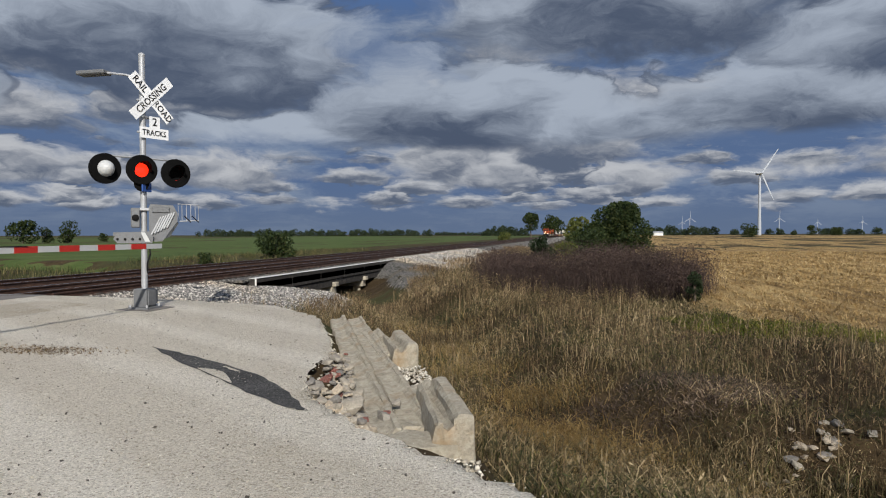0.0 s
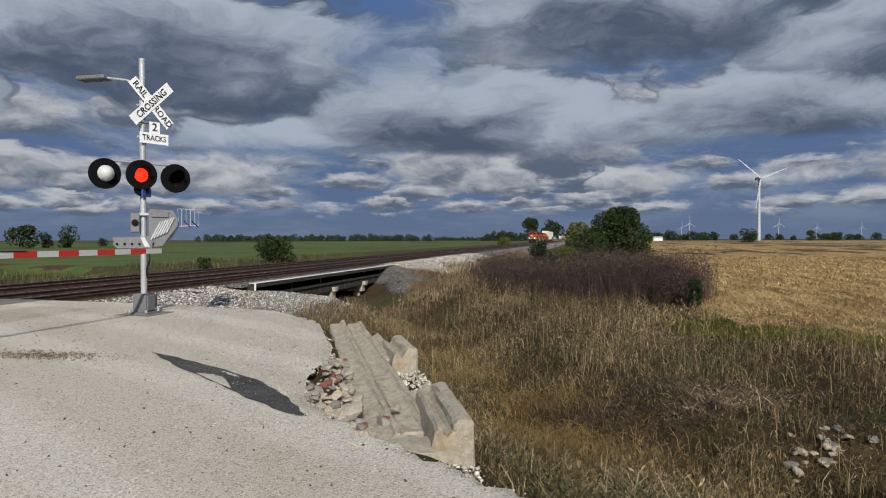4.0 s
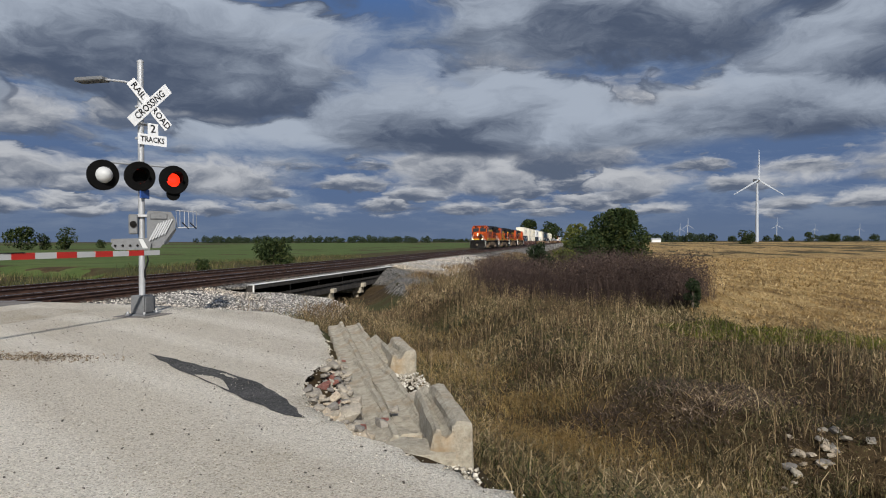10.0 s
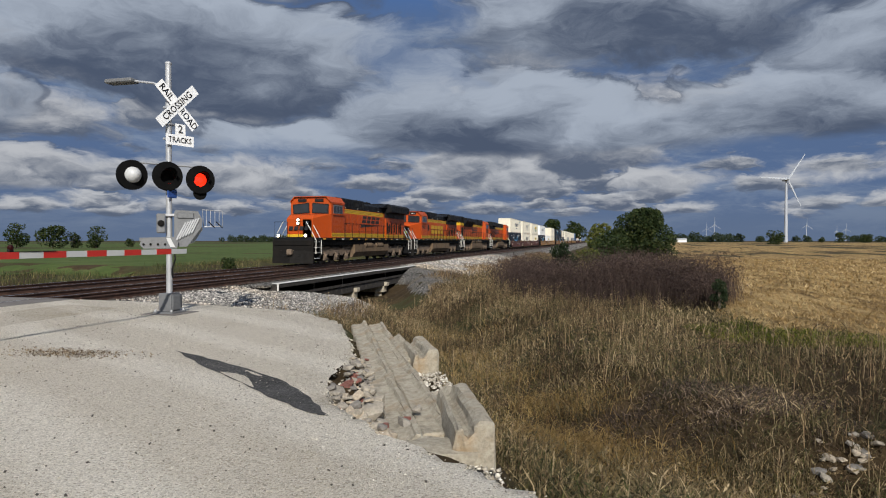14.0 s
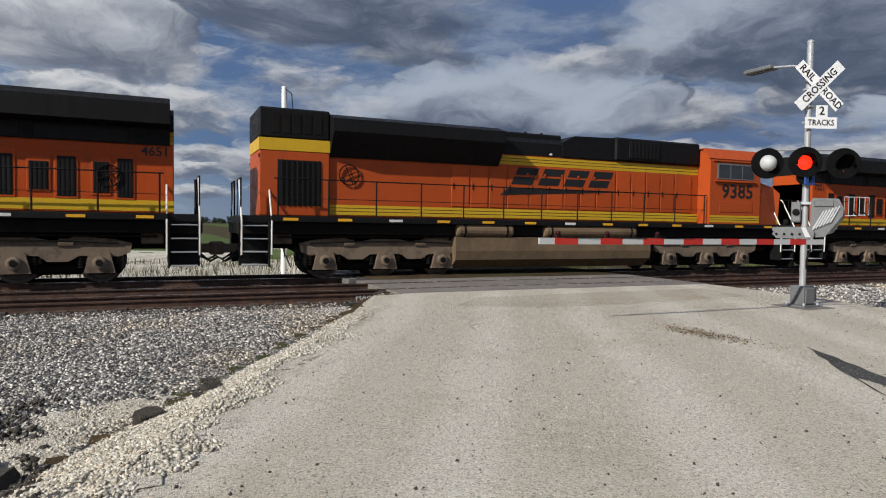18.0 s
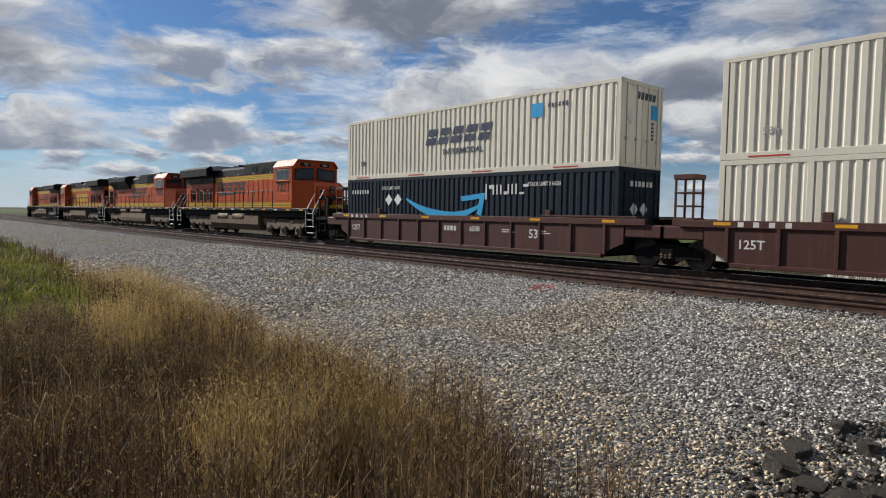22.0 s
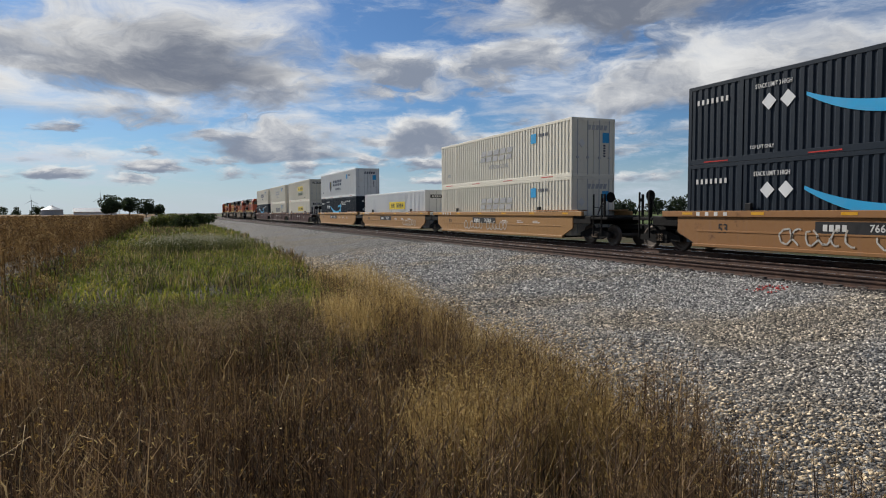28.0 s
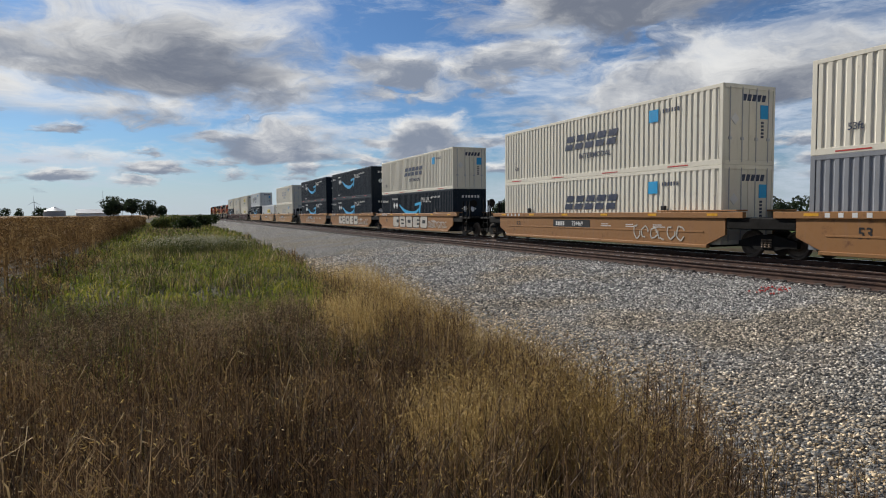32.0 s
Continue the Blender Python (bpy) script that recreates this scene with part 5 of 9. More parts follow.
def well_car(n, colour, number, first, last, label, tags=0):
    """One unit of an articulated well car, its container bay 16.4 m long; first and last say which ends carry their own coupler."""
    t = thing("well_car", label, "rail car", group="well cars of the freight train")
    B = 16.6   # bay length
    for s in (-1, 1):
        x0, x1 = s * 1.40, s * 1.52
        sd = part("side_sill", Mesh().prism([(-0.1, 0.75), (0.9, 0.30), (B - 0.9, 0.30), (B + 0.1, 0.75), (B + 0.1, 1.46), (-0.1, 1.46)], "x", s * 1.40, s * 1.47), colour, t, "deep steel side of the well")
        part("top_chord", Mesh().box((s * 1.36, -0.9, 1.34), (s * 1.53, B + 0.9, 1.56), 0.015), colour, sd)
        part("bottom_chord", Mesh().box((s * 1.36, 0.7, 0.24), (s * 1.53, B - 0.7, 0.36), 0.015), colour, sd)
        if colour == "brown":
            for k in range(12):
                y = 0.55 + k * (B - 1.2) / 11
                part("rib", Mesh().box((s * 1.47, y, 0.36), (s * 1.53, y + 0.10, 1.34), 0.01), colour, sd)
            lettering("capacity", "125T", 0.36, "marking", sd, facing(s * 1.474, 1.25 if s > 0 else 1.25, 0.88, "e" if s > 0 else "w"), label="white stencilled capacity")
        else:
            part("sill_ledge", Mesh().box((s * 1.47, 0.9, 0.80), (s * 1.485, B - 0.9, 0.86), 0.004), colour, sd)
        for k in range(6):
            y = 0.2 + k * (B - 0.9) / 5
            part("reflector", Mesh().box((s * 1.531, y, 1.42), (s * 1.535, y + 0.5, 1.51), 0), "reflector", sd, "amber reflective strip")
        for k in range(4):
            part("stencil", Mesh().box((s * 1.531, 0.9 + k * 0.42, 1.38), (s * 1.534, 1.06 + k * 0.42, 1.52), 0), "marking", sd)
        y = 12.9 if colour == "brown" else 2.1
        lettering("bay_length", "53", 0.46, "marking" if colour == "brown" else "letter", sd, facing(s * 1.476, y, 0.92, "e" if s > 0 else "w"), label="stencilled bay length")
        if number:
            bd = part("number_panel", Mesh().box((s * 1.471, B * 0.34 if colour != "brown" else B * 0.5, 0.84), (s * 1.480, B * 0.34 + 3.1 if colour != "brown" else B * 0.5 + 2.2, 1.22), 0), "letter" if colour != "brown" else colour, sd, "dark panel with the car number")
            ym = B * 0.34 + 2.1 if colour != "brown" else B * 0.5 + 1.5
            lettering("car_number", number, 0.30, "marking", bd, facing(s * 1.483, ym, 1.03, "e" if s > 0 else "w"), label="white stencilled car number")
            for k in range(4):
                part("mark_bar", Mesh().box((s * 1.480, ym - 1.85 + k * 0.2, 0.93), (s * 1.484, ym - 1.71 + k * 0.2, 1.13), 0), "marking", bd)
        rnd = random.Random(n * 7 + (s > 0))
        for k in range(3):
            part("data_block", Mesh().box((s * 1.471, 9.6 + k * 1.7, 0.95), (s * 1.475, 10.3 + k * 1.7, 0.985), 0).box((s * 1.471, 9.6 + k * 1.7, 1.03), (s * 1.475, 10.1 + k * 1.7, 1.065), 0), "marking", sd)
        # sprayed scrawls as loops of chalky paint
        for k in range(min(tags, 2)):
            m = Mesh()
            y, w = (12.2 + k * 1.9, 1.6) if tags == 3 else (4.6 + k * 3.1, 2.6) if tags > 1 else (12.0, 3.0)
            for q in range(6):
                a0 = y + q * w / 6
                pts = [(s * 1.484, a0 + 0.22 * math.cos(u) + 0.10 * rnd.random(), 0.74 + 0.25 * math.sin(u) * (0.7 + 0.5 * rnd.random())) for u in np.linspace(rnd.random() * 3, rnd.random() * 3 + 4.6, 8)]
                for p0, p1 in zip(pts[:-1], pts[1:]):
                    dy, dz = p1[1] - p0[1], p1[2] - p0[2]
                    ln = math.hypot(dy, dz) + 1e-6
                    ox, oz = -dz / ln * 0.028, dy / ln * 0.028
                    m.prism([(p0[1] - ox, p0[2] - oz), (p1[1] - ox, p1[2] - oz), (p1[1] + ox, p1[2] + oz), (p0[1] + ox, p0[2] + oz)], "x", p0[0], p0[0] + s * 0.004)
            part("spray_scrawl", m, "spray", sd, "pale sprayed scrawl")
        if tags == 3:
            for k in range(5):
                y, w, tall = 3.9 + k * 1.62 + 0.1 * rnd.random(), 1.5, 0.92 + 0.1 * rnd.random()
                lean = rnd.uniform(-0.12, 0.12)

                def glyph(y0, y1, z0, z1):
                    c = 0.16 * min(y1 - y0, z1 - z0)
                    ring = [(y0 + c, z0), (y1 - c, z0), (y1, z0 + c), (y1, z1 - c), (y1 - c, z1), (y0 + c, z1), (y0, z1 - c), (y0, z0 + c)]
                    return [(u + lean * (v - 0.8), v) for u, v in ring]

                bg = part("graffiti_outline", Mesh().prism(glyph(y, y + w, 0.40, 0.40 + tall), "x", s * 1.471, s * 1.488), "letter", sd, "black outline of sprayed paint")
                part("graffiti_fill", Mesh().prism(glyph(y + 0.045, y + w - 0.045, 0.445, 0.355 + tall), "x", s * 1.488, s * 1.492), "spray", bg, "pale sprayed fill")
                for q in range(1 + k % 2):
                    z = 0.66 + 0.30 * q if k % 2 else 0.78
                    part("graffiti_gap", Mesh().prism(glyph(y + 0.42 + (0.5 if k % 3 == 0 else 0.0), y + w - 0.38 + (0.32 if k % 3 == 0 else 0.0), z, z + (0.13 if k % 2 else 0.26)), "x", s * 1.492, s * 1.495), "letter", bg)
        part("guide", Mesh().box((s * 1.34, 3.0, 1.56), (s * 1.46, 3.25, 1.82), 0.02), colour if colour == "brown" else "black", sd)
        part("guide", Mesh().box((s * 1.34, B - 3.2, 1.56), (s * 1.46, B - 2.95, 1.82), 0.02), colour if colour == "brown" else "black", sd)
        part("end_walkway", Mesh().box((s * 0.95, B - 3.4, 1.58), (s * 1.50, B + 0.6, 1.64), 0.01), "rusttan" if colour != "brown" else "brown", t)
    if colour == "brown":
        rk = part("rack", Mesh().box((0.35, -1.35, 1.36), (1.05, -0.65, 1.62), 0.02), colour, t, "tall pierced steel rack for loose locks")
        for x in (0.38, 0.96):
            for y in (-1.32, -0.74):
                part("post", Mesh().box((x, y, 1.62), (x + 0.06, y + 0.06, 2.80), 0.006), colour, rk)
        part("rack_cap", Mesh().box((0.35, -1.35, 2.80), (1.05, -0.65, 2.95), 0.01), colour, rk)
        for z in (1.95, 2.36):
            part("shelf", Mesh().box((0.37, -1.33, z), (1.03, -0.67, z + 0.05), 0.006), colour, rk)
    part("floor", Mesh().box((-1.38, 0.6, 0.28), (1.38, B - 0.6, 0.36), 0.01), "frame", t)
    for y0, y1, end in ((-1.55, -0.1, first), (B + 0.1, B + 1.55, last)):
        part("end_bulkhead", Mesh().box((-1.45, min(y0, y1), 0.95), (1.45, max(y0, y1), 1.36), 0.04), colour if colour == "brown" else "frame", t)
    trucks = [(-1.45, True)] + ([(B + 1.45, True)] if last else [])
    for yc, _ in trucks:
        tr = part("truck", Mesh().box((-0.95, yc - 0.2, 0.45), (0.95, yc + 0.2, 0.80), 0.04), "frame", t, "two-axle freight truck")
        for dy in (-0.89, 0.89):
            wheelset(tr, yc + dy, 0.46)
        for s in (-1, 1):
            part("side_frame", Mesh().prism([(yc - 1.15, 0.36), (yc - 0.7, 0.36), (yc - 0.35, 0.26), (yc + 0.35, 0.26), (yc + 0.7, 0.36), (yc + 1.15, 0.36), (yc + 1.15, 0.56), (yc + 0.35, 0.78), (yc - 0.35, 0.78), (yc - 1.15, 0.56)], "x", s * 0.98, s * 1.14), "frame", tr)
            m = Mesh()
            for k in range(4):
                for q in (-0.14, 0.0, 0.14):
                    m.lathe((s * 1.14, yc + q, 0.34 + k * 0.08), (0, 0, 1), ((0, 0.05), (0.02, 0.065), (0.05, 0.065), (0.06, 0.05)), 8)
            part("spring_nest", m, "truck", tr)
    for y0, on, o in ((-1.55, first, -1), (B + 1.55, last, 1)):
        if on:
            part("end_platform", Mesh().box((-1.45, y0, 1.18), (1.45, y0 + o * 1.2, 1.30), 0.02), "frame", t)
            part("coupler", Mesh().box((-0.14, y0, 0.72), (0.14, y0 + o * 2.0, 0.98), 0.04), "frame", t)
            for s in (-1, 1):
                for a in (0.15, 0.75):
                    part("ladder_post", Mesh().box((s * 1.40, y0 + o * a, 0.45), (s * 1.47, y0 + o * (a + 0.06), 2.35), 0.01), "frame", t)
                for k in range(4):
                    part("rung", Mesh().tube([(s * 1.43, y0 + o * 0.15, 0.6 + k * 0.38), (s * 1.43, y0 + o * 0.8, 0.6 + k * 0.38)], 0.014, 5), "frame", t)
                part("corner_post", Mesh().box((s * 1.05, y0 + o * 0.5, 1.3), (s * 1.15, y0 + o * 0.6, 2.35), 0.01), "brown" if colour == "brown" else "frame", t)
                part("post_brace", Mesh().tube([(s * 1.1, y0 + o * 0.55, 2.3), (s * 1.1, y0 + o * 0.05, 1.4)], 0.03, 5), "frame", t)
            part("brake_wheel", Mesh().lathe((0.9, y0 + o * 0.7, 2.2), (0, o, 0), ((0, 0.22), (0.03, 0.25), (0.05, 0.22)), 14), "frame", t)
    return t


RIBBED = {}


def container(colour, graphics, label, length=16.15, high=2.90):
    """A corrugated container: its rear end faces +y."""
    t = thing("shipping_container", label, "container", group="containers on the well cars")
    W = 1.295
    key = (length, high, colour)
    if key not in RIBBED:
        pitch, deep = 0.295, 0.032
        n = int((length - 0.4) / pitch)
        prof = [(0.2, 0.0)]
        for i in range(n):
            y = 0.2 + i * (length - 0.4) / n
            w = (length - 0.4) / n
            prof += [(y + w * 0.46, 0.0), (y + w * 0.60, -deep), (y + w * 0.86, -deep), (y + w, 0.0)]
        m = Mesh()
        for s in (-1, 1):
            v = [(s * (W - 0.012 + d), y, z) for z in (0.20, high - 0.14) for y, d in prof]
            k = len(prof)
            m.add(v, [(i, i + 1, k + i + 1, k + i) for i in range(k - 1)])
        fr = Mesh()
        for y in (0.0, 2.35, length - 2.52, length - 0.17):
            for s in (-1, 1):
                fr.box((s * (W - 0.10), y, 0.0), (s * W, y + 0.17, high), 0.01)
        for s in (-1, 1):
            fr.box((s * (W - 0.08), 0, 0.0), (s * (W - 0.002), length, 0.20), 0.008)
            fr.box((s * (W - 0.08), 0, high - 0.14), (s * (W - 0.002), length, high - 0.002), 0.008)
        for y in (0.0, length - 0.10):
            fr.box((-W + 0.1, y, 0.0), (W - 0.1, y + 0.10, 0.16), 0.01)
            fr.box((-W + 0.1, y, high - 0.16), (W - 0.1, y + 0.10, high), 0.01)
        ro = Mesh().box((-W + 0.05, 0.05, high - 0.05), (W - 0.05, length - 0.05, high - 0.02), 0).box((-W + 0.05, 0.05, 0.1), (W - 0.05, length - 0.05, 0.16), 0)
        fe = Mesh()
        prof = [(-W + 0.1, 0.03)]
        for i in range(9):
            x, w = -W + 0.12 + i * (2 * W - 0.24) / 9, (2 * W - 0.24) / 9
            prof += [(x + w * 0.4, 0.03), (x + w * 0.5, 0.07), (x + w * 0.9, 0.07), (x + w, 0.03)]
        k = len(prof)
        fe.add([(x, y, z) for z in (0.15, high - 0.15) for x, y in prof], [(i, i + 1, k + i + 1, k + i) for i in range(k - 1)])
        dr = [Mesh().box((a, length - 0.06, 0.16), (b, length - 0.02, high - 0.16), 0.01) for a, b in ((-W + 0.11, -0.01), (0.01, W - 0.11))]
        lb = []
        for x in (-0.95, -0.35, 0.35, 0.95):
            lb.append(Mesh().tube([(x, length - 0.0, 0.1), (x, length - 0.0, high - 0.1)], 0.022, 6).box((x - 0.07, length - 0.03, 0.9), (x + 0.07, length + 0.03, 1.0), 0.01))
        RIBBED[key] = (m.data("corrugated_side", colour), fr.data("corner_frame", colour), ro.data("roof", colour), fe.data("front_end", colour), [q.data("door", colour) for q in dr], [q.data("locking_bar", "galv" if colour != "navy" else "navy") for q in lb])
    a, b, c, d, e, f = RIBBED[key]
    for nm, q in (("corrugated_side", a), ("corner_frame", b), ("roof", c), ("front_end", d), ("door", e[0]), ("door", e[1]), *(("locking_bar", q) for q in f)):
        piece(nm, q, t)
    L, H = length, high
    for s in (-1, 1):
        w = "e" if s > 0 else "w"
        x = s * (W + 0.004)

        def at(y):  # places count from the left of whoever looks at the side
            return y if s > 0 else L - y

        def slab(nm, outline, mat, lab=""):
            part(nm, Mesh().prism([(at(u), v) for u, v in outline], "x", x, x + s * 0.003), mat, t, lab)

        if graphics == "smile":
            up, dn = [], []
            for k in range(21):
                u = k / 20
                y = 4.9 + u * 4.7
                zc = 1.00 + (0.85 * (1 - u / 0.62) ** 2 if u < 0.62 else 0.50 * ((u - 0.62) / 0.38) ** 2)
                th = 0.06 + 0.30 * math.sin(math.pi * (0.08 + 0.80 * u)) ** 1.2
                dn.append((y, zc))
                up.append((y, zc + th))
            strip = Mesh()
            strip.add([(xx, at(u), v) for xx in (x, x + s * 0.003) for pair in zip(dn, up) for u, v in pair], [(2 * k + j * 42, 2 * k + 1 + j * 42, 2 * k + 3 + j * 42, 2 * k + 2 + j * 42) for k in range(20) for j in (0, 1)])
            part("smile_curve", strip, "swoosh", t, "sky-blue curved stripe")
            slab("arrow_head", [(8.55, 1.98), (10.0, 2.12), (9.78, 1.18), (9.52, 1.26), (9.66, 1.88), (8.62, 1.78)], "swoosh", "sky-blue arrow head")
            m = Mesh()
            for k, (wd, z0, z1) in enumerate(((0.10, 1.32, 1.95), (0.26, 1.75, 1.90), (0.10, 1.52, 1.90), (0.10, 1.52, 1.90), (0.10, 1.52, 1.90), (0.28, 1.52, 1.64), (0.10, 1.52, 1.92), (0.10, 1.52, 1.92), (0.10, 1.52, 1.92), (0.3, 1.52, 1.6), (0.3, 1.8, 1.9))):
                y = 10.0 + k * 0.2
                m.prism([(at(y), z0 + 0.52), (at(y + wd * 0.8), z0 + 0.52), (at(y + wd * 0.8), z1 + 0.52), (at(y), z1 + 0.52)], "x", x, x + s * 0.003)
            part("word_bars", m, "marking", t, "white bars in place of a word")
            for y in (3.55, 4.25):
                slab("placard", [(y - 0.28, 1.88), (y, 1.60), (y + 0.28, 1.88), (y, 2.16)], "white2", "white diamond placard")
            lettering("stack_note", "STACK LIMIT 3 HIGH", 0.21, "marking", t, facing(x, at(13.0), 2.40, w), squeeze=0.8)
            lettering("stack_note", "STACK LIMIT 3 HIGH", 0.21, "marking", t, facing(x, at(3.7), 2.42, w), squeeze=0.72)
            lettering("lift_words", "TOP LIFT ONLY", 0.17, "marking", t, facing(x, at(3.3), 0.42, w), squeeze=0.8)
            for k in range(7):
                m = Mesh().box((x, at(0.45 + k * 0.22), 2.18), (x + s * 0.003, at(0.55 + k * 0.22), 2.36), 0)
                part("code_bar", m, "marking", t)
        elif graphics in ("swift", "swift_faded", "swift_shield"):
            mat = "fadedlogo" if graphics == "swift_faded" else "logo"
            z, y0, sz = 1.35, 6.2, 0.62
            for q in range(5):
                for v, hh in ((0.0, 0.28), (0.37, 0.29)):
                    a0 = y0 + q * 0.82
                    slab("name_block", [(a0 + 0.35 * v, z + v), (a0 + 0.62 + 0.35 * v, z + v), (a0 + 0.62 + 0.35 * (v + hh), z + v + hh), (a0 + 0.35 * (v + hh), z + v + hh)], mat, "dark slanted block in place of a name")
            lettering("kind_word", "INTERMODAL", 0.34, mat, t, facing(x, at(8.6), 0.98, w), squeeze=1.15, label="grey lettering")
            if graphics == "swift_shield":
                slab("shield", [(4.6, 1.9), (5.5, 1.9), (5.5, 1.2), (5.1, 0.75), (4.6, 1.15)], "logo", "navy and gold shield")
                slab("shield_flash", [(5.0, 1.85), (5.45, 1.85), (5.45, 1.25), (5.12, 0.85)], "hunt")
            slab("sticker", [(12.3, 1.95), (12.85, 1.95), (12.85, 2.45), (12.3, 2.45)], "cyan", "cyan sticker")
            for k in range(6):
                m = Mesh().box((x, at(13.1 + k * 0.16), 2.24), (x + s * 0.003, at(13.18 + k * 0.16), 2.4), 0)
                part("code_bar", m, "logo", t)
            lettering("length_mark", "53ft", 0.3, mat, t, facing(x, at(1.4), 0.75, w))
        elif graphics == "hunt":
            slab("name_panel", [(7.6, 1.45), (11.6, 1.45), (11.6, 2.08), (7.6, 2.08)], "hunt", "yellow panel with black bars")
            m = Mesh()
            xx = x + s * 0.003
            for k in range(7):
                a0 = 8.15 + k * 0.46
                if k == 2:
                    continue
                m.box((xx, at(a0), 1.58), (xx + s * 0.003, at(a0 + 0.12), 1.95), 0).box((xx, at(a0 + 0.22), 1.58), (xx + s * 0.003, at(a0 + 0.34), 1.95), 0).box((xx, at(a0 + 0.1), 1.72), (xx + s * 0.003, at(a0 + 0.24), 1.82), 0)
            part("name_bars", m, "letter", t)
            lettering("kind_word", "Intermodal", 0.72, "teal", t, facing(x, at(9.6), 1.05, w), squeeze=1.0, label="green lettering")
            lettering("lift_words", "TOP LIFT ONLY", 0.17, "logo", t, facing(x, at(12.6), 0.42, w))
        elif graphics == "lime":
            slab("panel", [(2.6, 0.2), (3.1, 0.2), (3.1, 2.7), (2.6, 2.7)], "lime", "lime green upright band")
        if graphics != "plain":
            for k in range(4):
                part("reflex_tape", Mesh().box((x, 0.8 + k * 4.2, 0.06), (x + s * 0.003, 1.9 + k * 4.2, 0.10), 0), "redtape", t, "red reflective tape")
    # rear doors
    y = L + 0.003
    if graphics == "smile":
        m = Mesh()
        for k in range(6):
            m.box((-0.75 + k * 0.24, y - 0.02, H - 0.62), (-0.60 + k * 0.24, y, H - 0.44), 0)
        part("word_bars", m, "marking", t)
        for q in (-0.25, 0.35):
            part("placard", Mesh().prism([(q - 0.24, 1.5), (q, 1.26), (q + 0.24, 1.5), (q, 1.74)], "y", y - 0.02, y), "white2", t, "white diamond placard")
    elif graphics.startswith("swift"):
        m = Mesh()
        for k in range(5):
            m.prism([(0.2 - k * 0.24, H - 0.58), (0.36 - k * 0.24, H - 0.58), (0.30 - k * 0.24, H - 0.34), (0.14 - k * 0.24, H - 0.34)], "y", y - 0.02, y)
        part("name_bars", m, "logo" if graphics != "swift_faded" else "fadedlogo", t)
        part("sticker", Mesh().box((-0.95, y - 0.02, H - 1.2), (-0.55, y, H - 0.7), 0), "cyan", t, "cyan sticker")
        for k in range(5):
            m = Mesh().box((-0.72, y - 0.02, H - 1.9 + k * 0.13), (-0.60, y, H - 1.82 + k * 0.13), 0)
            part("code_bar", m, "logo", t)
        part("warning_diamond", Mesh().prism([(0.5, 1.65), (0.7, 1.43), (0.9, 1.65), (0.7, 1.87)], "y", y - 0.02, y), "marking", t)
    elif graphics == "hunt":
        part("name_panel", Mesh().box((-0.5, y - 0.02, H - 0.62), (0.85, y, H - 0.36), 0), "letter", t, "black panel with pale bars")
        m = Mesh()
        for k in range(6):
            m.box((-0.42 + k * 0.2, y, H - 0.56), (-0.30 + k * 0.2, y + 0.004, H - 0.42), 0)
        part("name_bars", m, "marking", t)
    return t


rolling(locomotive("", "wing", True, "orange and black diesel locomotive leading with lit headlights"), 0.2)
rolling(locomotive("4651", "wide", True, "orange diesel locomotive with bold yellow side capitals"), 22.9)
rolling(locomotive("9385", "flare", False, "faded orange diesel locomotive running cab last"), 45.45)
rolling(locomotive("7221", "wing", False, "clean orange diesel locomotive coupled cab to the cars"), 67.9)

CARS = (  # distance of the bay behind the head, car colour, number, place in its set, sprayed tags, lower and upper load
    (92.8, "brown", "6508", 0, 0, ("navy", "smile"), ("cream", "swift")),
    (112.3, "brown", "6508", 1, 0, ("cream", "swift"), ("cream", "swift_faded")),
    (131.8, "brown", "6508", 2, 0, ("cream", "hunt"), ("cream", "hunt")),
    (155.2, "tan", "767369", 0, 0, ("navy", "smile"), ("white2", "swift_shield")),
    (174.7, "tan", "767369", 1, 1, ("white2", "hunt"), None),
    (194.1, "tan", "767369", 2, 2, ("cream", "swift_faded"), ("cream", "swift_faded")),
    (217.9, "rusttan", "766151", 0, 2, ("navy", "smile"), ("navy", "smile")),
    (237.3, "rusttan", "768161", 1, 3, ("navy", "smile"), ("navy", "smile")),
    (256.8, "rusttan", "768161", 2, 3, ("navy", "smile"), ("cream", "swift")),
    (280.5, "rusttan", "724469", 0, 1, ("cream", "swift"), ("cream", "swift")),
    (300.1, "rusttan", "724469", 1, 0, ("grey", "lime"), ("cream", "swift")),
    (319.6, "rusttan", "724469", 2, 1, ("cream", "plain"), ("cream", "plain")),
    (343.4, "tan", "", 0, 0, ("grey", "plain"), ("cream", "plain")),
    (362.9, "tan", "", 1, 0, ("grey", "plain"), ("cream", "plain")),
    (382.4, "tan", "", 2, 0, ("blue", "plain"), ("blue", "plain")),
    (406.2, "brown", "", 0, 0, ("white2", "plain"), ("redbox", "plain")),
    (425.7, "brown", "", 1, 0, ("cream", "plain"), ("redbox", "plain")),
    (445.2, "brown", "", 2, 0, ("cream", "plain"), ("cream", "plain")),
    (469.0, "tan", "", 0, 0, ("blue", "plain"), ("cream", "plain")),
    (488.5, "tan", "", 1, 0, ("cream", "plain"), ("white2", "plain")),
)
KINDS = {"smile": "slate blue container with a sky-blue curved arrow", "swift": "off-white ribbed container with dark slanted bars", "swift_faded": "off-white ribbed container with a worn grey name", "swift_shield": "off-white container with a navy and gold shield", "hunt": "white ribbed container with a yellow panel", "lime": "grey ribbed container with a lime green band", "plain": "plain ribbed freight container"}
TINT = {"brown": "brown steel well car with white stencils", "tan": "tan steel well car with low walls", "rusttan": "rusty tan well car with sprayed scrawls"}
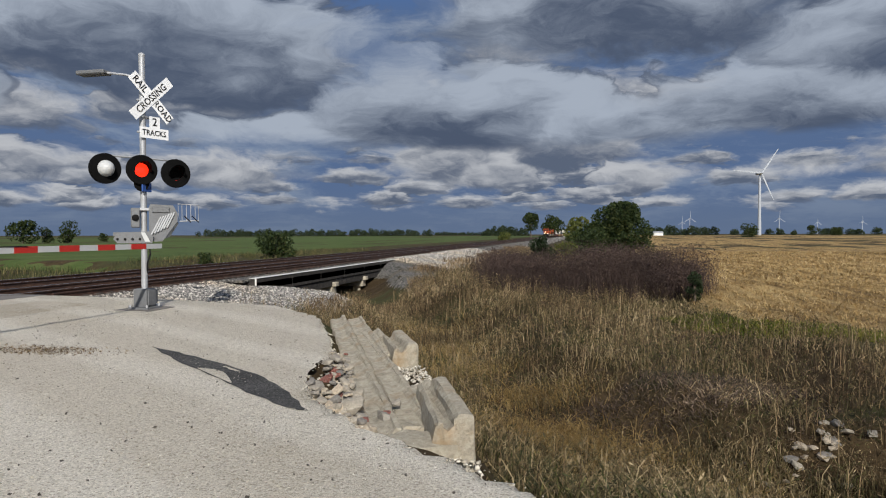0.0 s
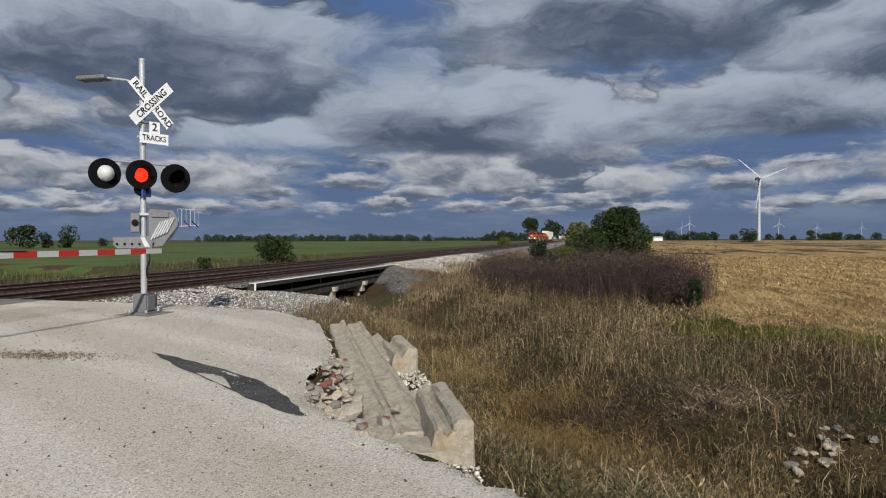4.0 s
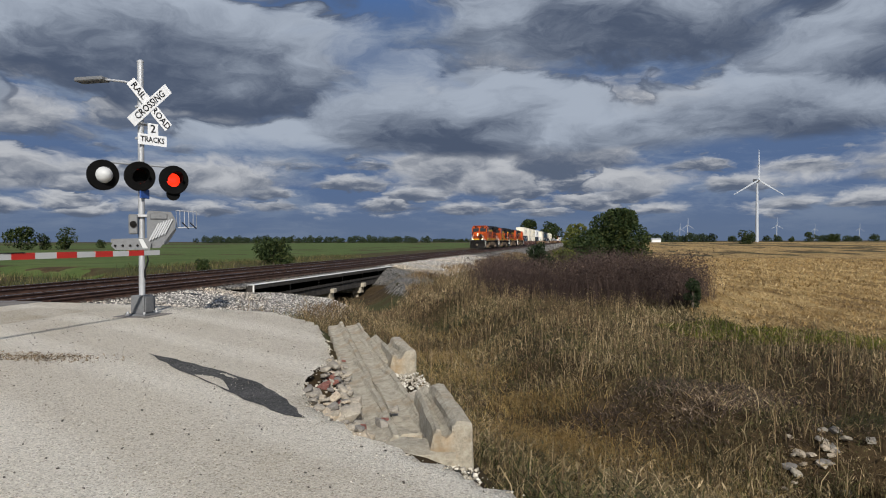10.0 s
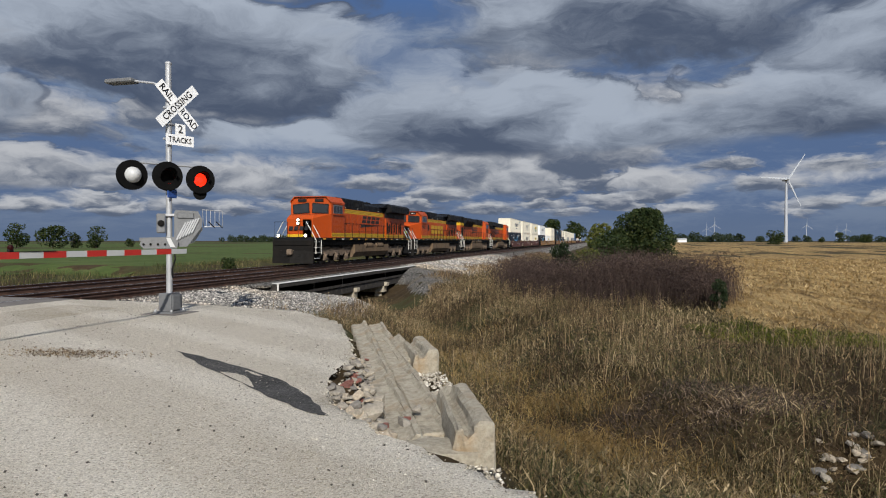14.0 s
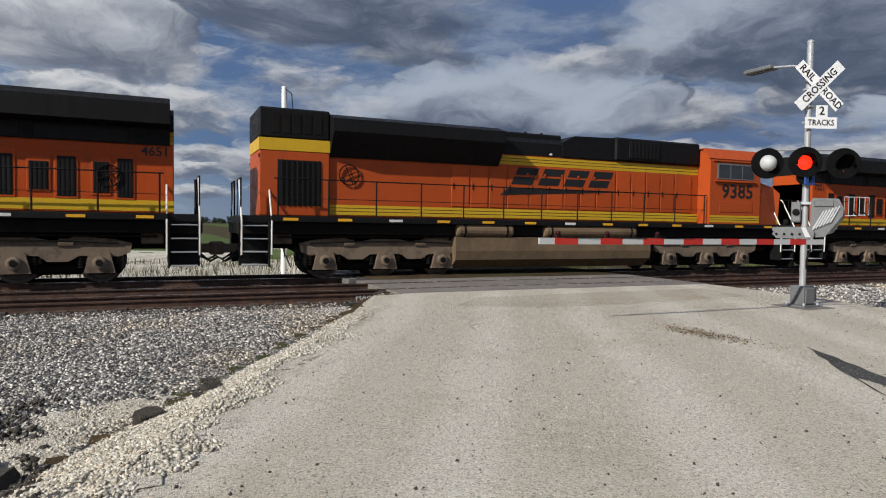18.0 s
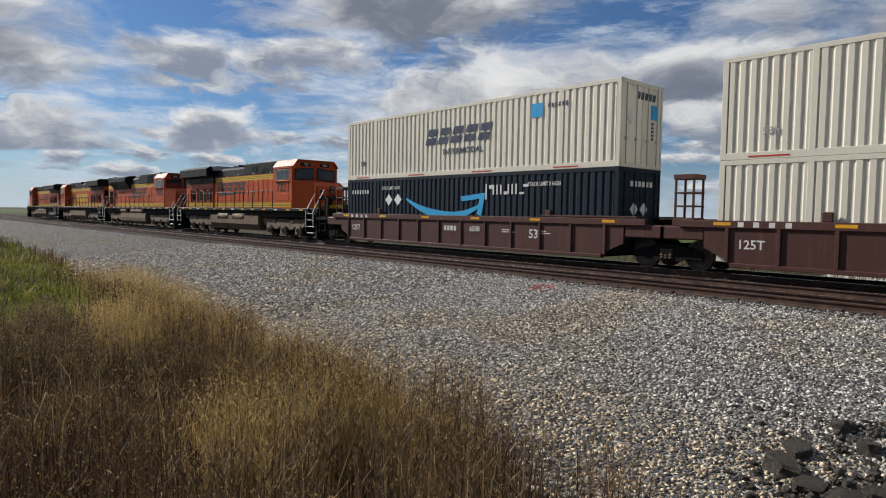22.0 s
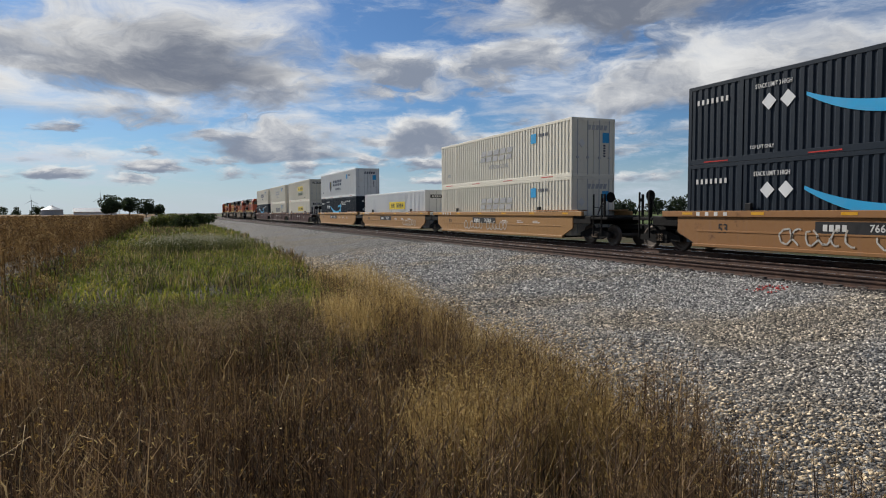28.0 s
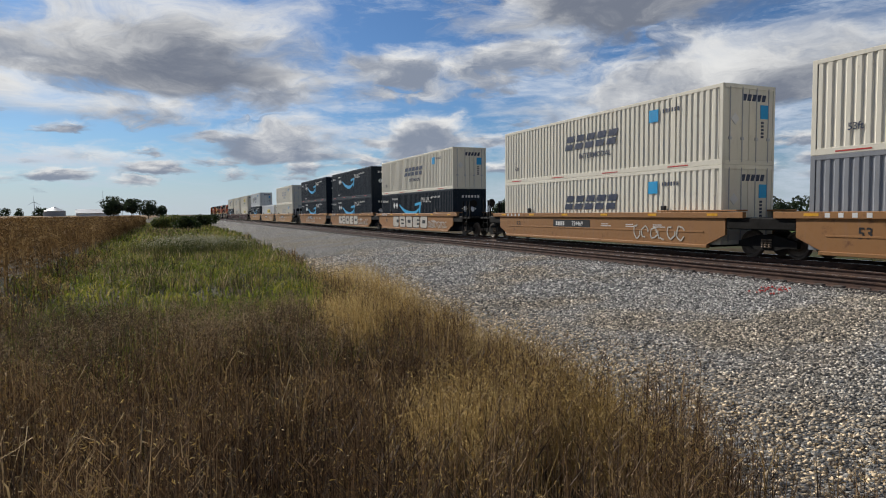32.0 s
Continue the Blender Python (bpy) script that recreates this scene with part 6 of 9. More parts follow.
for n, (b, colour, number, place, tags, lower, upper) in enumerate(CARS):
    rolling(well_car(n, colour, number, place == 0, place == 2, TINT[colour], tags), b - 0.2)
    for k, load in enumerate((lower, upper)):
        if load:
            c = {"cream": "cream", "navy": "slate", "white2": "white", "grey": "grey", "blue": "blue", "redbox": "rust-red"}[load[0]]
            words = KINDS[load[1]] if load[1] != "plain" else c + " plain ribbed container"
            rolling(container(load[0], load[1], words + (" in the well" if k == 0 else " stacked on top")), b, 0.37 + k * 2.905)

# ---- crossing signal with its gate ----
FLASH = 0.947          # seconds from one flash of the middle lamp to the next
SHUTTERS = []          # (shutter, open pose, shut pose, lamp shows in the first part of the beat)


def lamp_unit(parent, x, y, z, turn, phase):
    """A round black backing with hood; a lit lens behind it, and an added leaf that slides over it to imitate flashing.
    """
    m = pose(x, y, z, 0, 0, turn)
    n = 28
    bd = Mesh()
    ring = [(0.315, -0.0), (0.315, 0.02), (0.30, 0.03), (0.155, 0.03), (0.15, -0.06)]
    v, f = [], []
    for r, d in ring:
        v += [(d, r * math.cos(2 * math.pi * k / n), r * math.sin(2 * math.pi * k / n)) for k in range(n)]
    for i in range(len(ring) - 1):
        f += [(i * n + k, i * n + (k + 1) % n, (i + 1) * n + (k + 1) % n, (i + 1) * n + k) for k in range(n)]
    bd.add(v, f)
    back = part("backing_disc", bd, "matt", parent, "round black backing disc", at=m)
    hood = Mesh()
    arc = [math.pi * (-0.08 + 1.16 * k / 16) for k in range(17)]
    for r0 in (0.16, 0.168):
        hood.v += [(d, r0 * math.cos(a), r0 * math.sin(a)) for a in arc for d in (0.03, 0.28 - 0.16 * (1 - math.sin(max(0, min(math.pi, a)))))]
    hood.f += [(2 * k, 2 * k + 1, 2 * k + 3, 2 * k + 2) for k in range(16)] + [(34 + 2 * k, 34 + 2 * k + 2, 34 + 2 * k + 3, 34 + 2 * k + 1) for k in range(16)]
    part("hood", hood, "matt", back)
    part("housing", Mesh().lathe((-0.06, 0, 0), (-1, 0, 0), ((0, 0.17), (0.05, 0.2), (0.2, 0.18), (0.3, 0.1), (0.31, 0.02)), 18), "black", back)
    part("lens", Mesh().lathe((-0.055, 0, 0), (1, 0, 0), ((0, 0.15), (0.01, 0.13), (0.02, 0.06), (0.022, 0.01)), 18), "lens" if phase is not None else "reddark", back, "glowing red lens")
    if phase is not None:
        # made-up leaf: hides the always-lit lens so that the lamp seems to flash
        leaf = part("shutter", Mesh().lathe((-0.018, 0, 0), (1, 0, 0), ((0, 0.149), (0.006, 0.149)), 20), "matt", back, "added black leaf that blanks the lens between flashes")
        SHUTTERS.append((leaf, pose(-0.02, 0, 0), phase))
    return back


def crossing_signal(m, front, label):
    t = thing("crossing_signal", label, "crossing signal", m, "signals at the crossing")
    part("footing", Mesh().box((-0.45, -0.45, -0.4), (0.45, 0.45, 0.03), 0.03), "panel", t, "concrete footing")
    part("mast", Mesh().tube([(0, 0, 0.02), (0, 0, 5.42)], 0.064, 16), "galv", t, "round galvanised mast")
    part("mast_cap", Mesh().lathe((0, 0, 5.42), (0, 0, 1), ((0, 0.07), (0.03, 0.07), (0.06, 0.03)), 14), "galv", t)
    base = part("junction_base", Mesh().box((-0.16, -0.17, 0.06), (0.16, 0.17, 0.46), 0.02).box((-0.24, -0.24, 0.02), (0.24, 0.24, 0.07), 0.01), "aluminium", t, "cast junction box at the foot")
    part("door", Mesh().box((0.16, -0.13, 0.10), (0.185, 0.13, 0.42), 0.01), "aluminium", base)
    part("side_box", Mesh().box((-0.13, 0.17, 0.12), (0.13, 0.27, 0.42), 0.015), "aluminium", base)
    for s in (-1, 1):
        for q in (-1, 1):
            part("bolt", Mesh().lathe((s * 0.2, q * 0.2, 0.07), (0, 0, 1), ((0, 0.025), (0.03, 0.025), (0.05, 0.012)), 8), "galv", base)
    # crossbuck
    for turn, words, d in ((45, "CROSSING", 0.088), (-45, ("RAIL", "ROAD"), 0.080)):
        b = part("crossbuck_blade", Mesh().prism([(-0.61, -0.115), (0.61, -0.115), (0.61, 0.115), (-0.61, 0.115)], "x", d, d + 0.006), "white", t, "white crossbuck blade", at=pose(0.08, 0.12, 4.53, 0, 0, -22) @ pose(0, 0, 0, turn, 0, 0))
        if isinstance(words, str):
            lettering("letters", words, 0.205, "letter", b, facing(d + 0.008, 0, 0, "e"), squeeze=0.92)
        else:
            for y, w in ((-0.36, words[0]), (0.36, words[1])):
                lettering("letters", w, 0.205, "letter", b, facing(d + 0.008, y, 0, "e"), squeeze=0.92)
    p = part("track_count_sign", Mesh().prism([(-0.30, 3.70), (0.36, 3.70), (0.36, 3.93), (0.16, 3.93), (0.16, 4.17), (-0.08, 4.17), (-0.08, 3.93), (-0.30, 3.93)], "x", 0.075, 0.081), "white", t, "white sign counting the tracks")
    p.matrix_basis = pose(0.09, 0.15, -0.03, 0, 0, -22)
    lettering("letters", "2", 0.24, "letter", p, facing(0.083, 0.04, 4.05, "e"))
    lettering("letters", "TRACKS", 0.165, "letter", p, facing(0.083, 0.03, 3.815, "e"), squeeze=0.9)
    for z in (3.78, 4.1, 4.45, 4.7):
        part("bracket", Mesh().box((-0.08, -0.09, z), (0.08, 0.16, z + 0.045), 0.008), "galv", t)
    # lamps on their cross arm
    part("lamp_arm", Mesh().tube([(-0.34, -0.62, 3.24), (0.42, 0.66, 3.24)], 0.022, 8), "galv", t)
    lamp_unit(t, 0.07, -0.14, 2.98, -38, 0 if front else None)
    lamp_unit(t, 0.46, 0.46, 2.95, -38, 1 if front else None)
    bk = part("rear_lamp", Mesh().lathe((-0.32, -0.74, 2.96), (-0.9, 0.45, 0), ((0, 0.02), (0.02, 0.31), (0.05, 0.31), (0.06, 0.17), (0.24, 0.17)), 26), "matt", t, "lamp unit turned to the far side")
    part("face", Mesh().lathe((-0.32, -0.74, 2.96), (0.9, -0.45, 0), ((0, 0.312), (0.036, 0.312), (0.038, 0.1)), 26), "matt", bk)
    part("dome", Mesh().lathe((-0.32, -0.74, 2.96), (0.9, -0.45, 0), ((0.03, 0.17), (0.045, 0.165), (0.08, 0.16), (0.16, 0.12), (0.21, 0.05), (0.22, 0.01)), 22), "whitetape", bk, "pale domed back of the lamp", smooth=True)
    part("notice", Mesh().box((0.07, -0.16, 2.52), (0.10, 0.14, 2.72), 0.01), "bluesign", t, "small blue notice")
    # street lamp arm on top
    a = part("light_bracket", Mesh().tube([(0, 0, 4.90), (-0.35, -0.05, 5.02), (-0.80, -0.1, 5.08)], 0.025, 8), "galv", t)
    part("light_head", Mesh().box((-1.45, -0.24, 5.04), (-0.76, 0.04, 5.13), 0.02), "aluminium", a, "flat street light head")
    # gate mechanism and counterweights
    turn = pose(0, 0, 0, 0, 0, 36.9)
    g = part("gate_mechanism", Mesh().prism([(0.10, 1.56), (0.20, 1.46), (0.36, 1.47), (0.66, 1.90), (0.67, 2.06), (0.58, 2.24), (0.13, 2.26), (0.10, 2.2)], "y", -0.16, 0.24), "aluminium", t, "grey slanted gate machine on the mast", at=turn)
    for k in range(6):
        u = 0.06 * k
        part("fin", Mesh().prism([(0.13 + u, 1.62 + 0.03 * k), (0.155 + u, 1.60 + 0.03 * k), (0.34 + u * 0.9, 1.98 + 0.02 * k), (0.32 + u * 0.9, 2.0 + 0.02 * k)], "y", -0.20, -0.16), "galv", g)
    part("cover", Mesh().box((0.16, -0.19, 2.08), (0.50, -0.16, 2.2), 0.015), "aluminium", g)
    for z in (1.56, 2.12):
        part("clamp", Mesh().box((-0.11, -0.12, z), (0.12, 0.12, z + 0.06), 0.01), "galv", g)
    part("crank_box", Mesh().box((-0.25, -0.14, 1.76), (-0.07, 0.16, 2.18), 0.02), "aluminium", g)
    part("crank_lid", Mesh().lathe((-0.16, -0.14, 1.97), (0, -1, 0), ((0, 0.07), (0.03, 0.065), (0.04, 0.02)), 14), "frame", g)
    part("arm_bracket", Mesh().prism([(-0.58, 1.52), (-0.50, 1.43), (0.16, 1.43), (0.18, 1.58), (0.10, 1.66), (-0.52, 1.63)], "y", -0.24, -0.18), "aluminium", g, "riveted bracket that carries the arm")
    part("arm_bracket", Mesh().prism([(-0.58, 1.58), (0.16, 1.60), (0.16, 1.68), (-0.58, 1.66)], "y", -0.18, 0.10), "aluminium", g)
    for k in range(4):
        part("bolt", Mesh().lathe((-0.50 + 0.14 * k, -0.24, 1.52), (0, -1, 0), ((0, 0.026), (0.02, 0.024), (0.025, 0.01)), 8), "frame", g)
    part("stripe_leaf", Mesh().prism([(0.02, 1.46), (0.12, 1.46), (0.02, 1.66), (-0.06, 1.66)], "y", -0.25, -0.24), "whitetape", g)
    sh = part("guard_frame", Mesh().tube([(0.70, 0.0, 1.90), (1.10, 0.0, 1.92), (1.10, 0.0, 2.26), (0.68, 0.0, 2.28), (0.70, 0.0, 1.90)], 0.012, 6), "galv", g, "light wire guard round the counterweights")
    for k in range(4):
        part("guard_wire", Mesh().tube([(0.76 + 0.09 * k, 0, 1.90), (0.76 + 0.09 * k, 0, 2.28)], 0.007, 5), "galv", sh)
    for k in range(2):
        part("guard_brace", Mesh().tube([(0.80 + 0.16 * k, -0.01, 2.02), (0.94 + 0.16 * k, -0.01, 1.88)], 0.012, 5), "frame", sh)
    for k in range(3):
        part("counterweight", Mesh().prism([(0.40, 1.52), (0.52, 1.56), (0.70, 1.86), (0.66, 1.94), (0.56, 1.86)], "y", 0.26 + 0.05 * k, 0.30 + 0.05 * k), "galv", g, "flat counterweight")
    part("cable", Mesh().tube([(0.1, -0.06, 1.36), (0.12, -0.16, 1.2), (0.06, -0.1, 1.0), (0.06, -0.02, 0.8)], 0.02, 6), "black", g, "black cable")
    # gate arm
    L = 6.75
    arm = part("gate_arm", Mesh().prism([(0.585, 1.325), (0.615, 1.325), (0.615, 1.425), (0.585, 1.425)], "y", -0.25, -L), "whitetape", t, "lowered red and white gate arm")
    for k in range(7):
        y = -L + 0.28 + k * 0.88
        part("red_stripe", Mesh().box((0.582, y, 1.322), (0.618, y + 0.44, 1.428), 0), "redtape", arm, "red reflective stripe")
    for y in (-4.4, -5.45, -6.4):
        l = part("arm_lamp", Mesh().box((0.58, y - 0.05, 1.43), (0.62, y + 0.05, 1.47), 0.01), "black", arm)
        part("lens", Mesh().lathe((0.60, y, 1.46), (0, 0, 1), ((0, 0.035), (0.04, 0.045), (0.07, 0.03), (0.08, 0.01)), 12), "reddark", l, "small red lamp")
        part("wire", Mesh().tube([(0.61, y, 1.425), (0.625, y + 0.8, 1.432)], 0.008, 5), "black", arm)
    return t


MAST = spot(37.1, 15.2)
near_signal = crossing_signal(pose(*MAST, 0.0), True, "crossing signal with crossbuck, lamps and lowered gate")
far_signal = crossing_signal(pose(-26.6, 6.9, -0.1, 0, 0, 178), False, "crossing signal on the far side of the tracks")

# signal cabinet and tall post beyond the tracks
cab1 = thing("signal_cabinet", "grey steel signal cabinet beyond the tracks", "cabinet", pose(-29.0, 13.2, land1(-29, 13.2) - 0.25))
part("body", Mesh().box((-1.0, -1.3, 0.0), (1.0, 1.3, 2.6), 0.03), "steelgrey", cab1)
part("roof", Mesh().box((-1.1, -1.4, 2.6), (1.1, 1.4, 2.7), 0.03), "steelgrey", cab1)
part("door", Mesh().box((1.0, -0.5, 0.2), (1.03, 0.5, 2.4), 0.01), "steelgrey", cab1)
pole = thing("radio_mast", "white radio mast with a drooping cable", "mast", pose(*spot(80.3, 27.5), -0.8))
part("tube", Mesh().tube([(0, 0, 0), (0, 0, 8.0)], 0.115, 14), "white", pole)
part("cable", Mesh().tube([(0.1, 0, 7.9), (0.25, 0.25, 7.7), (0.3, 0.3, 7.0), (0.15, 0.1, 6.2), (0.15, 0.0, 1.0)], 0.02, 6), "black", pole)

# ---- timber bridge, fallen concrete beams, rubble ----
def bridge():
    t = thing("bridge", "short ballasted timber bridge with a white-edged curb", "bridge", kind="structure")
    x0, x1, ya, yb = -22.9, -12.75, 23.6, 43.2
    part("deck", Mesh().box((x0, ya, -0.62), (x1, yb, -0.30), 0.02), "timber", t)
    part("stone_fill", Mesh().box((x0 + 0.3, ya - 0.5, -0.30), (x1 - 0.32, yb + 0.5, BED + 0.0), 0.02), "ballast", t)
    for k in range(6):
        y = ya + k * (yb - ya) / 6
        part("curb_timber", Mesh().box((x1 - 0.30, y + 0.01, -0.74), (x1, y + (yb - ya) / 6 - 0.01, -0.16), 0.02), "timber", t, "black curb timber")
        part("stringer", Mesh().box((x1 - 0.55, y + 0.02, -1.12), (x1 - 0.06, y + (yb - ya) / 6 - 0.02, -0.75), 0.02), "timber", t, "dark weathered stringer")
    part("curb_cap", Mesh().box((x1 - 0.31, ya - 0.02, -0.16), (x1 + 0.02, yb, -0.14), 0.006), "whitecurb", t, "white edge strip")
    part("curb_end", Mesh().box((x1 - 0.05, ya - 0.05, -0.66), (x1 + 0.02, ya - 0.02, -0.14), 0.006), "whitecurb", t)
    for k in range(5):
        part("inner_stringer", Mesh().box((x0 + 0.6 + k * 2.0, ya, -1.0), (x0 + 1.1 + k * 2.0, yb, -0.63), 0.02), "timber", t)
    for y in (26.5, 32.0, 36.8, 41.0):
        b = part("bent_cap", Mesh().box((x0 + 0.3, y - 0.3, -1.50), (x1 - 0.05, y + 0.3, -1.13), 0.03), "concrete" if y in (32.0, 36.8) else "timber", t, "weathered pile cap")
        for k in range(5):
            part("pile", Mesh().tube([(x1 - 0.5 - k * 2.2, y, -2.4), (x1 - 0.5 - k * 2.2, y, -1.50)], 0.22, 12), "concrete", b)
        part("block", Mesh().box((x1 - 0.75, y - 0.22, -1.13), (x1 + 0.12, y + 0.22, -0.9), 0.02), "concrete", b)
    # planks added across the far end, to make the opening under the deck dark
    for k in range(7):
        z = -2.5 + k * 0.27
        part("back_plank", Mesh().box((x0 + 0.3, yb - 0.16, z), (x1 - 0.35, yb + 0.1, z + 0.25), 0.01), "timber", t, "dark plank added to close off the opening under the deck")
    # extra pile row, also added to fill the opening with dark
    for k in range(6):
        part("pile", Mesh().tube([(x1 - 1.6 - k * 1.5, 29.2, -2.5), (x1 - 1.6 - k * 1.5, 29.2, -0.9)], 0.2, 10), "timber", t)
    for k, (a, b2, z) in enumerate(((43.2, 46.6, -0.45), (43.4, 47.8, -0.72))):
        part("wing_timber", Mesh().box((x1 - 0.2 + 0.25 * k, a, z - 0.26), (x1 + 0.12 + 0.25 * k, b2, z), 0.02), "oldwood", t, "grey timber holding the ballast")
    return t


bridge()


def rough_solid(outline, axis, a, b, seed, amount=0.03):
    """A broken solid: a drawn-out outline, cut finer and worn."""
    rnd = random.Random(seed)
    bm = bmesh.new()
    n = len(outline)
    segs = max(2, int(abs(b - a) / 0.25))
    rows = []
    for k in range(segs + 1):
        w = a + (b - a) * k / segs
        rows.append([bm.verts.new({"x": (w, u, v), "y": (u, w, v), "z": (u, v, w)}[axis]) for u, v in outline])
    for r0, r1 in zip(rows[:-1], rows[1:]):
        for i in range(n):
            bm.faces.new((r0[i], r0[(i + 1) % n], r1[(i + 1) % n], r1[i]))
    bm.faces.new(rows[0])
    bm.faces.new(rows[-1])
    bmesh.ops.recalc_face_normals(bm, faces=bm.faces)
    bmesh.ops.bevel(bm, geom=[e for e in bm.edges if len(e.link_faces) == 2 and e.calc_face_angle() > 0.5], offset=0.025, segments=1, affect="EDGES")
    for v in bm.verts:
        v.co += Vector((rnd.uniform(-1, 1), rnd.uniform(-1, 1), rnd.uniform(-1, 1))) * amount
    out = Mesh()
    bm.verts.index_update()
    out.add([v.co for v in bm.verts], [[v.index for v in f.verts] for f in bm.faces])
    bm.free()
    return out


def along(p, q):
    """A pose at p whose y axis runs towards q."""
    p, q = Vector(p), Vector(q)
    d = q - p
    return Matrix.Translation(p + Vector((0, 0, 0.06))) @ pose(0, 0, 0, math.degrees(math.atan2(d.z, math.hypot(d.x, d.y))), 0, math.degrees(math.atan2(-d.x, d.y))), d.length


def beam(name, label, p, q, outline, seed, roll=0, amount=0.02):
    m, n = along(p, q)
    ob = new(name, rough_solid(outline, "y", 0, n, seed, amount).data(name, "concrete"))
    ob.matrix_basis = m @ pose(0, 0, 0, 0, roll, 0)
    return tagged(ob, label, "concrete beam", "fallen concrete beams")


SLAB = ((-0.15, -0.45), (0.15, -0.45), (0.15, 0.02), (0.11, 0.05), (0.06, -0.015), (-0.05, -0.035), (-0.15, -0.02))
BLOCK = ((-0.19, -0.62), (0.16, -0.62), (0.16, -0.03), (0.11, 0.02), (0.0, 0.0), (-0.03, -0.11), (-0.10, -0.13), (-0.12, -0.04), (-0.16, -0.05), (-0.19, -0.22))
PLINTH = ((-0.30, -0.34), (0.30, -0.34), (0.30, -0.03), (-0.06, 0.0), (-0.30, -0.06))
beam("concrete_slab", "long lipped concrete slab sloping down the bank", (-1.66, 5.35, -0.20), (-4.64, 11.75, -0.06), SLAB, 1, -3, 0.012)
beam("concrete_slab", "second lipped concrete slab beside the first", (-1.47, 5.72, -0.21), (-4.33, 11.85, -0.07), SLAB, 2, -1, 0.012)
beam("concrete_slab", "short cracked slab behind the long ones", (-2.70, 8.75, -0.14), (-3.52, 10.45, -0.08), SLAB, 3, 2, 0.012)
beam("concrete_slab", "broken slab tilted towards the ditch", (-1.20, 5.62, -0.20), (-1.86, 7.15, -0.16), SLAB, 6, 4, 0.012)
beam("concrete_block", "upright concrete block with a rusty top", (-2.36, 8.55, 0.03), (-2.92, 9.75, 0.02), BLOCK, 4, 0, 0.010)
beam("concrete_block", "large grooved concrete block at the road edge", (-1.00, 5.14, 0.05), (-1.55, 6.65, 0.02), BLOCK, 5, 0, 0.010)
beam("concrete_block", "low broken plinth under the slabs", (-1.24, 4.98, -0.16), (-1.44, 5.42, -0.16), PLINTH, 7, 0, 0.02)


def stone_mesh(seed, size, flat=0.7):
    rnd = random.Random(seed)
    bm = bmesh.new()
    bmesh.ops.create_icosphere(bm, subdivisions=1, radius=0.56)
    for v in bm.verts:
        v.co *= rnd.uniform(0.66, 1.22)
        for ax in range(3):
            v.co[ax] = max(-0.40, min(0.40, v.co[ax]))
    for v in bm.verts:
        v.co = Vector((v.co.x * size * rnd.uniform(1.25, 1.35), v.co.y * size, v.co.z * size * flat))
    out = Mesh()
    bm.verts.index_update()
    out.add([v.co for v in bm.verts], [[v.index for v in f.verts] for f in bm.faces])
    bm.free()
    return out


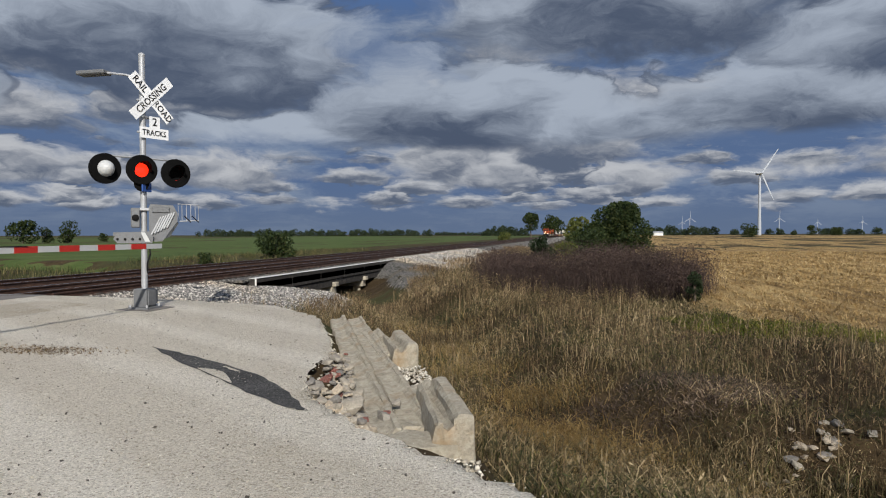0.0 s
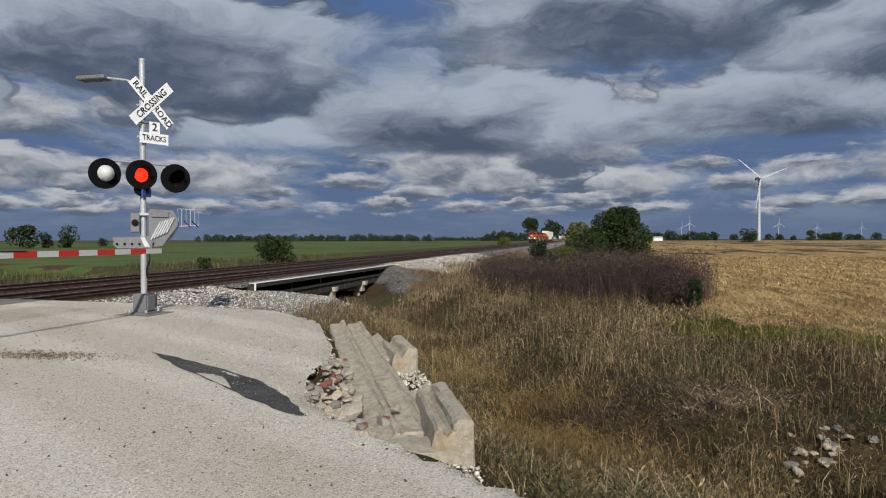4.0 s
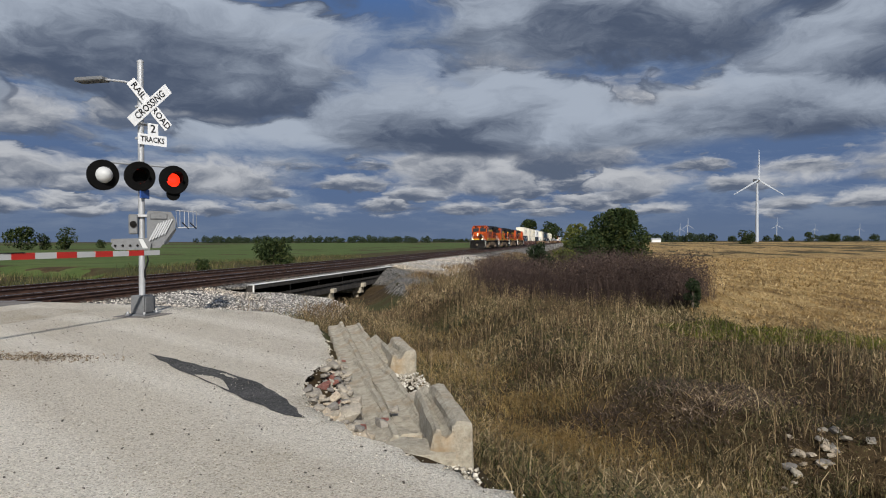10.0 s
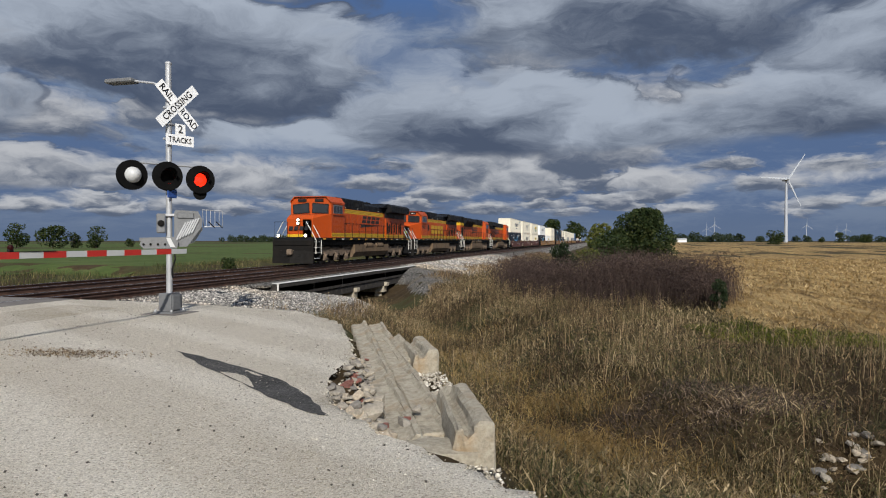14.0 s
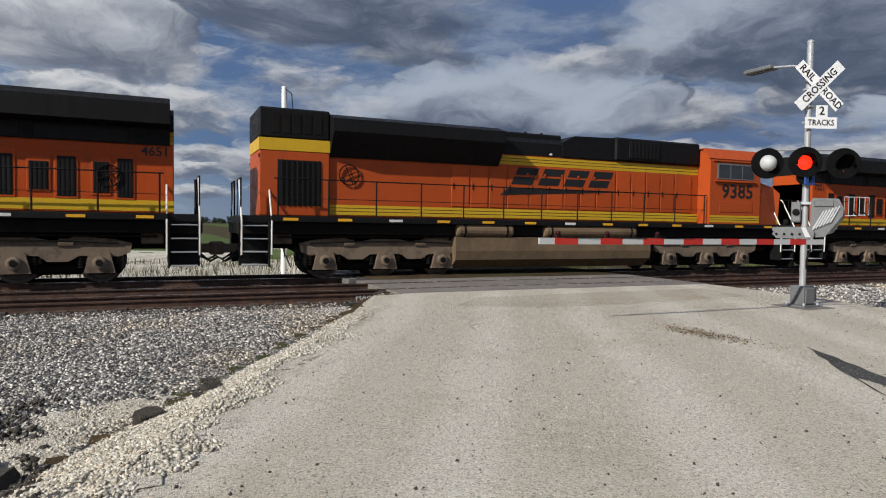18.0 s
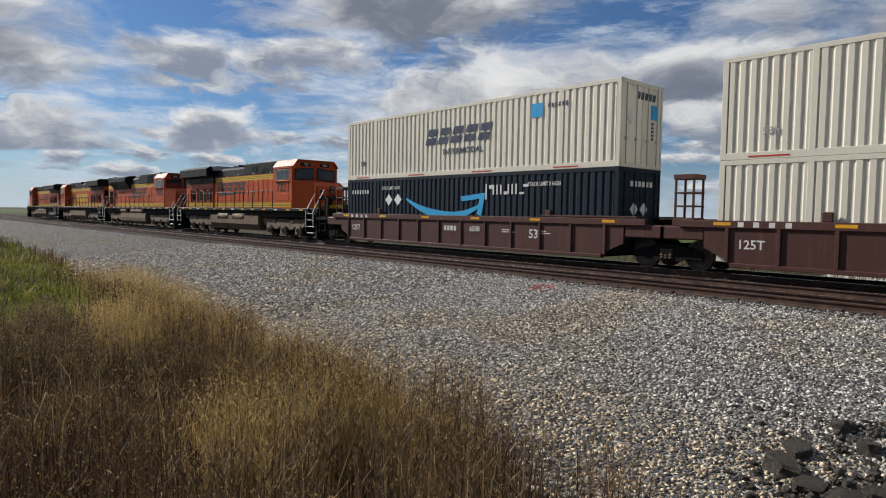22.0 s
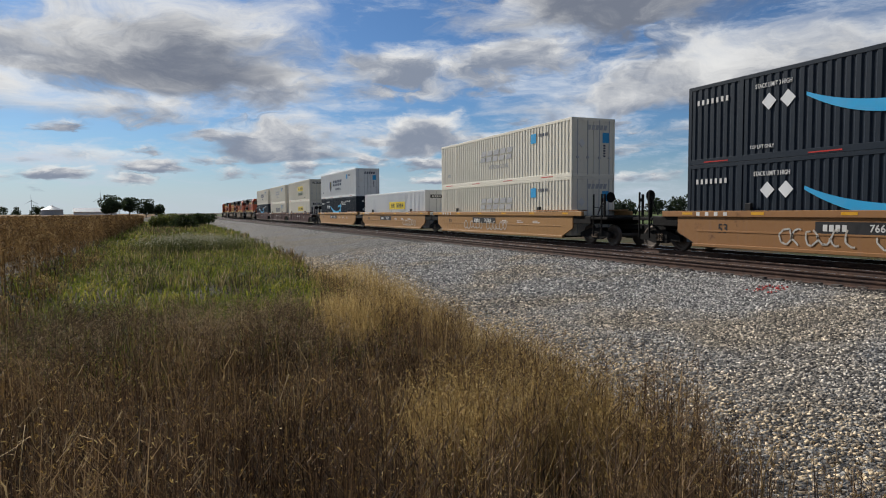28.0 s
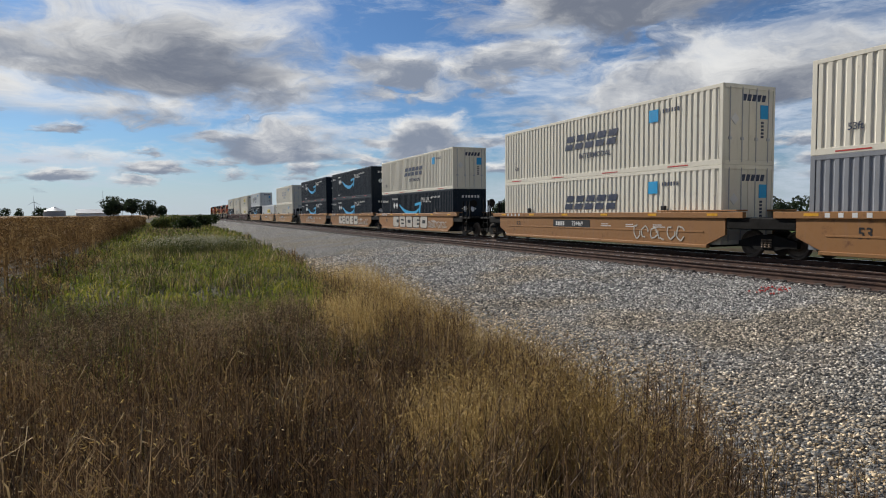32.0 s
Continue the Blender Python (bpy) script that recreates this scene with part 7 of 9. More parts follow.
def rubble():
    rnd = random.Random(12)
    base = {k: [stone_mesh(q, 1.0, 0.55 + 0.1 * q).data("stone", k) for q in range(5)] for k in ("palestone", "brick", "darkrock")}
    for k in range(420):
        u, v = rnd.random() ** 1.3, rnd.random()
        y = (5.0 + 3.4 * u) + (0.9 - 0.5 * u) * v * 0.5
        x = (-1.42 if k % 4 == 0 and u < 0.25 else -1.76) - 0.466 * (y - 5.35) - (1.10 - 0.75 * u) * (1 - v)
        if inside(np.array([x]), np.array([y]), ROAD)[0]:
            continue
        size = rnd.uniform(0.05, 0.11) * (1.2 if u < 0.4 else 0.9) + (rnd.uniform(0.03, 0.10) if k % 7 == 0 else 0.0)
        kind = "brick" if rnd.random() < 0.08 else "palestone"
        ob = new("rubble_stone", rnd.choice(base[kind]))
        ob.matrix_basis = pose(x, y, land1(x, y) + (0.09 + 0.07 * v) * rnd.random() + size * rnd.uniform(0.1, 0.5), rnd.uniform(-25, 25), rnd.uniform(-25, 25), rnd.uniform(0, 360)) @ Matrix.Diagonal((size * rnd.uniform(0.8, 1.4), size, size * rnd.uniform(0.6, 1.0), 1))
        tagged(ob, "broken reddish brick lump in the rubble pile" if kind == "brick" else "pale broken concrete lump in the rubble pile", "rubble", "rubble beside the road")
    for k, (x, y, size) in enumerate(((-8.30, 0.58, 0.36), (-8.05, 0.40, 0.2), (-7.62, -0.14, 0.36), (-6.72, -1.40, 0.50), (-6.42, -1.52, 0.42), (-5.98, -1.66, 0.52), (-7.02, -2.42, 0.42), (-6.55, -2.38, 0.44), (-6.90, -1.02, 0.17), (-6.30, -2.05, 0.34), (-7.5, -1.9, 0.35), (-7.9, -2.3, 0.28), (-5.75, -2.05, 0.3), (-5.3, -2.3, 0.26), (-7.15, -1.5, 0.26))):
        ring = [(math.cos(a) * rnd.uniform(0.34, 0.56), math.sin(a) * rnd.uniform(0.24, 0.42)) for a in np.arange(0, 6.2, 0.9)]
        ob = new("asphalt_lump", rough_solid(ring, "z", -0.22, 0.16 + 0.05 * (k % 3), k + 20, 0.035).data("asphalt_lump", "darkrock"))
        ob.matrix_basis = pose(x, y, land1(x, y) + size * 0.10, 14 * (k % 3) - 12, 12 - 9 * (k % 4), 37 * k) @ Matrix.Diagonal((size, size, size, 1))
        tagged(ob, "dark broken slab of old asphalt on the bank", "rubble", "asphalt lumps on the bank")
    # many small dark crumbs round the lumps
    for k in range(260):
        az, el = rnd.uniform(98, 114), rnd.uniform(13.5, 22)
        x, y = spot(az, 2.1 / math.tan(radians(el)))
        size = rnd.uniform(0.03, 0.11)
        ob = new("asphalt_lump", base["darkrock"][k % 5])
        ob.matrix_basis = pose(x, y, land1(x, y) + size * 0.2, rnd.uniform(-30, 30), rnd.uniform(-30, 30), rnd.uniform(0, 360)) @ Matrix.Diagonal((size, size, size * 0.8, 1))
        tagged(ob, "small crumb of broken asphalt", "rubble", "asphalt lumps on the bank")


rubble()


def patch(name, label, pts, material, lift=0.022, seed=1):
    """A thin uneven patch on the road."""
    rnd = random.Random(seed)
    ring = []
    for (x0, y0), (x1, y1) in zip(pts, pts[1:] + pts[:1]):
        for k in range(4):
            u = k / 4
            ring.append((x0 + (x1 - x0) * u + rnd.uniform(-0.025, 0.025), y0 + (y1 - y0) * u + rnd.uniform(-0.025, 0.025)))
    v = [(x, y, land1(x, y) + lift) for x, y in ring]
    me = Mesh().add(v, [tuple(range(len(v)))]).data(name, material)
    return tagged(new(name, me), label, "road patch", kind="structure")


def at_pixel_bearing(az, el, z=0.0):
    return spot(az, (1.6 - z) / math.tan(radians(el)))


patch("asphalt_patch", "dark worn asphalt showing through the gravel", [at_pixel_bearing(a, e) for a, e in ((36.7, 9.1), (34.0, 9.9), (30.9, 11.0), (27.7, 12.1), (25.6, 13.4), (24.4, 15.0), (26.3, 14.6), (29.1, 13.3), (32.3, 11.7), (34.9, 10.3))], "asphalt")
patch("asphalt_patch", "dark asphalt edge on the road shoulder", [at_pixel_bearing(a, e, -0.1) for a, e in ((95, 16.6), (99, 17.8), (103.5, 19.6), (105.5, 21.5), (108, 24.5), (101, 25), (99.0, 21.0), (96.5, 18.6))], "asphalt", 0.03, 5)
patch("damp_gravel", "darker damp gravel before the crossing", [(-12.4, 6.2), (-12.6, 12.9), (-10.9, 12.6), (-10.5, 7.0), (-11.3, 5.2)], "damp", 0.018, 6)

# ---- wind turbines, far trees, farm ----
ROTORS = []


def turbine(az, d, hub, blade, phase, rate, yaw=0, label="white wind turbine turning on the horizon"):
    x, y = spot(az, d)
    t = thing("wind_turbine", label, "wind turbine", pose(x, y, -0.9, 0, 0, yaw), "wind turbines")
    part("tower", Mesh().tube([(0, 0, 0), (0, 0, hub * 0.5), (0, 0, hub - 1.5)], 2.1, 16, 1.3), "turbine", t)
    part("nacelle", Mesh().box((-1.9, -2.5, hub - 1.8), (1.9, 7.5, hub + 1.9), 0.6), "turbine", t)
    r = part("rotor", Mesh().lathe((0, -1.0, 0), (0, -1, 0), ((0, 1.6), (1.2, 1.5), (2.4, 0.8), (2.8, 0.1)), 14), "turbine", t, at=pose(0, -2.4, hub))
    for k in range(3):
        w = 1.0
        b = Mesh().add([(-0.9, -1.2, 1.0), (0.9, -1.2, 1.0), (0.9, -2.0, 1.0), (-0.9, -2.0, 1.0), (-0.8, -1.4, blade * 0.22), (1.3, -1.4, blade * 0.22), (1.3, -1.9, blade * 0.22), (-0.8, -1.9, blade * 0.22), (-0.35, -1.5, blade), (0.35, -1.5, blade), (0.35, -1.7, blade), (-0.35, -1.7, blade)], ((0, 1, 5, 4), (1, 2, 6, 5), (2, 3, 7, 6), (3, 0, 4, 7), (4, 5, 9, 8), (5, 6, 10, 9), (6, 7, 11, 10), (7, 4, 8, 11), (8, 9, 10, 11), (0, 1, 2, 3)))
        part("blade", b, "turbine", r, at=pose(0, 0, 0, 0, 120 * k, 0))
    if rate:
        ROTORS.append((r, pose(0, -2.4, hub), phase, rate))
    return t


turbine(-14.0, 900, 78, 37, 35, 68.5, 15, "tall white wind turbine beyond the stubble field")
for k, (az, d, ph) in enumerate(((-8.8, 2500, 10), (-8.2, 3300, 70), (-15.4, 2700, 40), (-17.4, 4300, 80), (-18.0, 3700, 20), (-20.9, 3700, 55), (-23.6, 4200, 5), (-11.4, 4500, 90), (8.4, 4300, 15), (189.2, 3200, 30), (184.6, 2600, 75), (183.3, 3300, 10), (182.5, 3600, 60), (193.5, 3000, 45))):
    turbine(az, d * 1.35, 78, 38, ph, 60 if d < 2500 else 0, 20)


def leaf_cloud(centres, radii, count, size, seed, squash=0.8):
    """Small leaf triangles and quads spread through overlapping clumps."""
    rng = np.random.default_rng(seed)
    centres, radii = np.asarray(centres, float), np.asarray(radii, float)
    pick = rng.choice(len(centres), count, p=radii ** 2 / (radii ** 2).sum())
    d = rng.normal(size=(count, 3))
    d /= np.linalg.norm(d, axis=1)[:, None]
    r = radii[pick] * rng.uniform(0.55, 1.06, count) ** 0.6
    c = centres[pick] + d * r[:, None] * np.array((1, 1, squash))
    a = rng.normal(size=(count, 3))
    a /= np.linalg.norm(a, axis=1)[:, None]
    b = np.cross(a, rng.normal(size=(count, 3)))
    b /= np.linalg.norm(b, axis=1)[:, None]
    s = size * rng.uniform(0.6, 1.4, count)[:, None]
    v = np.stack([c - a * s, c + b * s * 0.6, c + a * s, c - b * s * 0.6], 1).reshape(-1, 3)
    return v, np.arange(count * 4).reshape(-1, 4)


def tree(name, label, x, y, high, wide, seed, material="leaf", leaves=2500, bare=0.25, size=None, category="tree"):
    """Tapered trunk, limbs and an uneven crown of small leaves."""
    rnd = random.Random(seed)
    z = land1(x, y)
    t = thing(name, label, category, pose(x, y, z))
    tr = Mesh()
    lean = (rnd.uniform(-0.05, 0.05) * high, rnd.uniform(-0.05, 0.05) * high)
    tr.tube([(0, 0, -0.1), (lean[0] * 0.4, lean[1] * 0.4, high * 0.35), (lean[0], lean[1], high * 0.8)], max(0.05, high * 0.03), 8, 0.02)
    cs, rs = [], []
    for k in range(11):
        a, u = rnd.uniform(0, 6.28), rnd.uniform(bare, 0.92)
        w = wide * 0.5 * (0.55 + 0.45 * math.sin(math.pi * min(1, (u - bare) / (1 - bare) * 0.9 + 0.12)))
        r = w * rnd.uniform(0.38, 0.62)
        q = (w - r) * rnd.uniform(0.5, 1.15)
        p = (math.cos(a) * q + lean[0] * u, math.sin(a) * q + lean[1] * u, min(high * u, high - r * 0.75))
        cs.append(p)
        rs.append(r)
        tr.tube([(lean[0] * 0.3, lean[1] * 0.3, high * u * 0.45), (p[0] * 0.5, p[1] * 0.5, p[2] * 0.8), p], high * 0.011 + 0.01, 5, 0.008)
    part("trunk", tr, "bark", t)
    v, f = leaf_cloud(cs, rs, leaves, size or wide * 0.035, seed)
    piece("crown", quick("crown", v, f, material), t)
    return t


def tree_line(name, label, a0, a1, d, high, seed, gaps=0.0, material="farleaf"):
    """A far wood: one body of many clumps."""
    rnd = random.Random(seed)
    cs, rs = [], []
    a = a0
    while a > a1:
        w = high * rnd.uniform(0.5, 1.1)
        if rnd.random() > gaps:
            x, y = spot(a, d * rnd.uniform(0.96, 1.04))
            h = high * rnd.uniform(0.55, 1.05)
            for k in range(4):
                cs.append((x + rnd.uniform(-0.3, 0.3) * w, y + rnd.uniform(-0.3, 0.3) * w, -0.9 + h * (0.18 + 0.2 * k)))
                rs.append(w * (0.55 - 0.07 * k))
        a -= math.degrees(w * 0.75 / d)
    v, f = leaf_cloud(cs, rs, min(60000, 130 * len(cs)), high * 0.075, seed, 1.0)
    tagged(new(name, quick(name, v, f, material)), label, "trees", kind="stuff")


tree_line("tree_line", "dark far wood beyond the green field", 33.0, 13.2, 1000, 11, 1, 0.06)
tree_line("tree_line", "low far hedge on the horizon", 12.8, 6.0, 1500, 9, 2, 0.1)
tree_line("tree_line", "far grove near the tracks", 8.2, 4.8, 900, 14, 12, 0.0)
tree_line("tree_line", "far wood beyond the stubble field", -4.8, -10.9, 1000, 15, 3, 0.0)
tree_line("tree_line", "scattered far trees on the horizon", -11.4, -30.0, 1500, 15, 4, 0.55)
tree_line("tree_line", "far wood behind the farm", 200, 187.5, 900, 12, 5, 0.15)
tree_line("tree_line", "low wood behind the train", 152, 126, 420, 11, 6, 0.1)
tree_line("tree_line", "far wood past the crossing road", 96, 52, 1300, 12, 7, 0.3)
for k, (px_az, d, h, w) in enumerate(((47.6, 205, 7.2, 7), (45.3, 210, 6.4, 9), (43.8, 215, 5.6, 5), (42.4, 208, 6.8, 6.5), (40.0, 260, 3.2, 4), (-13.2, 420, 8.2, 12), (-17.6, 800, 11, 14), (-19.3, 820, 9, 16), (-16.4, 830, 8, 9))):
    tree("field_tree", "dark rounded tree standing in the open fields", *spot(px_az, d), h, w, 40 + k, "leaf", 1500, 0.08)
tree("tree", "tall dark tree beside the line", *spot(4.4, 430), 17, 14, 60, "leaf", 2500, 0.3)
tree("tree", "dark tree beside the line", *spot(2.6, 440), 15, 18, 61, "leaf", 2500, 0.2)
tree("bush", "leafy bush beside the far rails", *spot(26.8, 66), 2.7, 4.8, 62, "leaf", 2600, 0.02, 0.13, "bush")
tree("bush", "small low shrub beside the far rails", *spot(32.5, 55), 1.0, 1.5, 63, "leaf", 700, 0.02, 0.09, "bush")
tree("bush", "low bush near the distant train", *spot(6.6, 240), 3.4, 7.0, 64, "leafy", 1200, 0.02, None, "bush")
tree("bush", "large dark green bush at the field edge", *spot(-3.15, 72), 6.0, 8.8, 65, "leaf", 18000, 0.02, 0.13, "bush")
tree("bush", "smaller green bush joined to the large one", *spot(-0.6, 66), 3.2, 4.6, 75, "leaf", 5000, 0.02, 0.12, "bush")
tree("tree", "yellowing young tree beside the bush", *spot(0.15, 84), 5.0, 3.8, 66, "leafy", 4200, 0.05, 0.13)
tree("bush", "pale green shrub below the young tree", *spot(1.3, 58), 1.9, 2.6, 67, "leafy", 2200, 0.02, 0.09, "bush")
tree("cedar", "small dark cedar beside the line", *spot(3.4, 50), 2.6, 2.3, 68, "cedar", 4500, 0.02, 0.07)
tree("cedar", "tiny cedar at the edge of the stubble", *spot(-9.2, 24), 1.15, 0.75, 69, "cedar", 1600, 0.02, 0.035)
for k, (az, d, h, w) in enumerate(((183.9, 330, 10.5, 13), (182.6, 335, 9.5, 11), (181.4, 340, 9.0, 10), (180.5, 345, 7, 8))):
    tree("farm_tree", "broad tree standing by the farm", *spot(az, d), h, w, 80 + k, "farleaf", 2200, 0.28)
for k, (az, d, h, w) in enumerate(((179.6, 120, 2.5, 5), (178.6, 110, 2.3, 5), (177.6, 130, 2.4, 5), (180.4, 115, 2.0, 4), (176.9, 150, 2.2, 6))):
    tree("bush", "olive green bush on the grassy strip", *spot(az, d), h, w, 90 + k, "leaf" if k % 3 else "leafy", 3200, 0.02, 0.14, "bush")

# farm: grain bin and long shed
bin1 = thing("grain_bin", "dark corrugated grain bin on the horizon", "silo", pose(*spot(187.9, 640), -0.9))
part("wall", Mesh().lathe((0, 0, 0), (0, 0, 1), [(h * 0.5, 8.2 + 0.1 * (h % 2)) for h in range(13)], 28), "steelgrey", bin1)
part("roof", Mesh().lathe((0, 0, 6.0), (0, 0, 1), ((0, 8.5), (3.2, 1.0), (3.6, 0.9), (3.8, 0.2)), 28), "steelgrey", bin1)
shed = thing("farm_shed", "long pale farm shed on the horizon", "shed", pose(*spot(185.0, 660), -0.9, 0, 0, 5))
part("wall", Mesh().box((-17, -8, 0), (17, 8, 4.2), 0.05), "white2", shed)
part("roof", Mesh().prism([(-9, 4.2), (9, 4.2), (0, 7.6)], "x", -17.5, 17.5), "steelgrey", shed)
shed2 = thing("farm_shed", "small white building by the distant tracks", "shed", pose(*spot(-6.3, 950), -0.9, 0, 0, 5))
part("wall", Mesh().box((-6, -4, 0), (6, 4, 4.0), 0.05), "white2", shed2)
part("roof", Mesh().prism([(-4.5, 4.0), (4.5, 4.0), (0, 6)], "x", -6.5, 6.5), "steelgrey", shed2)

# ---- ground cover, weeds, corn, loose stone ----
def blades(x, y, high, wide, rng, bend=0.3, lift=0.0, fold=0.0):
    """Bent pointed blades: five points and three faces each."""
    n = len(x)
    a = rng.uniform(0, 2 * np.pi, n)
    lean = np.stack([np.cos(a), np.sin(a)], -1) * (high * bend * rng.uniform(0.2, 1.0, n))[:, None]
    b = rng.uniform(0, 2 * np.pi, n)
    side = np.stack([np.cos(b), np.sin(b)], -1) * (wide * 0.5)[:, None]
    z = land(x, y) + lift - 0.03
    base = np.stack([x, y], -1)
    v = np.zeros((n, 5, 3))
    v[:, 0, :2], v[:, 0, 2] = base - side, z
    v[:, 1, :2], v[:, 1, 2] = base + side, z
    v[:, 2, :2], v[:, 2, 2] = base + lean * 0.35 - side * 0.75, z + high * 0.55
    v[:, 3, :2], v[:, 3, 2] = base + lean * 0.35 + side * 0.75, z + high * 0.55
    v[:, 4, :2], v[:, 4, 2] = base + lean, z + high * (1 - fold * rng.uniform(0, 1, n))
    i = np.arange(n)[:, None] * 5
    f = np.concatenate([i + np.array((0, 1, 3)), i + np.array((0, 3, 2)), i + np.array((2, 3, 4))])
    return v.reshape(-1, 3), f


def sprigs(x, y, z, reach, size, rng):
    """Loose small leaves or seed heads round points."""
    n = len(x)
    c = np.stack([x, y, z], -1) + rng.normal(size=(n, 3)) * reach
    a = rng.normal(size=(n, 3))
    a /= np.linalg.norm(a, axis=1)[:, None]
    b = rng.normal(size=(n, 3))
    b /= np.linalg.norm(b, axis=1)[:, None]
    s = (size * rng.uniform(0.5, 1.5, n))[:, None]
    v = np.stack([c - a * s, c + b * s * 0.45, c + a * s], 1).reshape(-1, 3)
    return v, np.arange(3 * n).reshape(-1, 3)


def join(*pairs):
    vs, fs, k = [], [], 0
    for v, f in pairs:
        vs.append(v)
        fs.append(f + k)
        k += len(v)
    return np.concatenate(vs), np.concatenate(fs)


def strew(rng, n, box, keep):
    x, y = rng.uniform(box[0], box[1], n), rng.uniform(box[2], box[3], n)
    k = keep(x, y)
    return x[k], y[k]


def off_road(x, y, m=0.25):
    return ~inside(x, y, ROAD) & (to_line(x, y, ROAD, True) > m)


def grow(name, label, material, pair):
    return tagged(new(name, quick(name, *pair, material)), label, "plants", kind="stuff")


rng = np.random.default_rng(7)


def verge(x, y):
    """The unmown strip between ballast, road and fields."""
    edge = field_edge(y) + 0.15
    return off_road(x, y, 0.3) & (x > np.where(y < 9, -4.6 - 0.045 * np.clip(-4 - y, 0, 60), -8.2) + 0.5 * wave(x, y, 1.1, 3)) & (x < np.where(y > 6, edge, np.where(y < -8, 4.7, 3.9))) & ~((to_line(x, y, DITCH) < 0.14) & (x > -2.0) & (y < 12.5) & (y > 9.5))


# north side: mixed grass, brown weeds, green tufts
def patchy(x, y, s, seed, lo):
    return wave(x, y, s, seed) + 0.5 * wave(x, y, s * 2.7, seed + 3) > lo


def clumps(n, box, keep, reach, count, high, leaf, rng):
    """Bushy weeds: leaves heaped round many short centres."""
    x, y = strew(rng, n, box, keep)
    k = rng.integers(0, len(x), len(x) * count)
    u = rng.uniform(0, 1, len(k)) ** 0.6
    hh = high * rng.uniform(0.4, 1.2, len(x))
    px, py = x[k] + rng.normal(size=len(k)) * reach * (0.5 + 0.6 * u), y[k] + rng.normal(size=len(k)) * reach * (0.5 + 0.6 * u)
    return sprigs(px, py, land(px, py) + hh[k] * u, 0.02, leaf, rng)


def by_beams(x, y):
    return (x < -0.52 - 0.40 * (y - 4.6)) & (y < 12.4) & (y > 4.0) & (x > -6.5)


def bank(x, y):
    return verge(x, y) & ~by_beams(x, y)


def tufted(rng, n, box, keep, per, spread):
    """Places gathered in tufts, with bare gaps between them."""
    m = max(1, n // per)
    cx, cy = rng.uniform(box[0], box[1], m), rng.uniform(box[2], box[3], m)
    k = rng.integers(0, m, n)
    x, y = cx[k] + rng.normal(size=n) * spread, cy[k] + rng.normal(size=n) * spread
    q = keep(x, y)
    return x[q], y[q]


def arch(x, y, high, wide, throw, rng):
    """Blades that rise and arch over; gives the mesh and where the tips hang."""
    n = len(x)
    a, b = rng.uniform(0, 2 * np.pi, n), rng.uniform(0, np.pi, n)
    out = np.stack([np.cos(a), np.sin(a)], -1) * (throw * rng.uniform(0.4, 1.2, n))[:, None]
    side = np.stack([np.cos(b), np.sin(b)], -1) * (wide * 0.5)[:, None]
    z = land(x, y) - 0.02
    v = np.zeros((n, 7, 3))
    base = np.stack([x, y], -1)
    for i, (u, w) in enumerate(((0.0, 1.0), (0.45, 0.9), (0.8, 0.7))):
        for j, sg in enumerate((-1, 1)):
            v[:, 2 * i + j, :2] = base + out * u ** 2 + sg * side * w
            v[:, 2 * i + j, 2] = z + high * (1.55 * u - 0.72 * u * u)
    v[:, 6, :2], v[:, 6, 2] = base + out * 1.15, z + high * 0.74
    i = np.arange(n)[:, None] * 7
    f = np.concatenate([i + np.array(q) for q in ((0, 1, 3), (0, 3, 2), (2, 3, 5), (2, 5, 4), (4, 5, 6))])
    return (v.reshape(-1, 3), f), v[:, 6]


def tassels(tips, size, rng):
    """Drooping furry seed heads: a thick diamond below each tip."""
    n = len(tips)
    d = rng.normal(size=(n, 3)) * 0.5 + np.array((0, 0, -0.9))
    d /= np.linalg.norm(d, axis=1)[:, None]
    b = np.cross(d, rng.normal(size=(n, 3)))
    b /= np.linalg.norm(b, axis=1)[:, None]
    s = (size * rng.uniform(0.6, 1.3, n))[:, None]
    up = tips - d * s * 0.5
    v = np.stack([up, up + d * s * 0.45 + b * s * 0.14, up + d * s, up + d * s * 0.45 - b * s * 0.14], 1).reshape(-1, 3)
    i = np.arange(n)[:, None] * 4
    return v, np.concatenate([i + np.array((0, 1, 2)), i + np.array((0, 2, 3))])


def forbs(x, y, high, wide, rng, branches=5, heads=3, head=0.014):
    """Upright dead weeds: a stem, rising side branches and seed clusters at their ends."""
    n = len(x)
    stems = blades(x, y, high, wide, rng, 0.14)
    k = np.repeat(np.arange(n), branches)
    u = rng.uniform(0.35, 0.95, len(k))
    a, b = rng.uniform(0, 2 * np.pi, len(k)), rng.uniform(0, np.pi, len(k))
    z = land(x, y)[k] + high[k] * u
    ln = high[k] * rng.uniform(0.12, 0.34, len(k)) * (1.25 - u)
    p0 = np.stack([x[k], y[k], z], -1)
    tip = p0 + np.stack([np.cos(a) * ln * 0.75, np.sin(a) * ln * 0.75, ln * 0.9], -1)
    side = np.stack([np.cos(b), np.sin(b), 0 * b], -1) * (wide[k] * 0.36)[:, None]
    v = np.stack([p0 - side, p0 + side, tip], 1).reshape(-1, 3)
    q = np.repeat(np.arange(len(k)), heads)
    c = p0[q] + (tip - p0)[q] * rng.uniform(0.45, 1.08, len(q))[:, None]
    return join(stems, (v, np.arange(len(v)).reshape(-1, 3))), sprigs(c[:, 0], c[:, 1], c[:, 2], head * 0.9, head, rng)


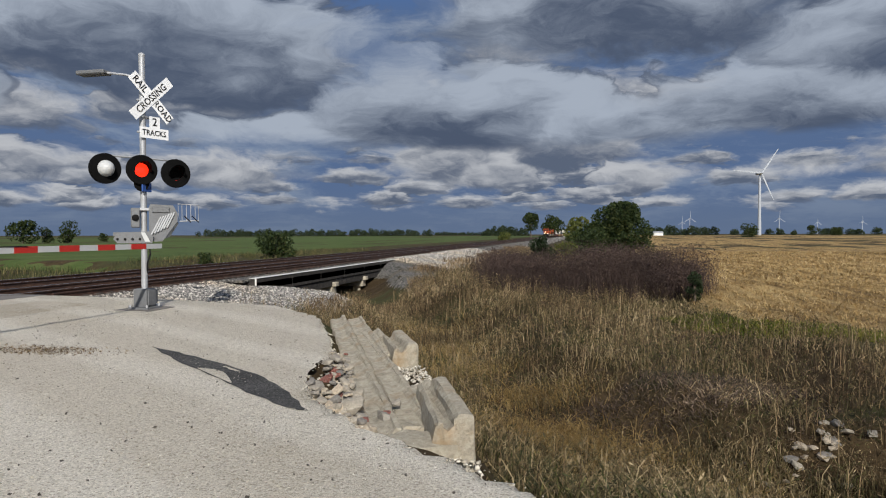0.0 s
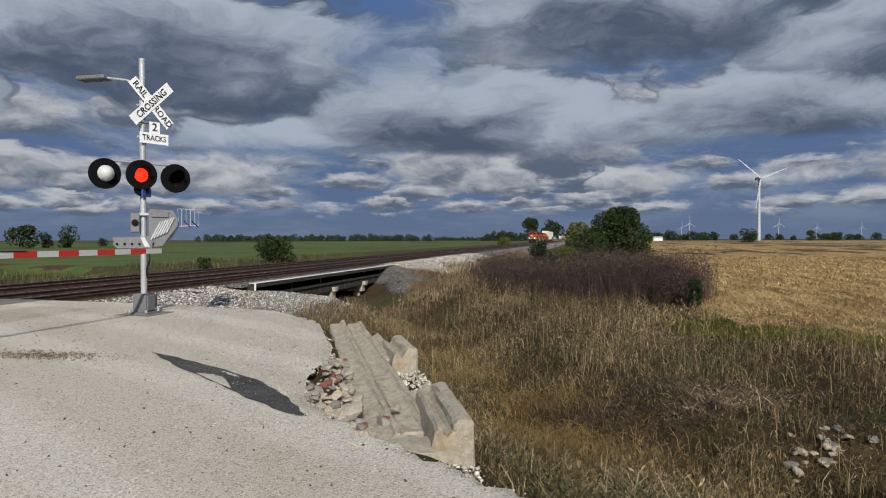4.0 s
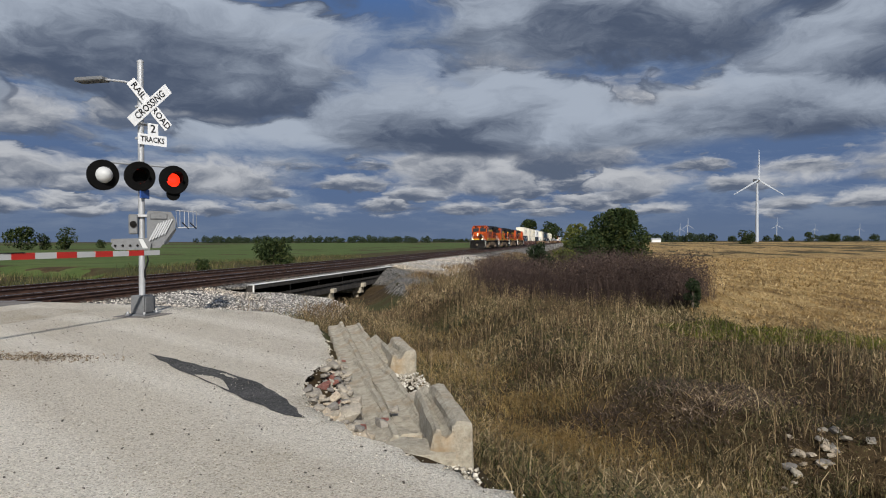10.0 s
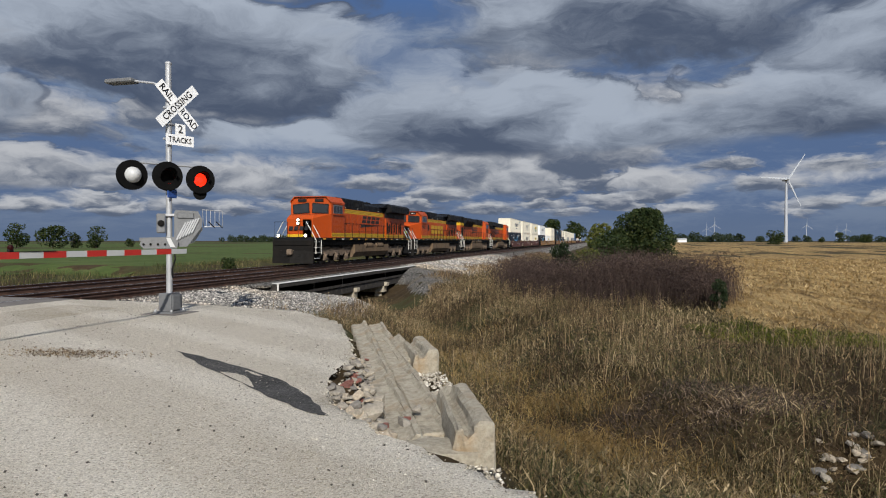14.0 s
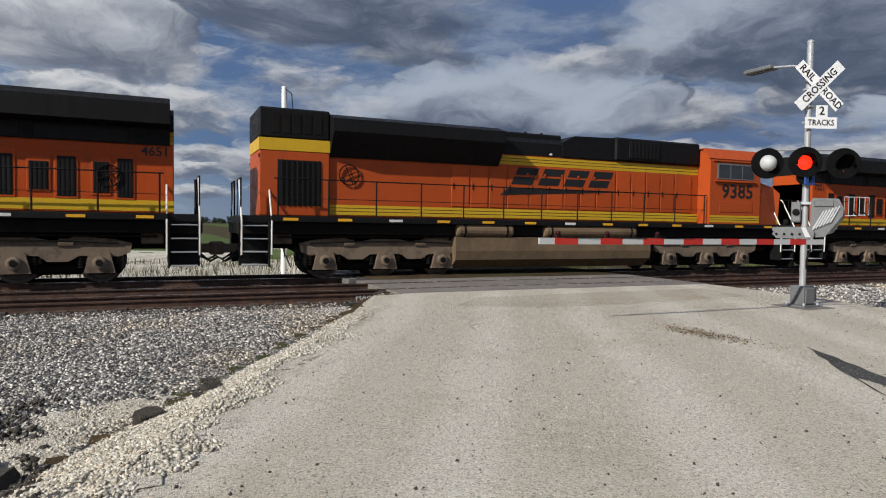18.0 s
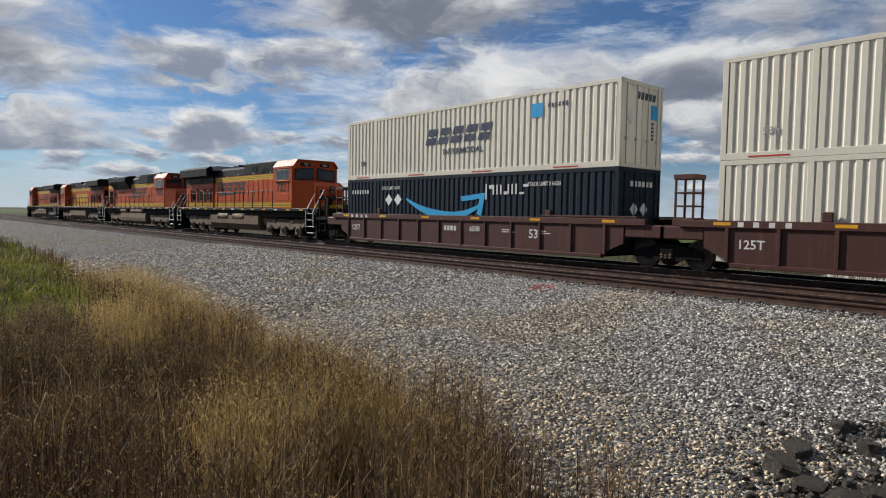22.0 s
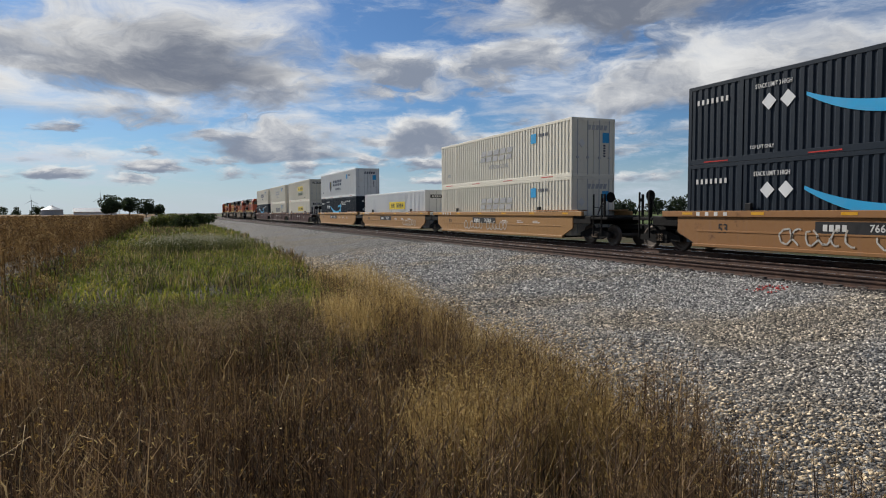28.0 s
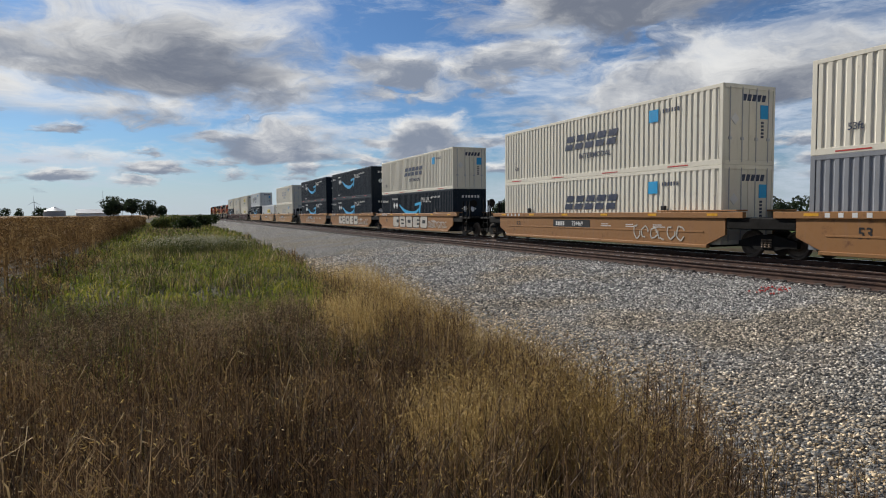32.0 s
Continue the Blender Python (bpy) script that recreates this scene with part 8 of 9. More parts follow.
def mounds(places, rng, leaf, thick):
    """Leafy rounded plants: places are (x, y, radius, height)."""
    out = []
    for cx, cy, r, h in places:
        n = int(thick * r * r * 400)
        a, u, q = rng.uniform(0, 2 * np.pi, n), rng.uniform(0, 1, n) ** 0.5, rng.uniform(0.05, 1, n)
        lump = 1 + 0.25 * np.sin(a * 3 + cx * 9) + 0.15 * np.sin(a * 5 + cy * 7)
        x, y = cx + np.cos(a) * u * r * lump, cy + np.sin(a) * u * r * lump
        out.append(sprigs(x, y, land(x, y) + h * q * np.sqrt(np.clip(1 - u * u * 0.85, 0.05, 1)), leaf * 0.6, leaf, rng))
    return join(*out)


def mat_zone(x, y):
    """The low dark matted hollow in the ditch bottom."""
    return np.hypot((x - 1.3 - 0.25 * (y - 11)) / 2.3, (y - 11.1) / 1.25) < 1 + 0.22 * wave(x, y, 1.6, 4)


def open_bank(x, y):
    return bank(x, y) & ~mat_zone(x, y)


def shore(x, y):
    """The near lip of the ditch, close to the road."""
    return bank(x, y) & (to_line(x, y, ROAD, True) < 5.6 + 0.5 * wave(x, y, 1.3, 8)) & (y < 9.6)


STALK, HEADS, OLIVE, LUSH, TAN, DARK = [], [], [], [], [], []
# tall dead weeds in tufts over the bank
for box, n, hi, w, per, sp in (((-9, 12, 2, 15), 5200, 0.62, 0.0095, 9, 0.22), ((-9, 9, 15, 26), 3600, 0.6, 0.013, 9, 0.3), ((-9, 9, 26, 44), 3600, 0.7, 0.022, 8, 0.4), ((-9, 10, 44, 90), 3000, 0.7, 0.045, 6, 0.6)):
    x, y = tufted(rng, n, box, lambda x, y: open_bank(x, y) & ((x < field_edge(y) - 1.5) | (y > 24)), per, sp)
    st, hd = forbs(x, y, hi * rng.uniform(0.45, 1.25, len(x)), w * rng.uniform(0.7, 1.3, len(x)), rng, 5, 3, w * 1.8)
    STALK.append(st)
    HEADS.append(hd)
# leaning grass with furry heads
for box, n, hi, w, keep in (((-3, 9, 3, 9.5), 26000, 0.46, 0.010, shore), ((-9, 9, 9, 16), 9000, 0.40, 0.012, open_bank), ((-9, 9, 16, 28), 9000, 0.42, 0.018, open_bank), ((-9, 9, 28, 60), 7000, 0.45, 0.035, open_bank)):
    x, y = tufted(rng, n, box, keep, 26, 0.26 if hi > 0.45 else 0.4)
    h = hi * rng.uniform(0.4, 1.2, len(x))
    pair, tips = arch(x, y, h, w * rng.uniform(0.6, 1.2, len(x)), h * 0.75, rng)
    k = rng.random(len(x))
    TAN.append(pair)
    pick = k < 0.30
    HEADS.append(tassels(tips[pick], 0.075 if hi > 0.45 else 0.075 * w / 0.012, rng))
# fresh green blades at the near lip
x, y = tufted(rng, 13000, (-2.5, 10, 2.5, 8.6), shore, 60, 0.26)
h = rng.uniform(0.15, 0.5, len(x))
LUSH.append(arch(x, y, h, rng.uniform(0.006, 0.014, len(x)), h * 0.6, rng)[0])
# olive bushy plants, denser beside the slabs
spots = [(-2.0, 9.2, 0.42, 0.55), (-1.75, 8.5, 0.36, 0.45), (-2.6, 10.4, 0.45, 0.6), (-1.5, 9.6, 0.35, 0.4), (-3.3, 12.0, 0.5, 0.6), (-2.5, 13.4, 0.5, 0.55), (-4.2, 13.6, 0.5, 0.6)]
for box, n in (((-3, 11, 3, 9), 200), ((-8, 8, 9, 16), 260), ((-8, 8, 16, 26), 240)):
    x, y = strew(rng, n * 3, box, lambda x, y: open_bank(x, y) & patchy(x, y, 0.5, 15, -0.1))
    spots += [(a, b, rng.uniform(0.14, 0.36), rng.uniform(0.18, 0.5)) for a, b in zip(x[:n], y[:n])]
near, far = [q for q in spots if q[1] < 14], [q for q in spots if q[1] >= 14]
OLIVE += [mounds(near, rng, 0.022, 2.6), mounds(far, rng, 0.036, 1.5)]
OLIVE.append(clumps(900, (-9, 10, 30, 90), lambda x, y: bank(x, y), 0.3, 16, 0.55, 0.07, rng))
# brown and dark bushy weeds
for seed, lo, bag, n in ((22, -0.35, TAN, 150), (31, -0.1, DARK, 150)):
    for box in ((-3, 9, 3, 9), (-8, 8, 9, 16), (-8, 8, 16, 30)):
        x, y = strew(rng, n * 4, box, lambda x, y: bank(x, y) & patchy(x, y, 0.6, seed, lo))
        bag.append(mounds([(a, b, rng.uniform(0.12, 0.32), rng.uniform(0.15, 0.45)) for a, b in zip(x[:n], y[:n])], rng, 0.018 if box[2] < 9 else 0.03, 2.0))
# the matted hollow
x, y = strew(rng, 9000, (-2, 5, 9, 13.5), lambda x, y: bank(x, y) & mat_zone(x, y))
h = rng.uniform(0.05, 0.2, len(x))
DARK.append(arch(x, y, h, rng.uniform(0.008, 0.02, len(x)), h * 2.0, rng)[0])
grow("dry_weeds", "dead brown branching weeds along the ditch", "dry", join(*STALK))
grow("seed_heads", "tan seed clusters and furry grass heads", "grass", join(*HEADS))
grow("leafy_weeds", "bushy olive weeds on the ditch bank", "broad", join(*OLIVE))
grow("rough_grass", "arching tan and olive grass on the ditch bank", "grass", join(*TAN))
grow("shore_grass", "fresh green grass blades at the ditch lip", "fresh", join(*LUSH))
grow("dark_weeds", "dark withered weeds matted in the ditch", "mat", join(*DARK))
P = []
for cx, cy, r, n in ((-0.4, 10.1, 0.5, 1700), (0.2, 9.5, 0.45, 1300), (-1.2, 10.7, 0.4, 800), (-0.9, 12.6, 0.5, 1300), (0.7, 9.0, 0.4, 900), (-2.6, 15.0, 0.6, 900), (-3.6, 17.5, 0.7, 900), (-5.0, 21.0, 0.9, 900), (1.6, 8.2, 0.35, 600), (-0.2, 8.2, 0.35, 600)):
    x, y = cx + rng.normal(size=n) * r, cy + rng.normal(size=n) * r * 0.8
    h = rng.uniform(0.12, 0.42, n)
    P.append(arch(x, y, h, rng.uniform(0.006, 0.012, n), h * 1.5, rng)[0])
L = []
for box, n, w in (((-3.5, 12, 3, 10), 30000, 0.008), ((-8, 9, 10, 18), 30000, 0.013), ((-8, 7, 18, 30), 20000, 0.022)):
    x, y = tufted(rng, n, box, bank, 50, 0.4)
    L.append(blades(x, y, rng.uniform(0.03, 0.16, len(x)), w * rng.uniform(0.6, 1.6, len(x)), rng, 2.6, 0.02, 0.5))
grow("dead_litter", "dead grass and leaf litter over the bank", "dry", join(*L))
grow("golden_grass", "bent golden grass in clumps along the ditch", "golden", join(*P))
P = []
for box, n, hi, w in (((2, 13, 8.5, 13), 16000, 0.14, 0.014), ((2, 7, 13, 20), 26000, 0.16, 0.018)):
    x, y = tufted(rng, n, box, lambda x, y: (x < field_edge(y) + 0.15) & (x > field_edge(y) - 1.25 + 0.5 * wave(x, y, 1.1, 2)), 30, 0.2)
    P.append(arch(x, y, hi * rng.uniform(0.4, 1.3, len(x)), w * rng.uniform(0.7, 1.4, len(x)), 0.14 * rng.uniform(0.5, 1.4, len(x)), rng)[0])
grow("green_grass", "fresh green grass at the field edge", "lush", join(*P))


def ditch_stones():
    rnd = random.Random(31)
    data = [stone_mesh(q + 50, 1.0, 0.6).data("ditch_stone", "palestone") for q in range(4)]
    for k in range(26):
        u, v = rnd.gauss(0, 0.30), rnd.gauss(0, 0.20)
        x, y, size = 2.95 + u, 8.85 + v + 0.2 * u, rnd.uniform(0.09, 0.19)
        ob = new("ditch_stone", rnd.choice(data))
        ob.matrix_basis = pose(x, y, land1(x, y) + size * 0.15, rnd.uniform(-25, 25), rnd.uniform(-25, 25), rnd.uniform(0, 360)) @ Matrix.Diagonal((size, size * 0.9, size * 0.8, 1))
        tagged(ob, "pale grey field stone heaped among the weeds", "stone", "stones heaped in the ditch")


ditch_stones()

P = []
x, y = strew(rng, 9000, (-11.5, -7.4, 43, 110), lambda x, y: x > -10.2 + 0.9 * wave(x, y, 0.4, 3) - 0.01 * (y - 40))
P.append(blades(x, y, rng.uniform(0.2, 0.7, len(x)), rng.uniform(0.015, 0.035, len(x)), rng, 0.8, 0, 0.3))
x, y = strew(rng, 9000, (-10.5, -7.4, 16, 43), lambda x, y: (x > -8.8 + 0.8 * wave(x, y, 0.5, 3)) | (y > 38))
P.append(blades(x, y, rng.uniform(0.15, 0.55, len(x)), rng.uniform(0.010, 0.022, len(x)), rng, 0.9, 0, 0.3))
grow("dry_weeds", "tan weeds at the foot of the ballast", "dry", join(*P))

# bare purple thicket
def thicket():
    out = []
    g = np.random.default_rng(21)
    for cx, cy, r, h, n in ((-1.8, 27.5, 1.5, 1.6, 1500), (0.2, 26.5, 1.7, 1.9, 2000), (1.9, 26.8, 1.8, 2.0, 2200), (3.4, 27.4, 1.5, 1.8, 1700), (1.0, 29.5, 2.0, 2.1, 2000), (-3.4, 31.5, 1.6, 1.7, 1500), (3.6, 25.2, 1.0, 1.3, 900), (-2.6, 29.5, 1.5, 1.6, 1300), (-4.4, 36, 1.6, 1.7, 1200)):
        x, y = cx + g.normal(size=n) * r * 0.5, cy + g.normal(size=n) * r * 0.5
        out.append(blades(x, y, h * g.uniform(0.5, 1.08, n) * np.exp(-0.18 * ((x - cx) ** 2 + (y - cy) ** 2) / r ** 2), g.uniform(0.006, 0.014, n), g, 0.45))
        k = g.integers(0, n, n * 5)
        d = sprigs(x[k], y[k], land(x[k], y[k]) + h * g.uniform(0.35, 0.95, len(k)), 0.16, 0.05, g)
        out.append(d)
    grow("bare_thicket", "bare purplish-brown shrubs beside the ditch", "twig", join(*out))


thicket()

# stubble
P = []
for box, n, hi, w in (((3.5, 30, 7, 30), 52000, 0.17, 0.020), ((4, 60, 30, 80), 34000, 0.24, 0.05)):
    x, y = strew(rng, n, box, lambda x, y: (x > field_edge(y) + 0.1) & (y > 8) & (to_line(x, y, ROAD, True) > 3))
    x = np.where(rng.random(len(x)) < 0.6, np.round(x / 0.76) * 0.76 + rng.normal(size=len(x)) * 0.06, x)
    P.append(blades(x, y, hi * rng.uniform(0.3, 1.1, len(x)), w * rng.uniform(0.6, 1.6, len(x)), rng, 1.6, 0.03, 0.5))
grow("corn_stubble", "cut corn stalks and husks in rows", "straw", join(*P))

# brown weeds and reeds along the far side of the tracks
P = []
x, y = strew(rng, 26000, (-38, -24.2, -20, 90), lambda x, y: off_road(x, y, 0.6) & (wave(x, y, 0.4, 3) > -0.6))
P.append(blades(x, y, rng.uniform(0.15, 0.6, len(x)), rng.uniform(0.015, 0.035, len(x)), rng, 0.6))
grow("trackside_weeds", "olive and tan weeds beyond the far track", "broad", join(*P))

# south side: tall dead stems close by, golden tufts, a green strip, pale seed heads
def stand(x, y):
    return verge(x, y) & ((y > -10.2 + 1.8 * wave(x, y, 0.9, 2)) | (x < -2.2 + 0.10 * y + 0.7 * wave(x, y, 0.8, 5)) | (x > 2.9))


STALK, HEADS, OLIVE, TAN = [], [], [], []
for box, n, hi, w, per, sp in (((-5.6, 4.2, -6, -2.3), 3600, 1.15, 0.0085, 10, 0.15), ((-5.6, 4.2, -10, -6), 4200, 1.12, 0.010, 10, 0.2), ((-6.0, 4.2, -17, -10), 3000, 1.0, 0.014, 9, 0.28), ((-7.5, 4.2, -40, -17), 3200, 0.8, 0.026, 8, 0.4)):
    x, y = tufted(rng, n, box, stand, per, sp)
    h = hi * rng.uniform(0.55, 1.12, len(x)) * (0.88 + 0.22 * wave(x, y, 0.8, 6))
    st, hd = forbs(x, y, h, w * rng.uniform(0.7, 1.4, len(x)), rng, 6, 1, w * 1.5)
    STALK.append(st)
    HEADS.append(hd)
    # a ragged understorey of thin dead stems
    x, y = tufted(rng, int(n * 1.3), box, stand, 16, sp)
    TAN.append(blades(x, y, hi * rng.uniform(0.25, 0.75, len(x)), w * rng.uniform(0.6, 1.1, len(x)), rng, 0.4))
grow("tall_weeds", "tall dead branching weed stems on the road bank", "stem", join(*STALK))
grow("seed_flecks", "golden seed heads on the dead weeds", "seed", join(*HEADS))
grow("thin_stems", "thin dark understorey of dead stems", "stem", join(*TAN))
spots = []
for box, n, r0, h0 in (((-4.6, 4.0, -9, -3.6), 60, 0.22, 0.45), ((-4.8, 4.0, -14, -8), 150, 0.3, 0.42), ((-5.6, 4.2, -24, -13), 170, 0.45, 0.42), ((-6.5, 4.2, -50, -22), 160, 0.7, 0.5)):
    x, y = strew(rng, n * 3, box, lambda x, y: verge(x, y) & patchy(x, y, 0.6, 5, -0.1))
    spots += [(a, b, r0 * rng.uniform(0.5, 1.2), h0 * rng.uniform(0.5, 1.2)) for a, b in zip(x[:n], y[:n])]
spots += [(2.6, -17.5, 0.9, 1.0), (2.2, -20.5, 0.9, 1.1), (1.8, -16.4, 0.6, 0.75), (2.7, -24, 0.9, 0.9), (-0.6, -15.6, 0.5, 0.6)]
OLIVE = [mounds([q for q in spots if q[1] > -9], rng, 0.02, 2.4), mounds([q for q in spots if -24 < q[1] <= -9], rng, 0.034, 1.4), mounds([q for q in spots if q[1] <= -24], rng, 0.06, 0.6)]
grow("leafy_weeds", "olive leafy weeds in mounds on the grassy strip", "broad", join(*OLIVE))
# pinkish brown seeding weeds before the green strip
P, Q = [], []
x, y = tufted(rng, 1600, (-3.0, 3.6, -14.5, -9.5), lambda x, y: verge(x, y), 10, 0.25)
st, hd = forbs(x, y, rng.uniform(0.5, 0.95, len(x)), rng.uniform(0.008, 0.014, len(x)), rng, 6, 5, 0.022)
grow("brown_weeds", "rust-brown plumed weeds before the grass strip", "dry", join(st, hd))
P = []
x, y = strew(rng, 1500, (-4.2, 3.6, -4.6, -2.4), lambda x, y: verge(x, y))
P.append(blades(x, y, rng.uniform(0.05, 0.3, len(x)), rng.uniform(0.005, 0.010, len(x)), rng, 3.0, 0.02, 0.6))
grow("fallen_stalks", "broken grey stalks lying at the foot of the weeds", "straw", join(*P))
P = []
x, y = strew(rng, 46, (-4.6, 3.0, -9, -3.0), lambda x, y: verge(x, y))
for cx, cy in zip(x, y):
    n = 4
    P.append(arch(cx + rng.normal(size=n) * 0.05, cy + rng.normal(size=n) * 0.05, rng.uniform(0.6, 1.25, n), np.full(n, 0.013), rng.uniform(0.2, 0.7, n), rng)[0])
grow("pale_stalks", "pale bleached stalks standing out of the weeds", "straw", join(*P))
P = []
for cx, cy, r, n, h in ((-3.9, -6.3, 0.6, 900, 0.8), (-4.2, -7.2, 0.5, 600, 0.8), (-3.2, -6.6, 0.5, 420, 0.85), (-2.4, -5.4, 0.5, 300, 0.8), (-4.4, -8.4, 0.5, 520, 0.85), (-3.6, -5.2, 0.5, 900, 0.86), (-3.0, -5.3, 0.45, 600, 0.88), (-3.75, -4.4, 0.35, 420, 0.75), (-2.5, -5.7, 0.45, 420, 0.88), (-3.5, -13.4, 0.6, 700, 0.9), (-3.2, -11.6, 0.5, 500, 0.9), (-4.3, -9.6, 0.4, 420, 0.85), (-4.6, -11.2, 0.5, 520, 0.9), (-4.8, -13.4, 0.5, 520, 0.95), (-5.2, -16.5, 0.7, 560, 0.9), (-5.6, -21, 1.0, 600, 0.9)):
    x, y = cx + rng.normal(size=n) * r * 0.6, cy + rng.normal(size=n) * r * 0.75
    hh = h * rng.uniform(0.5, 1.12, n)
    P.append(blades(x, y, hh, rng.uniform(0.006, 0.012, n), rng, 0.4))
    k = rng.integers(0, n, n * 6)
    P.append(sprigs(x[k], y[k], land(x[k], y[k]) + hh[k] * rng.uniform(0.5, 1.05, len(k)), 0.04, 0.021, rng))
grow("golden_tufts", "golden dry grass tufts at the foot of the ballast", "golden", join(*P))
P = []
for box, n, hi, w, sp in (((-4.8, 4.2, -20, -8), 22000, 0.26, 0.018, 0.3), ((-6.2, 4.2, -60, -20), 22000, 0.36, 0.036, 0.6), ((-9, 4.7, -170, -60), 16000, 0.5, 0.10, 1.5)):
    x, y = tufted(rng, n, box, lambda x, y: verge(x, y) & (y < -10.5 + 1.5 * wave(x, y, 0.7, 4)), 24, sp)
    h = hi * rng.uniform(0.3, 1.3, len(x))
    P.append(arch(x, y, h, w * rng.uniform(0.6, 1.4, len(x)), h * 0.6, rng)[0])
grow("green_strip", "low green grass between the corn and the ballast", "lush", join(*P))
P = []
for box, n, hi, w, sp in (((-4.6, 4.0, -22, -7), 5000, 0.5, 0.016, 0.3), ((-6.2, 4.0, -60, -22), 7000, 0.6, 0.032, 0.7), ((-9, 4.7, -170, -60), 9000, 0.7, 0.09, 1.5)):
    x, y = tufted(rng, n, box, lambda x, y: verge(x, y) & patchy(x, y, 0.6, 12, -0.1), 20, sp)
    P.append(blades(x, y, hi * rng.uniform(0.4, 1.2, len(x)), w * rng.uniform(0.6, 1.5, len(x)), rng, 0.5))
grow("rough_grass", "tan and olive grass among the green strip", "grass", join(*P))
P, Q = [], []
n = 5000
x, y = -1.8 + rng.normal(size=n) * 1.5, -46 + rng.normal(size=n) * 1.9
h = rng.uniform(0.5, 1.05, n)
st, hd = forbs(x, y, h, rng.uniform(0.02, 0.04, n), rng, 3, 2, 0.05)
grow("weed_clump", "leafy green stems of tall seeding weeds", "fresh", st)
k = rng.integers(0, n, n * 2)
grow("seed_fluff", "pale fluffy seed heads on tall weeds", "pale", sprigs(x[k], y[k], land(x[k], y[k]) + h[k] * rng.uniform(0.8, 1.08, len(k)), 0.09, 0.05, rng))


# standing corn
def corn():
    g = np.random.default_rng(5)
    out = []
    x, y = [], []
    for r in range(60):
        gap = 0.24 if r < 5 else 0.5 if r < 14 else 1.1
        yy = np.arange(-9.0 - 0.25 * r, -150 if r < 30 else -90, -gap)
        x.append(np.full(len(yy), 4.4 + 0.76 * r) + g.normal(size=len(yy)) * 0.05)
        y.append(yy + g.normal(size=len(yy)) * 0.07)
    x, y = np.concatenate(x), np.concatenate(y)
    h = g.uniform(1.55, 2.05, len(x))
    out.append(blades(x, y, h, np.where(y > -60, 0.022, 0.05), g, 0.08))
    for k in range(6):
        n = len(x)
        a = g.uniform(0, 2 * np.pi, n)
        base = land(x, y) + h * (0.25 + 0.12 * k)
        ln = g.uniform(0.3, 0.62, n)
        w = np.where(y > -60, g.uniform(0.025, 0.055, n), 0.10)
        dx, dy = np.cos(a), np.sin(a)
        v = np.zeros((n, 5, 3))
        v[:, 0] = np.stack([x, y, base], -1)
        v[:, 1] = np.stack([x, y, base + w], -1)
        v[:, 2] = np.stack([x + dx * ln * 0.5 - dy * w * 0.5, y + dy * ln * 0.5 + dx * w * 0.5, base + ln * 0.22], -1)
        v[:, 3] = np.stack([x + dx * ln * 0.5 + dy * w * 0.5, y + dy * ln * 0.5 - dx * w * 0.5, base + ln * 0.22], -1)
        v[:, 4] = np.stack([x + dx * ln * 0.9, y + dy * ln * 0.9, base - ln * g.uniform(0.1, 0.7, n)], -1)
        i = np.arange(n)[:, None] * 5
        out.append((v.reshape(-1, 3), np.concatenate([i + np.array((0, 2, 1)), i + np.array((1, 2, 3)), i + np.array((2, 3, 4))])))
    grow("standing_corn", "dry brown corn standing in rows", "corn", join(*out))
    xs, ys = np.concatenate([np.arange(9, 60, 1.5), np.arange(60, 900, 30)]), -np.concatenate([np.arange(12, 130, 1.5), np.arange(130, 900, 30)])
    gx, gy = np.meshgrid(xs, ys)
    z = 0.62 + 0.12 * wave(gx, gy, 2.5, 3) + 0.10 * wave(gx, gy, 0.3, 3) - np.where((gx < 10) | (gy > -13), 1.4, 0)
    ny, nx = gx.shape
    i = np.arange(nx * ny).reshape(ny, nx)
    q = np.stack([i[:-1, :-1], i[:-1, 1:], i[1:, 1:], i[1:, :-1]], -1).reshape(-1, 4)
    tagged(new("corn_canopy", quick("corn_canopy", np.stack([gx, gy, z], -1).reshape(-1, 3), q, M["cornmat"])), "thick brown canopy of the far corn", "plants", kind="stuff")


M["cornmat"] = earthy("corn_mass", ((0.30, (0.10, 0.056, 0.024)), (0.5, (0.20, 0.120, 0.050)), (0.72, (0.36, 0.25, 0.125))), 0.9, 0.2)
corn()


# loose stone
def chips(x, y, size, rng, lift=0.0):
    """Small eight-sided broken stones."""
    n = len(x)
    o = np.array(((1, 0, 0), (-1, 0, 0), (0, 1, 0), (0, -1, 0), (0, 0, 1), (0, 0, -1)), float)
    v = o[None] * rng.uniform(0.6, 1.3, (n, 6, 1)) + rng.normal(size=(n, 6, 3)) * 0.22
    a = rng.uniform(0, 2 * np.pi, n)
    c, s = np.cos(a), np.sin(a)
    t = rng.uniform(-0.9, 0.9, n)
    ct, st = np.cos(t), np.sin(t)
    v[..., 2] *= 0.75
    vy, vz = v[..., 1] * ct[:, None] - v[..., 2] * st[:, None], v[..., 1] * st[:, None] + v[..., 2] * ct[:, None]
    vx = v[..., 0]
    w = np.stack([vx * c[:, None] - vy * s[:, None], vx * s[:, None] + vy * c[:, None], vz], -1) * size[:, None, None]
    w += np.stack([x, y, land(x, y) + lift + size * 0.25], -1)[:, None]
    f = np.array(((0, 2, 4), (2, 1, 4), (1, 3, 4), (3, 0, 4), (2, 0, 5), (1, 2, 5), (3, 1, 5), (0, 3, 5)))
    return w.reshape(-1, 3), (np.arange(n)[:, None, None] * 6 + f[None]).reshape(-1, 3)


